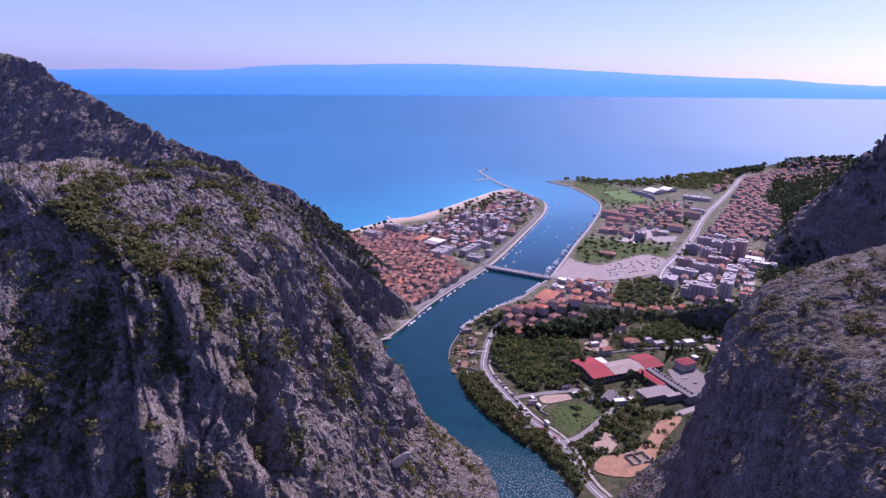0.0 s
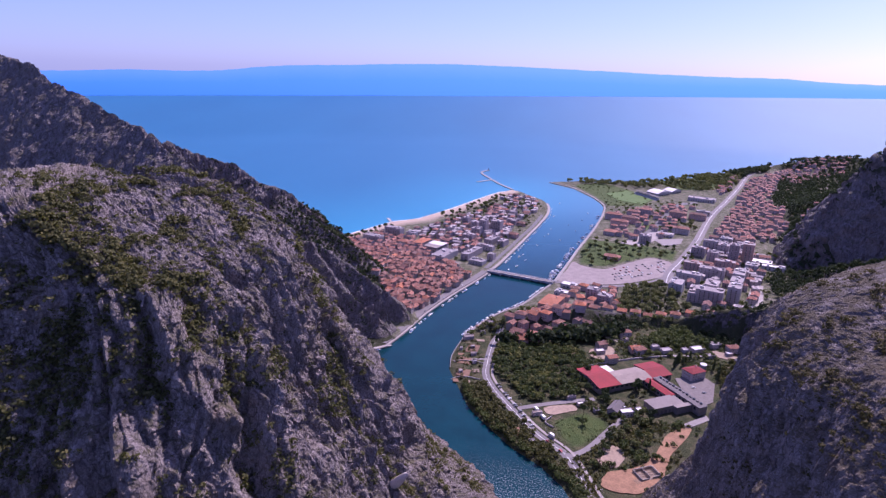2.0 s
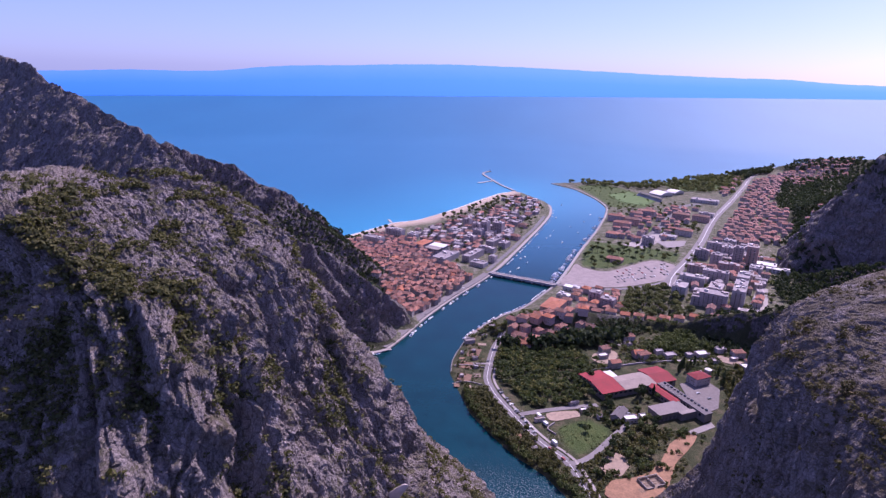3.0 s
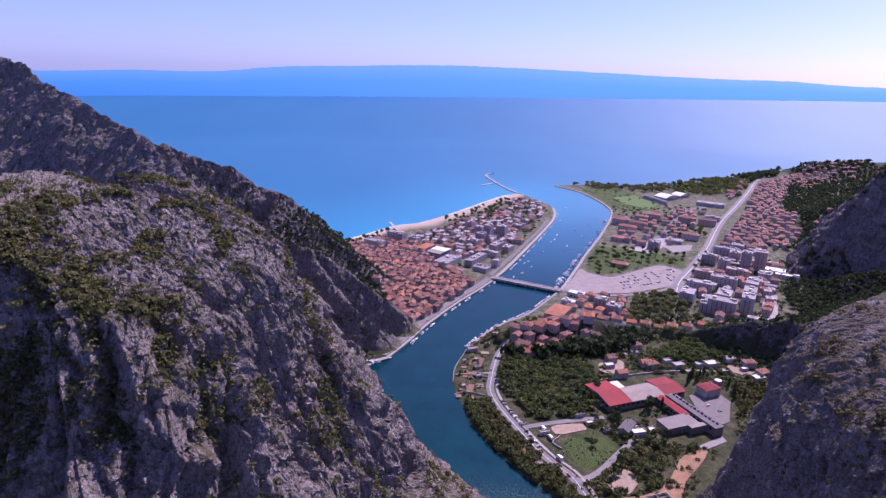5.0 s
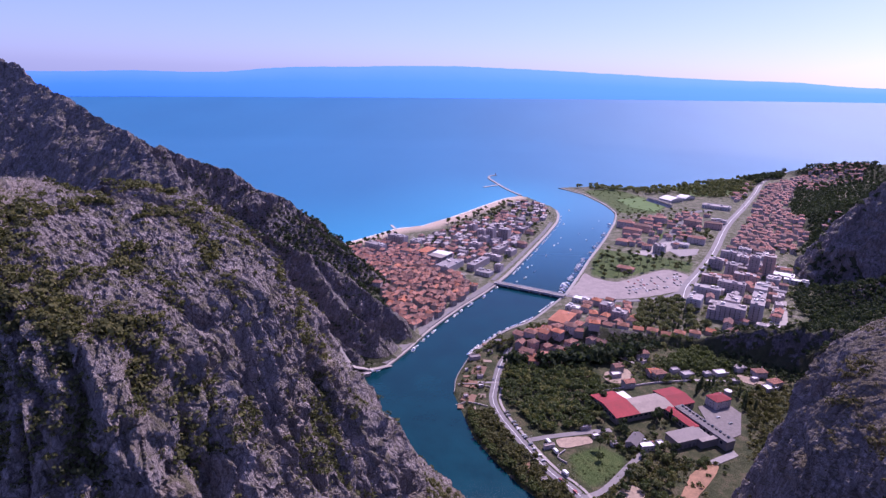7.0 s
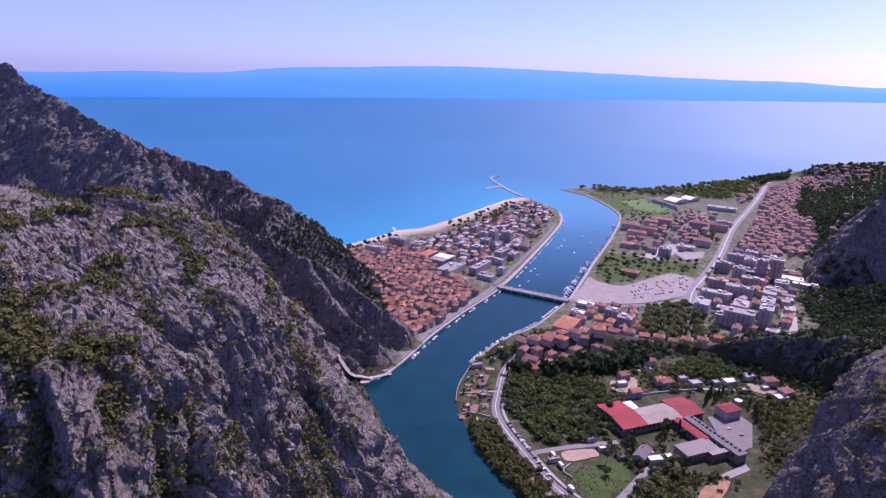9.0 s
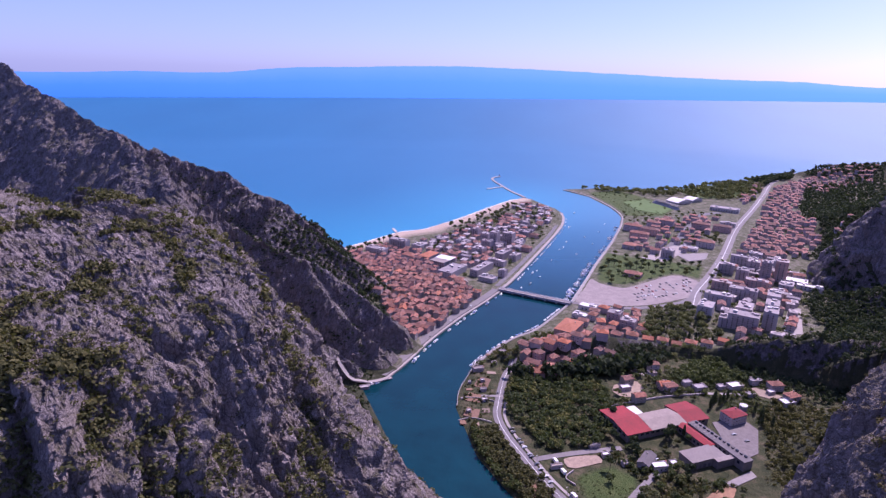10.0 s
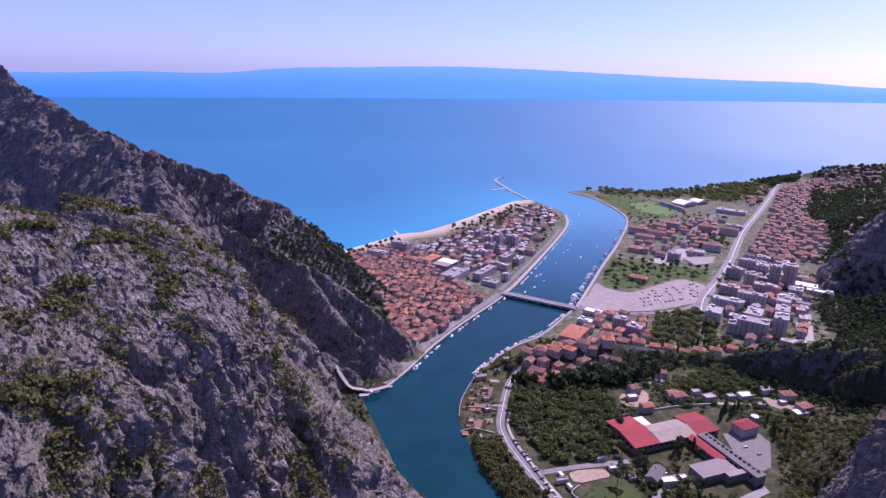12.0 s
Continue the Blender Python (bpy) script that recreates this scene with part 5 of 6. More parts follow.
HIPS = [(-179, 959, 18, 34, 9), (-209, 947, 22, 14, 10), (-26, 1050, 18, 12, 8), (-14, 1141, 16, 12, 7), (177, 1248, 34, 14, 13), (206, 1226, 30, 14, 13), (182, 1193, 34, 14, 12), (251, 1300, 26, 18, 16), (224, 1291, 26, 14, 12), (156, 1119, 22, 20, 8), (294, 1161, 30, 15, 12), (318, 1301, 34, 14, 13), (356, 1290, 34, 14, 13), (141, 958, 26, 15, 6), (37, 715, 22, 38, 13), (75, 728, 16, 12, 8)]
SHEDS = [(417, 1501, 62, 26, 8), (379, 985, 38, 22, 6), (392, 958, 34, 12, 6), (65, 805, 22, 14, 5), (53, 772, 18, 12, 5), (260, 1134, 30, 20, 5), (380, 1340, 30, 14, 9)]
for rows in (SLABS, TOWERS, FLATS, FLATS_2, HIPS, SHEDS, [(-152, 933, 26, 34, 12), (325, 1562, 46, 36, 11), (367, 1600, 36, 28, 10), (290, 1520, 20, 60, 8)]):
    note(rows)
GRAIN = -22
for x, y, w, d, h in SLABS:
    flat_block(x, y, w, d, h, GRAIN, PLASTER if (x + y) % 2 else CONCRETE, "grey flat-roofed block of flats near the beach", balconies=h > 9, gap=5.0, sides="sw")
for x, y, w, d, h in TOWERS:
    flat_block(x, y, w, d, h, GRAIN, PLASTER, "tall pale tower block among lower houses", gap=4.6, sides="sw")
for x, y, w, d, h in FLATS + FLATS_2:
    flat_block(x, y, w, d, h, GRAIN, (PLASTER, PLASTER_PINK, CONCRETE)[int(x + y) % 3], "weathered flat-roofed apartment block with balconies", gap=5.6, sides="sw")
for x, y, w, d, h in HIPS:
    e = house(w, d, h, "hip", PLASTER_PINK if (x + y) % 3 else PLASTER, TILE_ORANGE if x in (37, -179) else TILE, "large rendered building under a hipped tile roof", 3.0, 6.0, "sw")
    placed(e, x, y, GRAIN)
for x, y, w, d, h in SHEDS:
    flat_block(x, y, w, d, h, GRAIN, CONCRETE, "low commercial building with a pale flat roof", WHITE_ROOF if y < 1000 else FLAT_ROOF, False, 5.5, "commercial_building", (2.4, 1.6), sides="sw")


def school():
    e = thing("school", -152, 933, ground_at(-152, 933) - 0.2, GRAIN)
    part("wall", *box(-13, 13, -17, 17, -2, 11), PLASTER, e)
    part("roof", *box(-13.6, 13.6, -2, 17.6, 11, 11.6), WHITE_ROOF, e, "bright white flat roof")
    part("roof", *box(-13.4, 13.4, -17.4, -2, 10.6, 11.2), GREY_SHEET, e)
    windows(e, 26, 34, 11, 0, 3.4, 3.4, "swe", (2.2, 1.8))
    return tagged(e, "school building with a bright white flat roof", "school")


school()


def hall(x, y, w, d, h, rot, label):
    """A sports hall with a curved white roof."""
    e = thing("sports_hall", x, y, ground_at(x, y) - 0.2, rot)
    part("wall", *box(-w / 2, w / 2, -d / 2, d / 2, -2, h * 0.6), CONCRETE, e)
    n = 14
    verts, faces = [], []
    for k in range(n + 1):
        t = k / n
        zz = h * 0.6 + h * 0.5 * math.sin(math.pi * t)
        verts += [(-w / 2 - 0.6 + t * (w + 1.2), -d / 2 - 0.6, zz), (-w / 2 - 0.6 + t * (w + 1.2), d / 2 + 0.6, zz)]
    faces += [(2 * k, 2 * k + 2, 2 * k + 3, 2 * k + 1) for k in range(n)]
    faces += [tuple(range(0, 2 * n + 2, 2))[::-1], tuple(range(1, 2 * n + 3, 2))]
    part("roof", verts, faces, WHITE_ROOF, e, "curved white roof")
    windows(e, w, d, h * 0.6, 0, 4.5, 4.5, "sw", (3.0, 1.6))
    return tagged(e, label, "sports hall")


hall(325, 1562, 46, 36, 11, 40, "sports hall with a curved white roof")
hall(367, 1600, 36, 28, 10, 40, "smaller sports hall with a white vaulted roof")
grand = thing("grandstand", 285, 1515, ground_at(285, 1515), 30)
for k in range(6):
    part("tier", *box(-3 + k * 1.6, -1.4 + k * 1.6, -42, 42, -1, 1.2 + k * 0.9), CONCRETE, grand)
part("roof", *box(1, 10, -43, 43, 8.5, 9.0), DARK_SHEET, grand, "dark canopy roof")
for k in range(8):
    part("post", *box(8.6, 9.0, -41 + k * 11.6, -40.6 + k * 11.6, 0, 8.5), METAL, grand)
tagged(grand, "long grandstand under a dark canopy beside the pitch", "grandstand")

# small houses, district by district
WEST = [(-327, 925), (-285, 975), (-244, 1030), (-183, 952), (-112, 858), (-78, 815), (-104, 735), (-128, 655), (-146, 640), (-190, 735), (-262, 860)]
EAST = [(655, 1880), (515, 1540), (410, 1290), (395, 1120), (442, 1125), (500, 1190), (560, 1400), (590, 1556), (700, 1800), (760, 1990)]
FAR = [(705, 1960), (836, 2100), (980, 2230), (1120, 2310), (1000, 2080), (876, 1961), (740, 1800)]
KNOLL = [(-24, 612), (-11, 650), (9, 676), (58, 688), (92, 664), (60, 640), (11, 606)]
ROW = [(205, 712), (222, 718), (240, 728), (236, 740), (215, 734), (200, 722)]
SPIT_TIP = [(-10, 1200), (30, 1300), (28, 1385), (-30, 1440), (-60, 1440), (-70, 1350), (-40, 1250)]
NEAR_EAST = [(55, 745), (60, 800), (130, 812), (140, 775), (118, 715), (70, 700)]
CENTRE = [(395, 1110), (330, 1105), (370, 1190), (430, 1330), (440, 1190)]
HILLSIDE = [(520, 1210), (560, 1270), (600, 1330), (570, 1180), (520, 1140)]
INFILL_SPIT = [(-240, 985), (-185, 1085), (-110, 1225), (-65, 1310), (-15, 1210), (-35, 1060), (-62, 905), (-140, 905)]
INFILL_EAST = [(243, 880), (290, 1000), (345, 1110), (400, 1110), (395, 1000), (345, 880), (300, 760), (236, 745), (226, 790)]
INFILL_NORTH = [(170, 1110), (165, 1230), (200, 1330), (330, 1420), (380, 1400), (300, 1200), (215, 1060)]
ALONG = [(470, 1610), (560, 1800), (610, 1920), (650, 1960), (560, 1740), (500, 1600)]
house_rng = random.Random(5)
distant = []
for poly, spacing, group, models, seed in ((WEST, 10.6, "houses of the old town", (0, 1, 2, 4, 8, 9, 8, 1, 9, 7), 1), (EAST, 19, "houses beside the main road", (2, 3, 5, 6, 2, 0), 2), (FAR, 22, "houses on the far hillside", (2, 3, 6), 3),
                                             (KNOLL, 13, "houses on the knoll", (2, 0, 5, 7, 3), 4), (ROW, 17, "row of houses below the park", (5, 6, 7), 5), (SPIT_TIP, 20, "low houses on the spit", (0, 2, 4), 6),
                                             (NEAR_EAST, 17, "houses near the bridge", (2, 5, 0), 7), (CENTRE, 18, "houses beside the main road", (2, 3, 6), 8), (HILLSIDE, 20, "houses below the hill", (2, 3, 5), 9), (ALONG, 24, "houses beside the far road", (0, 2, 6), 10), (INFILL_SPIT, 17, "houses among the blocks", (2, 3, 0, 6), 12), (INFILL_EAST, 17, "houses among the flats", (2, 3, 6), 13), (INFILL_NORTH, 26, "houses among the flats", (2, 3, 6), 14)):
    xs, ys = inside_spots(poly, spacing, seed, 0.28)
    for x, y in zip(xs, ys):
        k = house_rng.choice(models)
        if poly is WEST and ground_at(x, y) > 8:
            continue
        if not free(x, y, MODELS[k][1] * 0.36):
            continue
        if (poly is WEST and y > 885) or poly in (EAST, FAR, CENTRE, HILLSIDE, ALONG, SPIT_TIP, INFILL_SPIT, INFILL_EAST, INFILL_NORTH):
            grey = poly in (INFILL_SPIT, INFILL_EAST, SPIT_TIP) and house_rng.random() < 0.55
            distant.append((k, x, y, GRAIN + house_rng.choice((0, 90)) + house_rng.uniform(-12, 12), grey))
        else:
            put_house(k, x, y, GRAIN + house_rng.choice((0, 0, 90, 90, 180)) + house_rng.uniform(-24, 24), group)


def joined_houses(rows):
    """The far houses in one mesh: walls, roofs, chimneys and windows of the same models."""
    verts, faces, mats, at = [], [], [], 0
    slots = [PLASTER, TILE_FAR, STONE_WALL, GLASS, FLAT_ROOF]
    zs = height(np.array([r[1] for r in rows]), np.array([r[2] for r in rows]))
    for (k, x, y, rot, grey), z in zip(rows, zs):
        m = pose(x, y, z - 0.3, 0, 0, rot)
        for c in MODELS[k][0].children_recursive:
            slot = {"wall": 0, "roof": 4 if grey else 1, "chim": 2}.get(c.name[:4], 3)
            local = np.array(m @ c.matrix_basis)
            if grey and slot in (2, 4):
                local = local @ np.diag((1, 1, 0.9, 1.0))
            v = np.array([w.co for w in c.data.vertices]) @ local[:3, :3].T + local[:3, 3]
            polys = [tuple(i + at for i in q.vertices) for q in c.data.polygons]
            if c.name.startswith("window"):
                polys = polys[-6:]
            verts.append(v)
            faces += polys
            mats += [slot] * len(polys)
            at += len(v)
    ob = mesh_object("houses", np.concatenate(verts), faces, slots)
    ob.data.polygons.foreach_set("material_index", mats)
    return tagged(ob, "tiled houses packed along the far streets", "houses", kind="stuff")


joined_houses(distant)
for x, y, rot, k in ((106, 697, -14, 5), (123, 699, -10, 7), (140, 703, -16, 5), (157, 709, -12, 7), (173, 713, -20, 5), (191, 717, -12, 5), (90, 706, -20, 0), (70, 700, -18, 2), (126, 610, 20, 7), (91, 612, 30, 0), (121, 650, 10, 2), (235, 632, 15, 2), (243, 612, 30, 2), (-14, 658, -20, 3), (20, 612, -10, 3), (131, 606, 25, 2), (98, 580, 25, 0), (-2, 622, -20, 6)):
    put_house(k, x, y, rot, "scattered houses among gardens")
for x, y, w, d, h in ((-57, 605, 11, 6, 3.4), (-50, 583, 4, 3, 2.4), (-62, 577, 3, 2.5, 2.2), (-44, 548, 5, 3, 2.4), (-56, 526, 4, 3, 2.3), (-35, 640, 7, 5, 3.2), (-42, 622, 5, 4, 2.6), (60, 486, 6, 4, 2.8), (52, 497, 9, 4, 3.0), (74, 478, 5, 4, 2.6), (112, 486, 6, 5, 3.0), (150, 622, 9, 6, 4.0), (182, 622, 7, 6, 3.2), (206, 612, 8, 5, 3.4), (21, 463, 9, 3, 3), (-47, 566, 6, 3, 2.6), (17, 420, 5, 3, 2.6), (218, 640, 12, 8, 5), (196, 626, 14, 9, 4), (160, 613, 12, 8, 5), (-160, 549, 9, 5, 3), (-150, 553, 5, 4, 2.6), (236, 604, 13, 9, 4), (228, 622, 7, 5, 3), (119, 636, 8, 6, 3), (88, 598, 10, 6, 4)):
    flat_block(x, y, w, d, h, 25, PLASTER, "small pale-roofed hut among the gardens", (WHITE_ROOF, GREY_SHEET, FLAT_ROOF, TAN_SHEET)[int(x + 2 * y) % 4], False, name="hut", size=(0.9, 0.9), sides="sw")
tank = thing("water_tank", 192, 585, ground_at(192, 585))
n = 20
ring = [(3.4 * math.cos(2 * math.pi * k / n), 3.4 * math.sin(2 * math.pi * k / n)) for k in range(n)]
part("shell", [(a, b, -1) for a, b in ring] + [(a, b, 5) for a, b in ring], [(k, (k + 1) % n, n + (k + 1) % n, n + k) for k in range(n)], PLASTER, tank)
part("lid", [(a * 1.04, b * 1.04, 5) for a, b in ring] + [(0, 0, 6)], [(k, (k + 1) % n, n) for k in range(n)], WHITE_ROOF, tank)
tagged(tank, "round white water tank beside the works", "water tank")


# ---- cars ----
def car():
    e = thing("car", 0, 0, 0)
    prof = [(-2.1, 0.35), (-2.15, 0.75), (-1.95, 0.95), (-1.5, 1.0), (-1.05, 1.42), (0.4, 1.45), (1.05, 0.98), (1.95, 0.85), (2.1, 0.6), (2.05, 0.35)]
    v = [(x, -0.85, z) for x, z in prof] + [(x, 0.85, z) for x, z in prof]
    k = len(prof)
    f = [(i, i + 1, i + 1 + k, i + k) for i in range(k - 1)] + [tuple(range(k))[::-1], tuple(range(k, 2 * k)), (0, k, 2 * k - 1, k - 1)]
    body = part("body", v, f, CAR_PAINT, e)
    for s in (-1, 1):
        part("side_window", *([(-1.3, s * 0.87, 1.02), (0.85, s * 0.87, 1.02), (0.35, s * 0.87, 1.38), (-1.0, s * 0.87, 1.36)], [(0, 1, 2, 3)]), GLASS, body)
    part("windscreen", [(1.0, -0.75, 1.03), (1.0, 0.75, 1.03), (0.45, 0.7, 1.45), (0.45, -0.7, 1.45)], [(0, 1, 2, 3)], GLASS, body)
    wheel = [(0.32 * math.cos(t * math.pi / 5), 0.32 * math.sin(t * math.pi / 5)) for t in range(10)]
    for sx in (-1.3, 1.3):
        for sy in (-0.8, 0.8):
            w = part("wheel", [(a, -0.1, b) for a, b in wheel] + [(a, 0.1, b) for a, b in wheel], [(i, (i + 1) % 10, 10 + (i + 1) % 10, 10 + i) for i in range(10)] + [tuple(range(10))[::-1], tuple(range(10, 20))], RUBBER, e)
            w.matrix_basis = pose(sx, sy, 0.32)
    return tagged(e, "parked car on the gravel lot", "car")


first = car()
spots = []
cr = random.Random(11)
for row in range(5):
    for k in range(17):
        x, y = 128 + k * 5.4 + row * 2.6 + cr.uniform(-0.5, 0.5), 846 + row * 14 + k * 3.8 + cr.uniform(-0.6, 0.6)
        if cr.random() < 0.6 and signed(np.array([x]), np.array([y]), PARKING)[0] > 3:
            spots.append((x, y, 125 + cr.uniform(-8, 8), "cars on the gravel lot", ""))
for k in range(11):
    t = (k + cr.uniform(-0.35, 0.35)) / 10
    spots.append((-17 + 33 * t + 0, 508 - 62 * t, -58 + cr.uniform(-5, 5) + 90, "cars parked by the road", "car parked under roadside trees"))
for k in range(16):
    t = cr.random()
    side = cr.choice((-1, 1))
    spots.append((216 + 120 * t + side * 6, 1110 + 300 * t, 68, "cars along the side street", "car parked along the side street"))
for k in range(14):
    t = cr.random()
    i = cr.randrange(1, 6)
    a, b = MAIN_ROAD[i], MAIN_ROAD[i + 1]
    s = cr.choice((-3.5, 3.5))
    spots.append((a[0] + (b[0] - a[0]) * t + s, a[1] + (b[1] - a[1]) * t, 67 if s > 0 else 247, "cars on the main road", "car driving on the main road"))
for k in range(16):
    spots.append((300 + (k % 8) * 3.2, 788 + (k % 8) * 6 + (k // 8) * 8, 10 + cr.uniform(-6, 6), "cars beside the flats", "car parked beside the flats"))
for x, y, r in ((-33, 565, 85), (40, 413, 125), (30, 424, 130), (-120, 672, 70), (-104, 722, 66), (-86, 775, 66), (100, 490, 40), (106, 488, 60), (172, 540, 20), (180, 532, 25)):
    spots.append((x, y, r, "cars on the roads", "car standing on the road"))
for k, (x, y, r, group, label) in enumerate(spots):
    at = pose(x, y, ground_at(x, y) + 0.32, 0, 0, r)
    if k == 0:
        first.matrix_basis = at
        tagged(first, group=group)
    else:
        tagged(copy_thing(first, at), label, group=group)


# ---- boats ----
def boat(length, beam, cabin, cover):
    e = thing("boat", 0, 0, 0)
    secs = [(-0.5, 0.86, 0.55), (-0.2, 1.0, 0.6), (0.15, 0.95, 0.7), (0.36, 0.6, 0.85), (0.5, 0.04, 1.0)]
    v, f = [], []
    for t, b, z in secs:
        x, y, h = t * length, b * beam / 2, z * beam * 0.45
        v += [(x, -y * 0.5, -0.25), (x, -y, h), (x, -y * 0.86, h), (x, -y * 0.7, h * 0.55), (x, y * 0.7, h * 0.55), (x, y * 0.86, h), (x, y, h), (x, y * 0.5, -0.25)]
    for k in range(4):
        for j in range(7):
            a = k * 8 + j
            f.append((a, a + 8, a + 9, a + 1))
        f.append((k * 8 + 7, k * 8 + 15, k * 8 + 8, k * 8))
    f += [tuple(range(8)), tuple(range(32, 40))[::-1]]
    hull = part("hull", v, f, BOAT_WHITE, e)
    if cabin:
        c, s = length * 0.02, beam * 0.3
        house_on_deck = part("cabin", [(c - length * 0.18, -s, 0.2), (c + length * 0.2, -s, 0.2), (c + length * 0.2, s, 0.2), (c - length * 0.18, s, 0.2), (c - length * 0.16, -s * 0.9, beam * 0.75), (c + length * 0.09, -s * 0.85, beam * 0.75), (c + length * 0.09, s * 0.85, beam * 0.75), (c - length * 0.16, s * 0.9, beam * 0.75)], box(0, 1, 0, 1, 0, 1)[1], BOAT_WHITE, e)
        part("windscreen", [(c + length * 0.2, -s * 0.8, beam * 0.4), (c + length * 0.2, s * 0.8, beam * 0.4), (c + length * 0.11, s * 0.75, beam * 0.72), (c + length * 0.11, -s * 0.75, beam * 0.72)], [(0, 1, 2, 3)], GLASS, house_on_deck)
    if cover:
        part("cover", *box(-length * 0.4, length * 0.1, -beam * 0.34, beam * 0.34, beam * 0.2, beam * 0.36), TARP, e, "blue canvas cover")
    else:
        part("bench", *box(-length * 0.3, -length * 0.22, -beam * 0.34, beam * 0.34, beam * 0.2, beam * 0.3), WOOD, hull)
    part("outboard_motor", *box(-length * 0.54, -length * 0.49, -0.2, 0.2, -0.1, beam * 0.5), RUBBER, e)
    return tagged(e, "small white motorboat moored on the river", "boat")


BOATS = [boat(7.5, 2.7, True, False), boat(6.0, 2.3, False, True), boat(11, 3.6, True, True), boat(5.6, 2.2, False, False)]
boat_fresh = [True] * 4
br = random.Random(3)


def put_boat(k, x, y, rot, group, label=""):
    at = pose(x, y, 0.05, 0, 0, rot)
    if boat_fresh[k]:
        boat_fresh[k] = False
        BOATS[k].matrix_basis = at
        return tagged(BOATS[k], label, group=group)
    return tagged(copy_thing(BOATS[k], at), label, group=group)


def moor(line, off, gap, turn, group, sizes, keep):
    for (ax, ay), (bx, by) in zip(line, line[1:]):
        n = int(math.hypot(bx - ax, by - ay) / gap)
        a = math.degrees(math.atan2(by - ay, bx - ax))
        for k in range(n):
            if br.random() > keep:
                continue
            t = (k + 0.5 + br.uniform(-0.3, 0.3)) / n
            d = math.hypot(bx - ax, by - ay)
            x, y = ax + (bx - ax) * t + off * (by - ay) / d, ay + (by - ay) * t - off * (bx - ax) / d
            put_boat(br.choice(sizes), x, y, a + turn + br.uniform(-10, 10), group)


moor(LEFT_BANK[2:8], 4.5, 9.0, 0, "boats along the old town quay", (0, 1, 2, 0, 3), 0.72)
moor(SPIT_QUAY[1:7], 4.0, 11.0, 0, "boats along the spit", (0, 1, 3, 0), 0.62)
moor(RIGHT_BANK[11:16], -3.5, 7.0, 0, "boats along the near quay", (1, 3, 0), 0.8)
moor(RIGHT_BANK[16:19], -7.0, 6.0, 70, "boats at the marina quay", (0, 2, 2, 1), 0.9)
moor(RIGHT_BANK[18:21], -5.0, 12.0, 70, "boats at the far quay", (0, 1, 2), 0.6)
moor([(-176, 551), (-150, 567)], 5.0, 6.0, 20, "boats below the cliff road", (1, 3, 0), 0.9)
for x, y in ((-12, 1225), (-30, 1154), (32, 1081), (45, 1137), (39, 1098), (-11, 940), (0, 923), (-13, 889), (-25, 868), (92, 1136), (110, 1230), (18, 1014), (53, 1249), (69, 1385), (-5, 952), (60, 1060), (-50, 520), (128, 1300), (80, 1180)):
    put_boat(br.choice((0, 1, 3)), x, y, br.uniform(60, 110), "boats at moorings", "small boat at a mooring in midstream")
ferry = boat(17, 5, True, True)
ferry.matrix_basis = pose(42, 868, 0.1, 0, 0, 75)
tagged(ferry, "white excursion boat at the quay by the bridge", "boat")

# ---- trees ----
TREES = [tree("broad", 9, 4.2, YOUNG, 260, 0.62, 1, "leafy green tree beside houses"), tree("broad", 7, 3.4, LEAF, 220, 0.55, 2, "round leafy garden tree"), tree("broad", 14, 5.4, YOUNG, 420, 0.72, 3, "tall broad-leaved green tree with bare trunk"),
         tree("cypress", 12, 1.6, PINE, 220, 0.5, 4, "slim dark cypress tree by houses"), tree("pine", 12, 4.6, PINE, 280, 0.6, 5, "dark spreading pine tree with bare trunk"), tree("broad", 6, 3.0, SCRUB, 180, 0.55, 6, "yellow-green young tree in the gardens")]
tree_fresh = [True] * len(TREES)
tr = random.Random(21)


def put_tree(k, x, y, group, sink=0.1):
    at = pose(x, y, ground_at(x, y) - sink, 0, 0, tr.uniform(0, 360))
    if tree_fresh[k]:
        tree_fresh[k] = False
        TREES[k].matrix_basis = at
        return tagged(TREES[k], group=group)
    return tagged(copy_thing(TREES[k], at), group=group)


TAKEN += [(84, 384, 9), (100, 390, 11), (112, 408, 7), (122, 430, 6), (134, 452, 6), (80, 414, 8), (175, 545, 12), (91, 600, 11), (226, 618, 9), (15, 475, 4), (36, 485, 4), (60, 495, 4), (42, 475, 9)]
PARK = [(118, 716), (136, 775), (140, 806), (168, 826), (200, 838), (213, 800), (206, 763), (225, 735), (190, 716)]
YARD_TREES = [(60, 455), (62, 470), (112, 520), (117, 528), (121, 515), (109, 505), (62, 515), (66, 528), (60, 540), (110, 430), (112, 440), (105, 437), (100, 428), (118, 452), (112, 462), (120, 470), (84, 445), (90, 440), (98, 450), (80, 430), (76, 420), (70, 405), (90, 425), (64, 398), (56, 520), (66, 515), (69, 508), (115, 519), (132, 522), (83, 501), (85, 492), (108, 470), (121, 473), (115, 480), (70, 545), (140, 600), (150, 592), (205, 545), (200, 530)]
for x, y in YARD_TREES:
    put_tree(tr.choice((0, 1, 1, 4, 5)), x, y, "trees round the works")
for x, y in ((118, 523), (128, 528), (162, 580), (165, 586), (170, 595), (201, 581), (202, 569), (58, 526), (61, 519), (64, 524), (171, 585), (176, 592), (168, 592), (182, 600), (205, 575), (200, 560), (209, 560)):
    put_tree(3, x, y, "cypresses by the works")
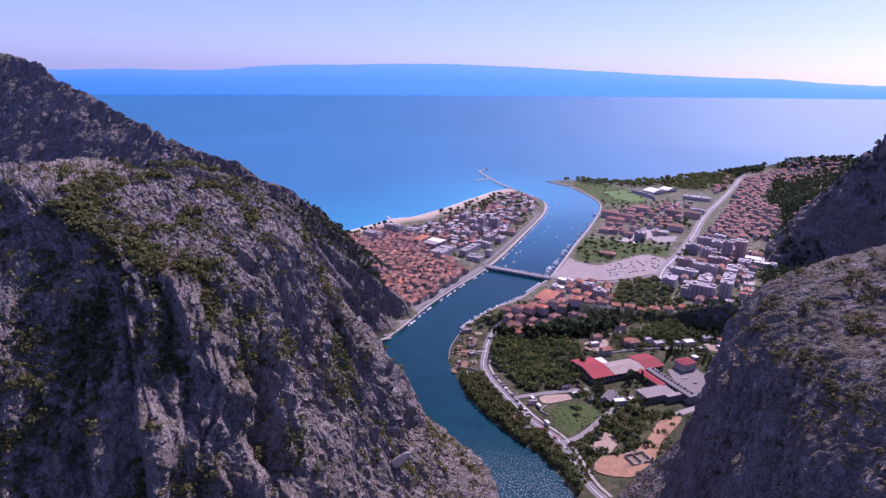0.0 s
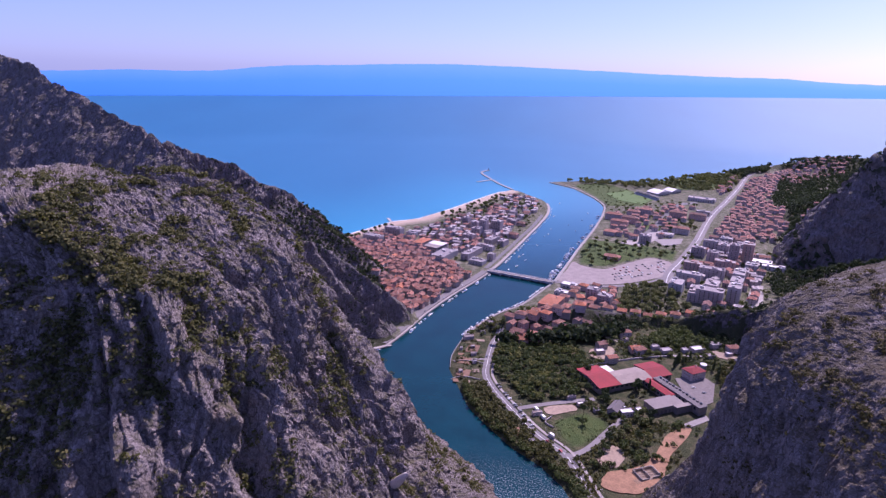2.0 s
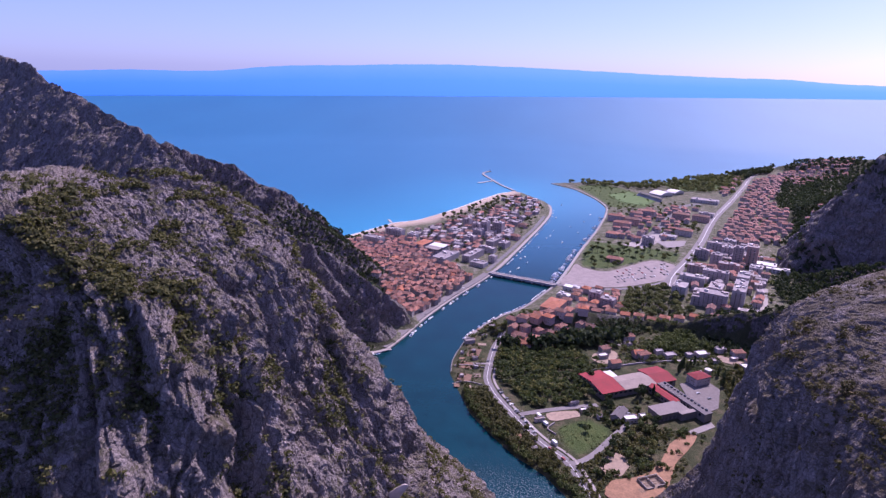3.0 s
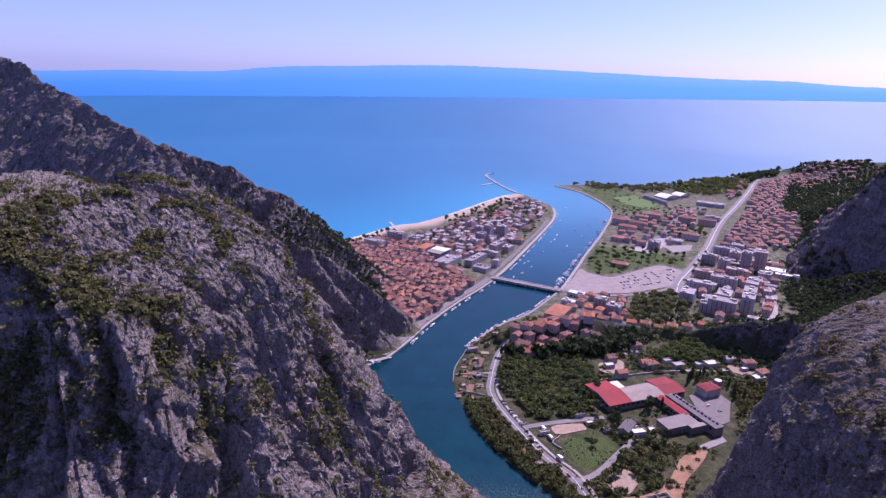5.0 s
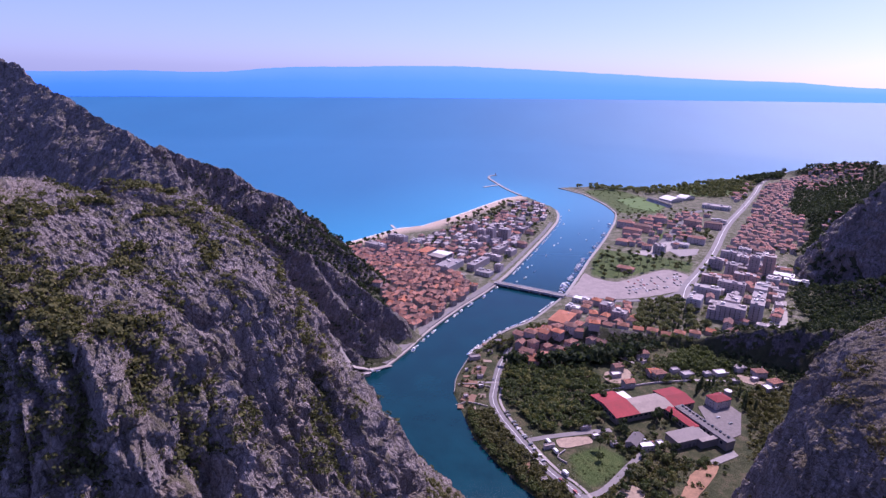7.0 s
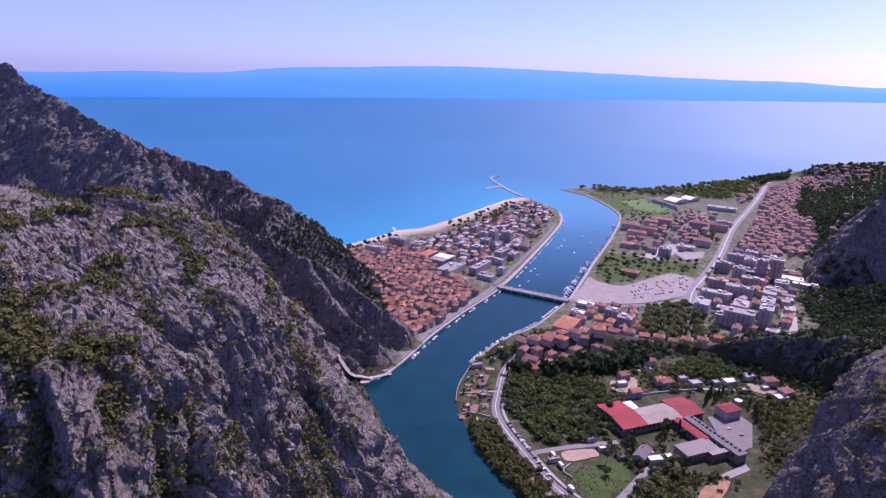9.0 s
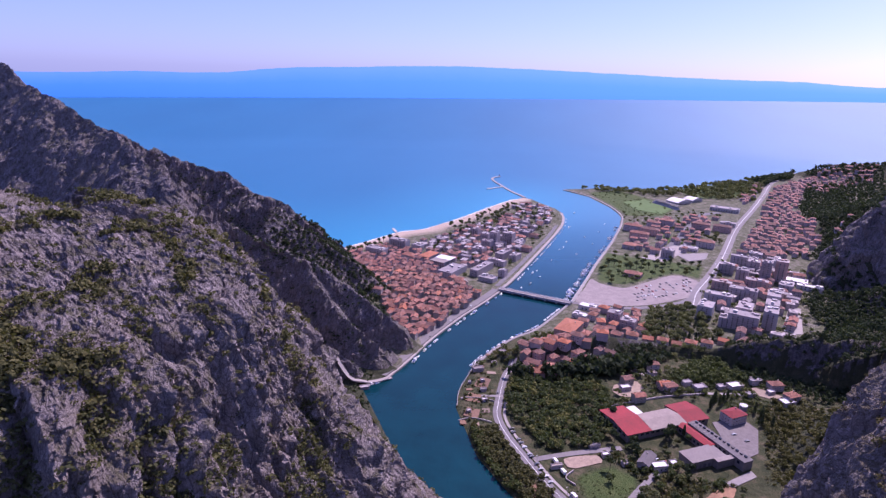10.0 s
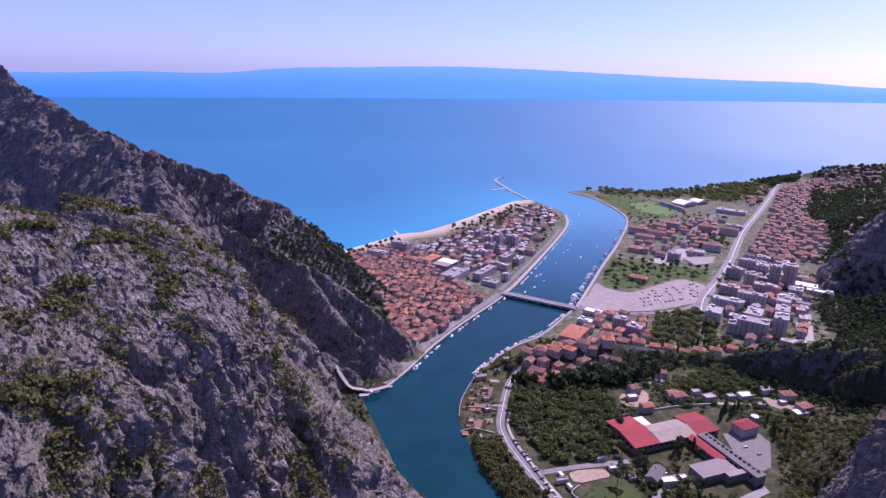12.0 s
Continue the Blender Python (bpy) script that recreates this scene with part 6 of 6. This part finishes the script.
for poly, spacing, kinds, group, seed in ((PARK, 9.0, (0, 2, 2, 2, 4, 3, 1, 2), "park trees", 31), (GRASSES[1], 17, (0, 1, 4), "trees on the green", 32), ([(-150, 1100), (-110, 1180), (-60, 1300), (-40, 1400), (-75, 1420), (-130, 1280), (-180, 1170)], 17, (4, 0, 4, 2), "pines behind the beach", 33),
                                           ([(255, 1180), (300, 1240), (345, 1255), (330, 1190), (280, 1150)], 15, (0, 2, 4), "trees round the school", 34), ([(-320, 955), (-262, 1065), (-250, 1050), (-305, 945)], 11, (4, 4, 0), "pines behind the beach", 35),
                                           ([(70, 560), (95, 600), (130, 600), (160, 625), (110, 640), (85, 625)], 13, (1, 5, 0), "garden trees", 36)):
    xs, ys = inside_spots(poly, spacing, seed)
    for x, y in zip(xs, ys):
        if free(x, y, 1.5):
            put_tree(tr.choice(kinds), x, y, group)

SMALL_CROWNS = [leaf_cloud(lobes("broad", 7.5, 4.6, s), 100, 0.92, s) for s in (41, 42, 43, 44)]
PINE_CROWNS = [leaf_cloud(lobes("broad", 9, 3.4, s), 46, 1.02, s) for s in (51, 52, 53)]
FIELD_BUSH = [leaf_cloud(lobes("bush", 2.4, 1.9, s), 40, 0.5, s) for s in (61, 62, 63)]


def wood(name, poly, spacing, crowns, mat, label, seed, low=0.75, high=1.25, thin=0.0, steepness=None):
    xs, ys = inside_spots(poly, spacing, seed)
    r = np.random.default_rng(seed)
    if thin:
        keep = fbm(np.stack([xs / 35, ys / 35, xs * 0 + seed], 1), 3) > thin
        xs, ys = xs[keep], ys[keep]
    zs = height(xs, ys)
    ok = np.array([all((x - a) ** 2 + (y - b) ** 2 > (c + 2) ** 2 for a, b, c in TAKEN) for x, y in zip(xs, ys)], bool) & (zs > 1)
    spots = [(x, y, z - 0.6, r.uniform(low, high)) for x, y, z in zip(xs[ok], ys[ok], zs[ok])]
    return scatter(name, spots, crowns, mat, label, "trees", seed)


GROVE = [(-25, 570), (-20, 600), (20, 606), (62, 618), (74, 560), (60, 505), (40, 492), (16, 486), (-8, 510), (-22, 535)]
wood("grove", GROVE, 7.4, SMALL_CROWNS, LEAF, "dense green grove below the knoll", 71, 0.7, 1.2)
wood("grove", GROVE, 8.0, SMALL_CROWNS, YOUNG, "pale green young trees in the grove", 171, 0.6, 1.05, -0.12)
wood("grove", [(-24, 596), (-5, 600), (30, 605), (70, 618), (110, 640), (132, 668), (100, 655), (60, 640), (15, 606), (-20, 612)], 5.0, PINE_CROWNS, PINE, "dark shaded wood on the steep bank", 72, 1.3, 2.1)
wood("grove", [(40, 636), (62, 652), (92, 672), (130, 688), (150, 682), (132, 660), (98, 642)], 5.5, PINE_CROWNS, PINE, "dark trees on the bank below the roofs", 188, 0.7, 1.2)
wood("grove", [(136, 628), (150, 650), (172, 678), (196, 680), (208, 655), (212, 636), (180, 628)], 5.6, SMALL_CROWNS, LEAF, "green wood below the rocky rib", 73)
wood("grove", [(206, 640), (200, 672), (235, 668), (262, 650), (300, 652), (345, 645), (380, 610), (340, 590), (290, 600), (262, 615), (250, 632)], 6.0, PINE_CROWNS, PINE, "dark wood in the shade of the rocky rib", 173, 0.6, 1.0)
wood("grove", [(200, 520), (198, 548), (210, 590), (222, 605), (255, 610), (285, 560), (245, 490), (215, 450), (190, 430), (172, 440), (190, 480)], 6.4, SMALL_CROWNS, SCRUB, "olive scrubby wood on the hillside", 74, 0.4, 0.85)
wood("grove", [(60, 353), (50, 380), (20, 404), (-8, 435), (-30, 462), (-42, 500), (-55, 500), (-38, 465), (-18, 436), (3, 411), (26, 391), (42, 372), (54, 345)], 3.6, SMALL_CROWNS, LEAF, "leafy belt along the river bank", 75, 0.45, 0.85)
wood("grove", [(54, 376), (34, 415), (14, 440), (-10, 470), (-30, 508), (-52, 503), (-38, 470), (0, 418), (40, 380)], 4.6, SMALL_CROWNS, SCRUB, "dense olive-green trees between road and river", 175, 0.45, 0.95)
wood("grove", [(-55, 500), (-64, 530), (-66, 565), (-60, 605), (-44, 600), (-36, 560), (-38, 520), (-44, 500)], 6.5, FIELD_BUSH, SCRUB, "garden shrubs and fruit trees by the water", 76, 0.6, 1.4)
wood("grove", [(60, 356), (68, 366), (70, 392), (68, 415), (80, 432), (92, 422), (110, 440), (120, 470), (100, 475), (88, 450), (60, 415), (48, 400)], 4.2, FIELD_BUSH, SCRUB, "rough green scrub between lane and track", 77, 0.7, 1.6)
wood("grove", [(95, 1658), (193, 1648), (299, 1640), (330, 1650), (345, 1690), (380, 1640), (450, 1640), (520, 1640), (590, 1800), (690, 2060), (531, 1915), (349, 1755), (198, 1698), (136, 1705)], 13, SMALL_CROWNS, YOUNG, "coastal wood along the far shore", 78, 0.8, 2.1, -0.3)
wood("grove", [(610, 1960), (690, 2060), (800, 2150), (760, 2060), (680, 1990), (640, 1900)], 8, PINE_CROWNS, PINE, "dark row of tall pines at the end of the road", 79, 1.5, 2.2)
wood("grove", [(820, 2120), (900, 2180), (1050, 2250), (1100, 2200), (960, 2120), (860, 2090)], 10, PINE_CROWNS, PINE, "dark wooded headland", 80, 1.2, 1.8)
wood("grove", [(415, 930), (430, 990), (520, 1140), (600, 1220), (760, 1360), (900, 1500), (820, 1650), (720, 1700), (640, 1560), (575, 1400), (500, 1200), (440, 1060)], 9.6, PINE_CROWNS, PINE, "dark wooded hillside above the town", 81, 1.0, 1.6, -1.0)
wood("grove", [(240, 700), (270, 730), (330, 760), (400, 900), (440, 940), (560, 900), (480, 720), (420, 650), (345, 672), (290, 684)], 7.2, PINE_CROWNS, PINE, "dark wooded slope beside the flats", 82, 0.7, 1.25)
wood("grove", [(352, 800), (345, 850), (372, 915), (398, 960), (432, 985), (470, 930), (480, 860), (430, 790)], 7.0, PINE_CROWNS, PINE, "dark wood at the foot of the mountain", 185, 0.8, 1.3)
wood("grove", [(215, 505), (235, 540), (270, 590), (330, 620), (480, 700), (700, 600), (600, 420), (420, 400), (280, 450)], 12.0, PINE_CROWNS, SCRUB, "scrubby wooded hillside behind the works", 90, 0.6, 1.1, -0.5)
wood("grove", [(640, 1330), (600, 1420), (640, 1560), (760, 1800), (920, 2060), (1100, 2240), (1150, 2000), (960, 1650), (880, 1450), (760, 1390)], 14, PINE_CROWNS, PINE, "dark woods over the far hillside", 92, 1.2, 1.9)
wood("grove", [(446, 1120), (505, 1185), (565, 1395), (596, 1556), (700, 1790), (770, 1960), (860, 1990), (760, 1700), (660, 1400), (560, 1180)], 10.5, PINE_CROWNS, PINE, "dark wooded slope behind the houses", 186, 1.0, 1.6)
wood("grove", [(-285, 880), (-265, 855), (-190, 735), (-160, 655), (-190, 650), (-235, 700), (-285, 790), (-310, 860)], 6.5, PINE_CROWNS, PINE, "dark wood between crag and old town", 83, 0.5, 1.0, -0.25)
wood("grove", [(-350, 770), (-250, 755), (-205, 762), (-196, 790), (-215, 815), (-260, 845), (-330, 850)], 5.5, PINE_CROWNS, PINE, "dark wooded spur running into the old town", 184, 0.45, 0.9)
wood("grove", [(-430, 700), (-300, 660), (-240, 650), (-260, 760), (-330, 800)], 6.5, PINE_CROWNS, PINE, "dark trees in the ravine", 84, 0.4, 0.8, 0.0)
wood("shrubs", [(200, 1250), (150, 1330), (165, 1420), (255, 1395), (330, 1480), (400, 1450), (330, 1330), (240, 1180)], 22, SMALL_CROWNS, LEAF, "street trees among the blocks", 85, 0.6, 1.1)
wood("shrubs", [(-250, 960), (-180, 1100), (-90, 1280), (-20, 1420), (30, 1330), (0, 1150), (-60, 900), (-150, 870)], 17, SMALL_CROWNS, LEAF, "street trees among the beach blocks", 86, 0.6, 1.2)
wood("shrubs", [(200, 780), (240, 700), (330, 760), (400, 930), (420, 1090), (310, 1090), (240, 950)], 19, SMALL_CROWNS, LEAF, "street trees among the flats", 87, 0.6, 1.1)
wood("shrubs", [(110, 1640), (198, 1690), (262, 1598), (300, 1500), (262, 1410), (180, 1400), (165, 1480)], 16, FIELD_BUSH, LEAF, "low bushes round the pitch", 88, 0.8, 1.8, 0.05)
wood("shrubs", [(400, 1110), (440, 1120), (560, 1400), (760, 1990), (655, 1880), (410, 1290)], 22, SMALL_CROWNS, LEAF, "garden trees between the roofs", 89, 0.5, 0.9)


wood("shrubs", [(176, 480), (190, 515), (199, 545), (200, 575), (215, 595), (245, 600), (215, 540), (195, 470)], 4.2, FIELD_BUSH, SCRUB, "rough scrub at the edge of the works", 141, 0.6, 1.6)
wood("grove", [(475, 985), (560, 1012), (700, 1035), (740, 1160), (620, 1190), (540, 1130), (470, 1030)], 8.0, PINE_CROWNS, PINE, "dark wood over the back of the hill", 182, 0.7, 1.2)
wood("grove", [(196, 664), (250, 664), (300, 650), (345, 640), (420, 620), (480, 585), (500, 650), (420, 672), (345, 682), (260, 698), (205, 700)], 6.5, PINE_CROWNS, PINE, "dark wood over the rocky rib", 187, 0.55, 0.95)
LOW_BUSH = [leaf_cloud(lobes("bush", 2.6, 2.2, s), 26, 0.7, s) for s in (161, 162, 163)]
wood("scrub", [(-430, 640), (-340, 575), (-290, 535), (-230, 560), (-135, 500), (-140, 560), (-170, 590), (-200, 660), (-290, 820), (-400, 795), (-560, 745)], 5.2, LOW_BUSH, PINE, "dark bushes dotted over the rocky ridges", 165, 0.4, 1.2, -0.1)
wood("scrub", [(-720, 760), (-554, 738), (-440, 772), (-344, 803), (-300, 845), (-300, 800), (-345, 730), (-420, 690), (-560, 690), (-720, 715)], 4.6, LOW_BUSH, PINE, "dark low scrub on the far shaded ridge", 166, 0.5, 1.15)
GARDENS = [[(60, 560), (75, 600), (100, 630), (130, 650), (170, 660), (240, 655), (255, 625), (215, 590), (200, 560), (165, 600), (110, 590), (70, 556)],
           [(50, 486), (70, 500), (76, 506), (110, 500), (116, 470), (168, 474), (150, 440), (120, 400), (100, 372), (80, 372), (60, 400), (88, 450), (70, 480)],
           [(130, 690), (180, 720), (230, 730), (300, 760), (280, 720), (220, 700), (150, 670)], [(-30, 615), (-60, 615), (-40, 660), (-5, 705), (40, 740), (60, 700), (10, 680)]]
for k, poly in enumerate(GARDENS):
    wood("shrubs", poly, 4.3, FIELD_BUSH, SCRUB if k % 2 else LEAF, "garden hedges, bushes and rough plots", 120 + k, 0.5, 1.5, -0.15)
    wood("shrubs", poly, 9.5, SMALL_CROWNS, LEAF if k % 2 else YOUNG, "scattered garden trees", 130 + k, 0.4, 0.9, -0.2)
wood("shrubs", [(45, 408), (62, 421), (84, 452), (78, 463), (60, 470), (36, 462), (26, 440)], 3.2, FIELD_BUSH, LEAF, "tall weeds over a green lot", 140, 0.25, 0.6, -0.2)


# ---- scrub on the cliffs ----
def cliff_scrub(name, net, nrm, hollow, count, label, seed, lo, hi, leaves, size, gullies, mat, flat=0.36):
    """Bushes on the ledges and the shoulder, thickest where the rock lies flat, or down the gullies."""
    r = np.random.default_rng(seed)
    kinds = [leaf_cloud(lobes("bush", 2.4, 2.0, s), leaves, size, s) for s in range(seed, seed + 6)]
    u, v = r.integers(5, net.shape[0] - 5, count * 20), r.integers(5, net.shape[1] - 5, count * 20)
    p, n, low = net[u, v], nrm[u, v], -hollow[u, v]
    clump = fbm(p / 26 + seed, 3)
    if gullies:
        want = np.clip(low / 5 + 0.2, 0.03, 1) * np.clip(0.35 + 1.6 * clump, 0.02, 1) * np.clip(n[:, 2] * 3 + 0.3, 0.1, 1)
    else:
        want = np.clip((n[:, 2] - flat) * 2.2, 0.0, 1) * np.clip(0.42 + clump * 1.5, 0.06, 1)
        want = want + 0.5 * (p[:, 1] < 165) * (p[:, 2] < 150) * np.clip(0.35 + 2 * clump, 0, 1)
    ok = (r.random(len(p)) < want) & (p[:, 2] > 6)
    p, c = p[ok][:count], clump[ok][:count]
    spots = [(x, y, z - 0.4, r.uniform(lo, hi) * (1.35 if k > 0.15 else 0.75)) for (x, y, z), k in zip(p, c)]
    return scatter(name, spots, kinds, mat, label, "scrub", seed)


cliff_scrub("scrub", left_net, left_nrm, left_hollow, 3900, "dark green and olive scrub on grey rock", 91, 0.35, 1.25, 40, 0.37, False, SCRUB)
cliff_scrub("scrub", left_net, left_nrm, left_hollow, 5200, "small dark bushes rooted in the gullies", 93, 0.35, 0.95, 15, 0.52, True, SCRUB)
cliff_scrub("scrub", right_net, right_nrm, right_hollow, 1500, "olive and rusty bushes on the crag", 97, 0.35, 1.15, 44, 0.34, False, SCRUB_RUST, 0.44)
cliff_scrub("scrub", right_net, right_nrm, right_hollow, 500, "small bushes in the cracks of the crag", 99, 0.3, 0.8, 18, 0.50, True, SCRUB_RUST)


# ---- pale slab on the cliff ----
u = np.linspace(0, math.pi, 13)
v = np.linspace(0, 2 * math.pi, 24, endpoint=False)
U, V = np.meshgrid(u, v, indexing="ij")
q = np.stack([3.0 * np.sin(U) * np.cos(V) * (1 - 0.25 * np.cos(U)), 1.6 * np.sin(U) * np.sin(V), 9.0 * np.cos(U)], 2).reshape(-1, 3)
q = q * (1 + 0.16 * fbm(q / 2.4, 3))[:, None]
slab = mesh_object("rock_slab", q, [(i * 24 + j, i * 24 + (j + 1) % 24, (i + 1) * 24 + (j + 1) % 24, (i + 1) * 24 + j) for i in range(12) for j in range(24)], plain("bare_pale_rock", (0.52, 0.44, 0.40), 0.9, 0.15, 0.5), True)
slab.matrix_basis = pose(-59.5, 263, 75.5, 14, 36, 15)
tagged(slab, "smooth pale bare slab standing out of the cliff", "rock")


# ---- small things ----
def beacon(x, y):
    e = thing("harbour_beacon", x, y, 1.7)
    n = 12
    def ring(r, z):
        return [(r * math.cos(2 * math.pi * k / n), r * math.sin(2 * math.pi * k / n), z) for k in range(n)]
    def drum(r0, r1, z0, z1):
        return ring(r0, z0) + ring(r1, z1), [(k, (k + 1) % n, n + (k + 1) % n, n + k) for k in range(n)] + [tuple(range(n, 2 * n))]
    part("plinth", *drum(1.6, 1.5, -0.3, 0.8), CONCRETE, e)
    part("tower", *drum(0.8, 0.55, 0.8, 5.6), RED_SHEET, e)
    part("lantern", *drum(0.5, 0.4, 5.6, 6.6), GLASS, e)
    return tagged(e, "small red beacon at the breakwater head", "beacon")


beacon(-136, 1814)


def lamp_post():
    e = thing("street_lamp", 0, 0, 0)
    part("pole", *box(-0.09, 0.09, -0.09, 0.09, -0.5, 8), METAL, e)
    part("arm", *box(-0.06, 1.6, -0.06, 0.06, 7.9, 8.05), METAL, e)
    part("lamp_head", *box(1.2, 2.0, -0.16, 0.16, 7.78, 7.92), CONCRETE, e)
    return tagged(e, "grey steel street lamp beside the road", "street lamp", "street lamps")


post = lamp_post()
lamps = []
for line, off, gap in ((MAIN_ROAD[:5], 8.5, 60), (SPIT_QUAY, -7, 60), (QUAY, -14, 45), (SOUTH_ROAD[2:11], 5.5, 40)):
    p = curve(line, 400)
    run = np.r_[0, np.cumsum(np.linalg.norm(np.diff(p, axis=0), axis=1))]
    for s in np.arange(gap / 2, run[-1], gap):
        x, y = np.interp(s, run, p[:, 0]), np.interp(s, run, p[:, 1])
        dx, dy = np.interp(s + 2, run, p[:, 0]) - x, np.interp(s + 2, run, p[:, 1]) - y
        d = max(math.hypot(dx, dy), 1e-3)
        lamps.append((x + off * dy / d, y - off * dx / d, math.degrees(math.atan2(dx, -dy))))
for k, (x, y, rot) in enumerate(lamps):
    at = pose(x, y, ground_at(x, y), 0, 0, rot)
    if k == 0:
        post.matrix_basis = at
    else:
        copy_thing(post, at)


def building_site(x, y):
    e = thing("building_site", x, y, ground_at(x, y) + 0.3, 28)
    part("slab", *box(-9, 9, -6, 6, -1, 0.4), DIRT_PALE, e)
    for a, b, c, d, h in ((-8.5, 8.5, 5.2, 5.7, 2.8), (-8.5, -8.0, -5.5, 5.2, 2.2), (-1, -0.5, -5, 5.2, 2.6), (8.0, 8.5, -5.5, 5.2, 3.0), (-8, -2, -5.7, -5.2, 1.4), (2, 8, -5.7, -5.2, 2.0)):
        part("wall", *box(a, b, c, d, 0.4, h), STONE_WALL, e)
    for k in range(4):
        part("beam", *box(-8.4, 8.4, -4 + k * 2.6, -3.7 + k * 2.6, 2.8, 3.05), WOOD, e)
    for k in range(5):
        part("timber", *box(-14 + k * 0.9, -13.4 + k * 0.9, -7, -2.5, 0, 0.35), WOOD, e)
    return tagged(e, "half-built stone house with timber beams", "building site")


building_site(104, 396)


def garden_wall(line, h, mat, label):
    p = curve(line, 4 * len(line))
    z = height(p[:, 0], p[:, 1])
    t = np.gradient(p, axis=0)
    t /= np.linalg.norm(t, axis=1)[:, None]
    nrm = np.stack([-t[:, 1], t[:, 0]], 1) * 0.3
    net = np.stack([np.c_[p - nrm, z - 1], np.c_[p - nrm, z + h], np.c_[p + nrm, z + h], np.c_[p + nrm, z - 1]])
    ob = mesh_object("garden_wall", net.reshape(-1, 3), grid_faces(4, len(p)), mat)
    return tagged(ob, label, "wall")


garden_wall([(-66, 548), (-50, 551), (-35, 549)], 1.3, STONE_WALL, "low dry-stone wall between river gardens")
garden_wall([(-64, 515), (-48, 517), (-34, 514)], 1.3, STONE_WALL, "low dry-stone wall between river gardens")
garden_wall([(-68, 535), (-70, 566), (-63, 612)], 1.6, STONE_WALL, "stone river wall below the gardens")
garden_wall([(60, 546), (70, 562), (120, 590), (160, 605)], 1.8, PLASTER, "long pale wall behind the works")
garden_wall([(82, 655), (104, 642), (133, 622), (148, 612)], 1.5, PLASTER, "pale wall beside the garden track")
garden_wall([(35, 445), (28, 452), (34, 462)], 1.5, PLASTER, "pale wall round the yard")


def van(x, y, rot):
    e = thing("delivery_van", x, y, ground_at(x, y) + 0.5, rot)
    part("cargo_box", *box(-3.4, 1.2, -1.1, 1.1, 0.5, 3.0), BOAT_WHITE, e)
    part("cab", [(1.3, -1.05, 0.4), (3.0, -1.05, 0.4), (3.0, 1.05, 0.4), (1.3, 1.05, 0.4), (1.3, -1.0, 2.3), (2.3, -1.0, 2.3), (2.3, 1.0, 2.3), (1.3, 1.0, 2.3)], box(0, 1, 0, 1, 0, 1)[1], BOAT_WHITE, e)
    part("windscreen", [(2.98, -0.9, 1.2), (2.98, 0.9, 1.2), (2.4, 0.9, 2.2), (2.4, -0.9, 2.2)], [(0, 1, 2, 3)], GLASS, e)
    for sx in (-2.2, 2.2):
        for sy in (-1.0, 1.0):
            part("wheel", *box(sx - 0.4, sx + 0.4, sy - 0.15, sy + 0.15, -0.1, 0.7), RUBBER, e)
    return tagged(e, "white box van parked by the road", "van")


van(26, 458, 120)
van(33, 432, 125)
van(20, 470, 120)
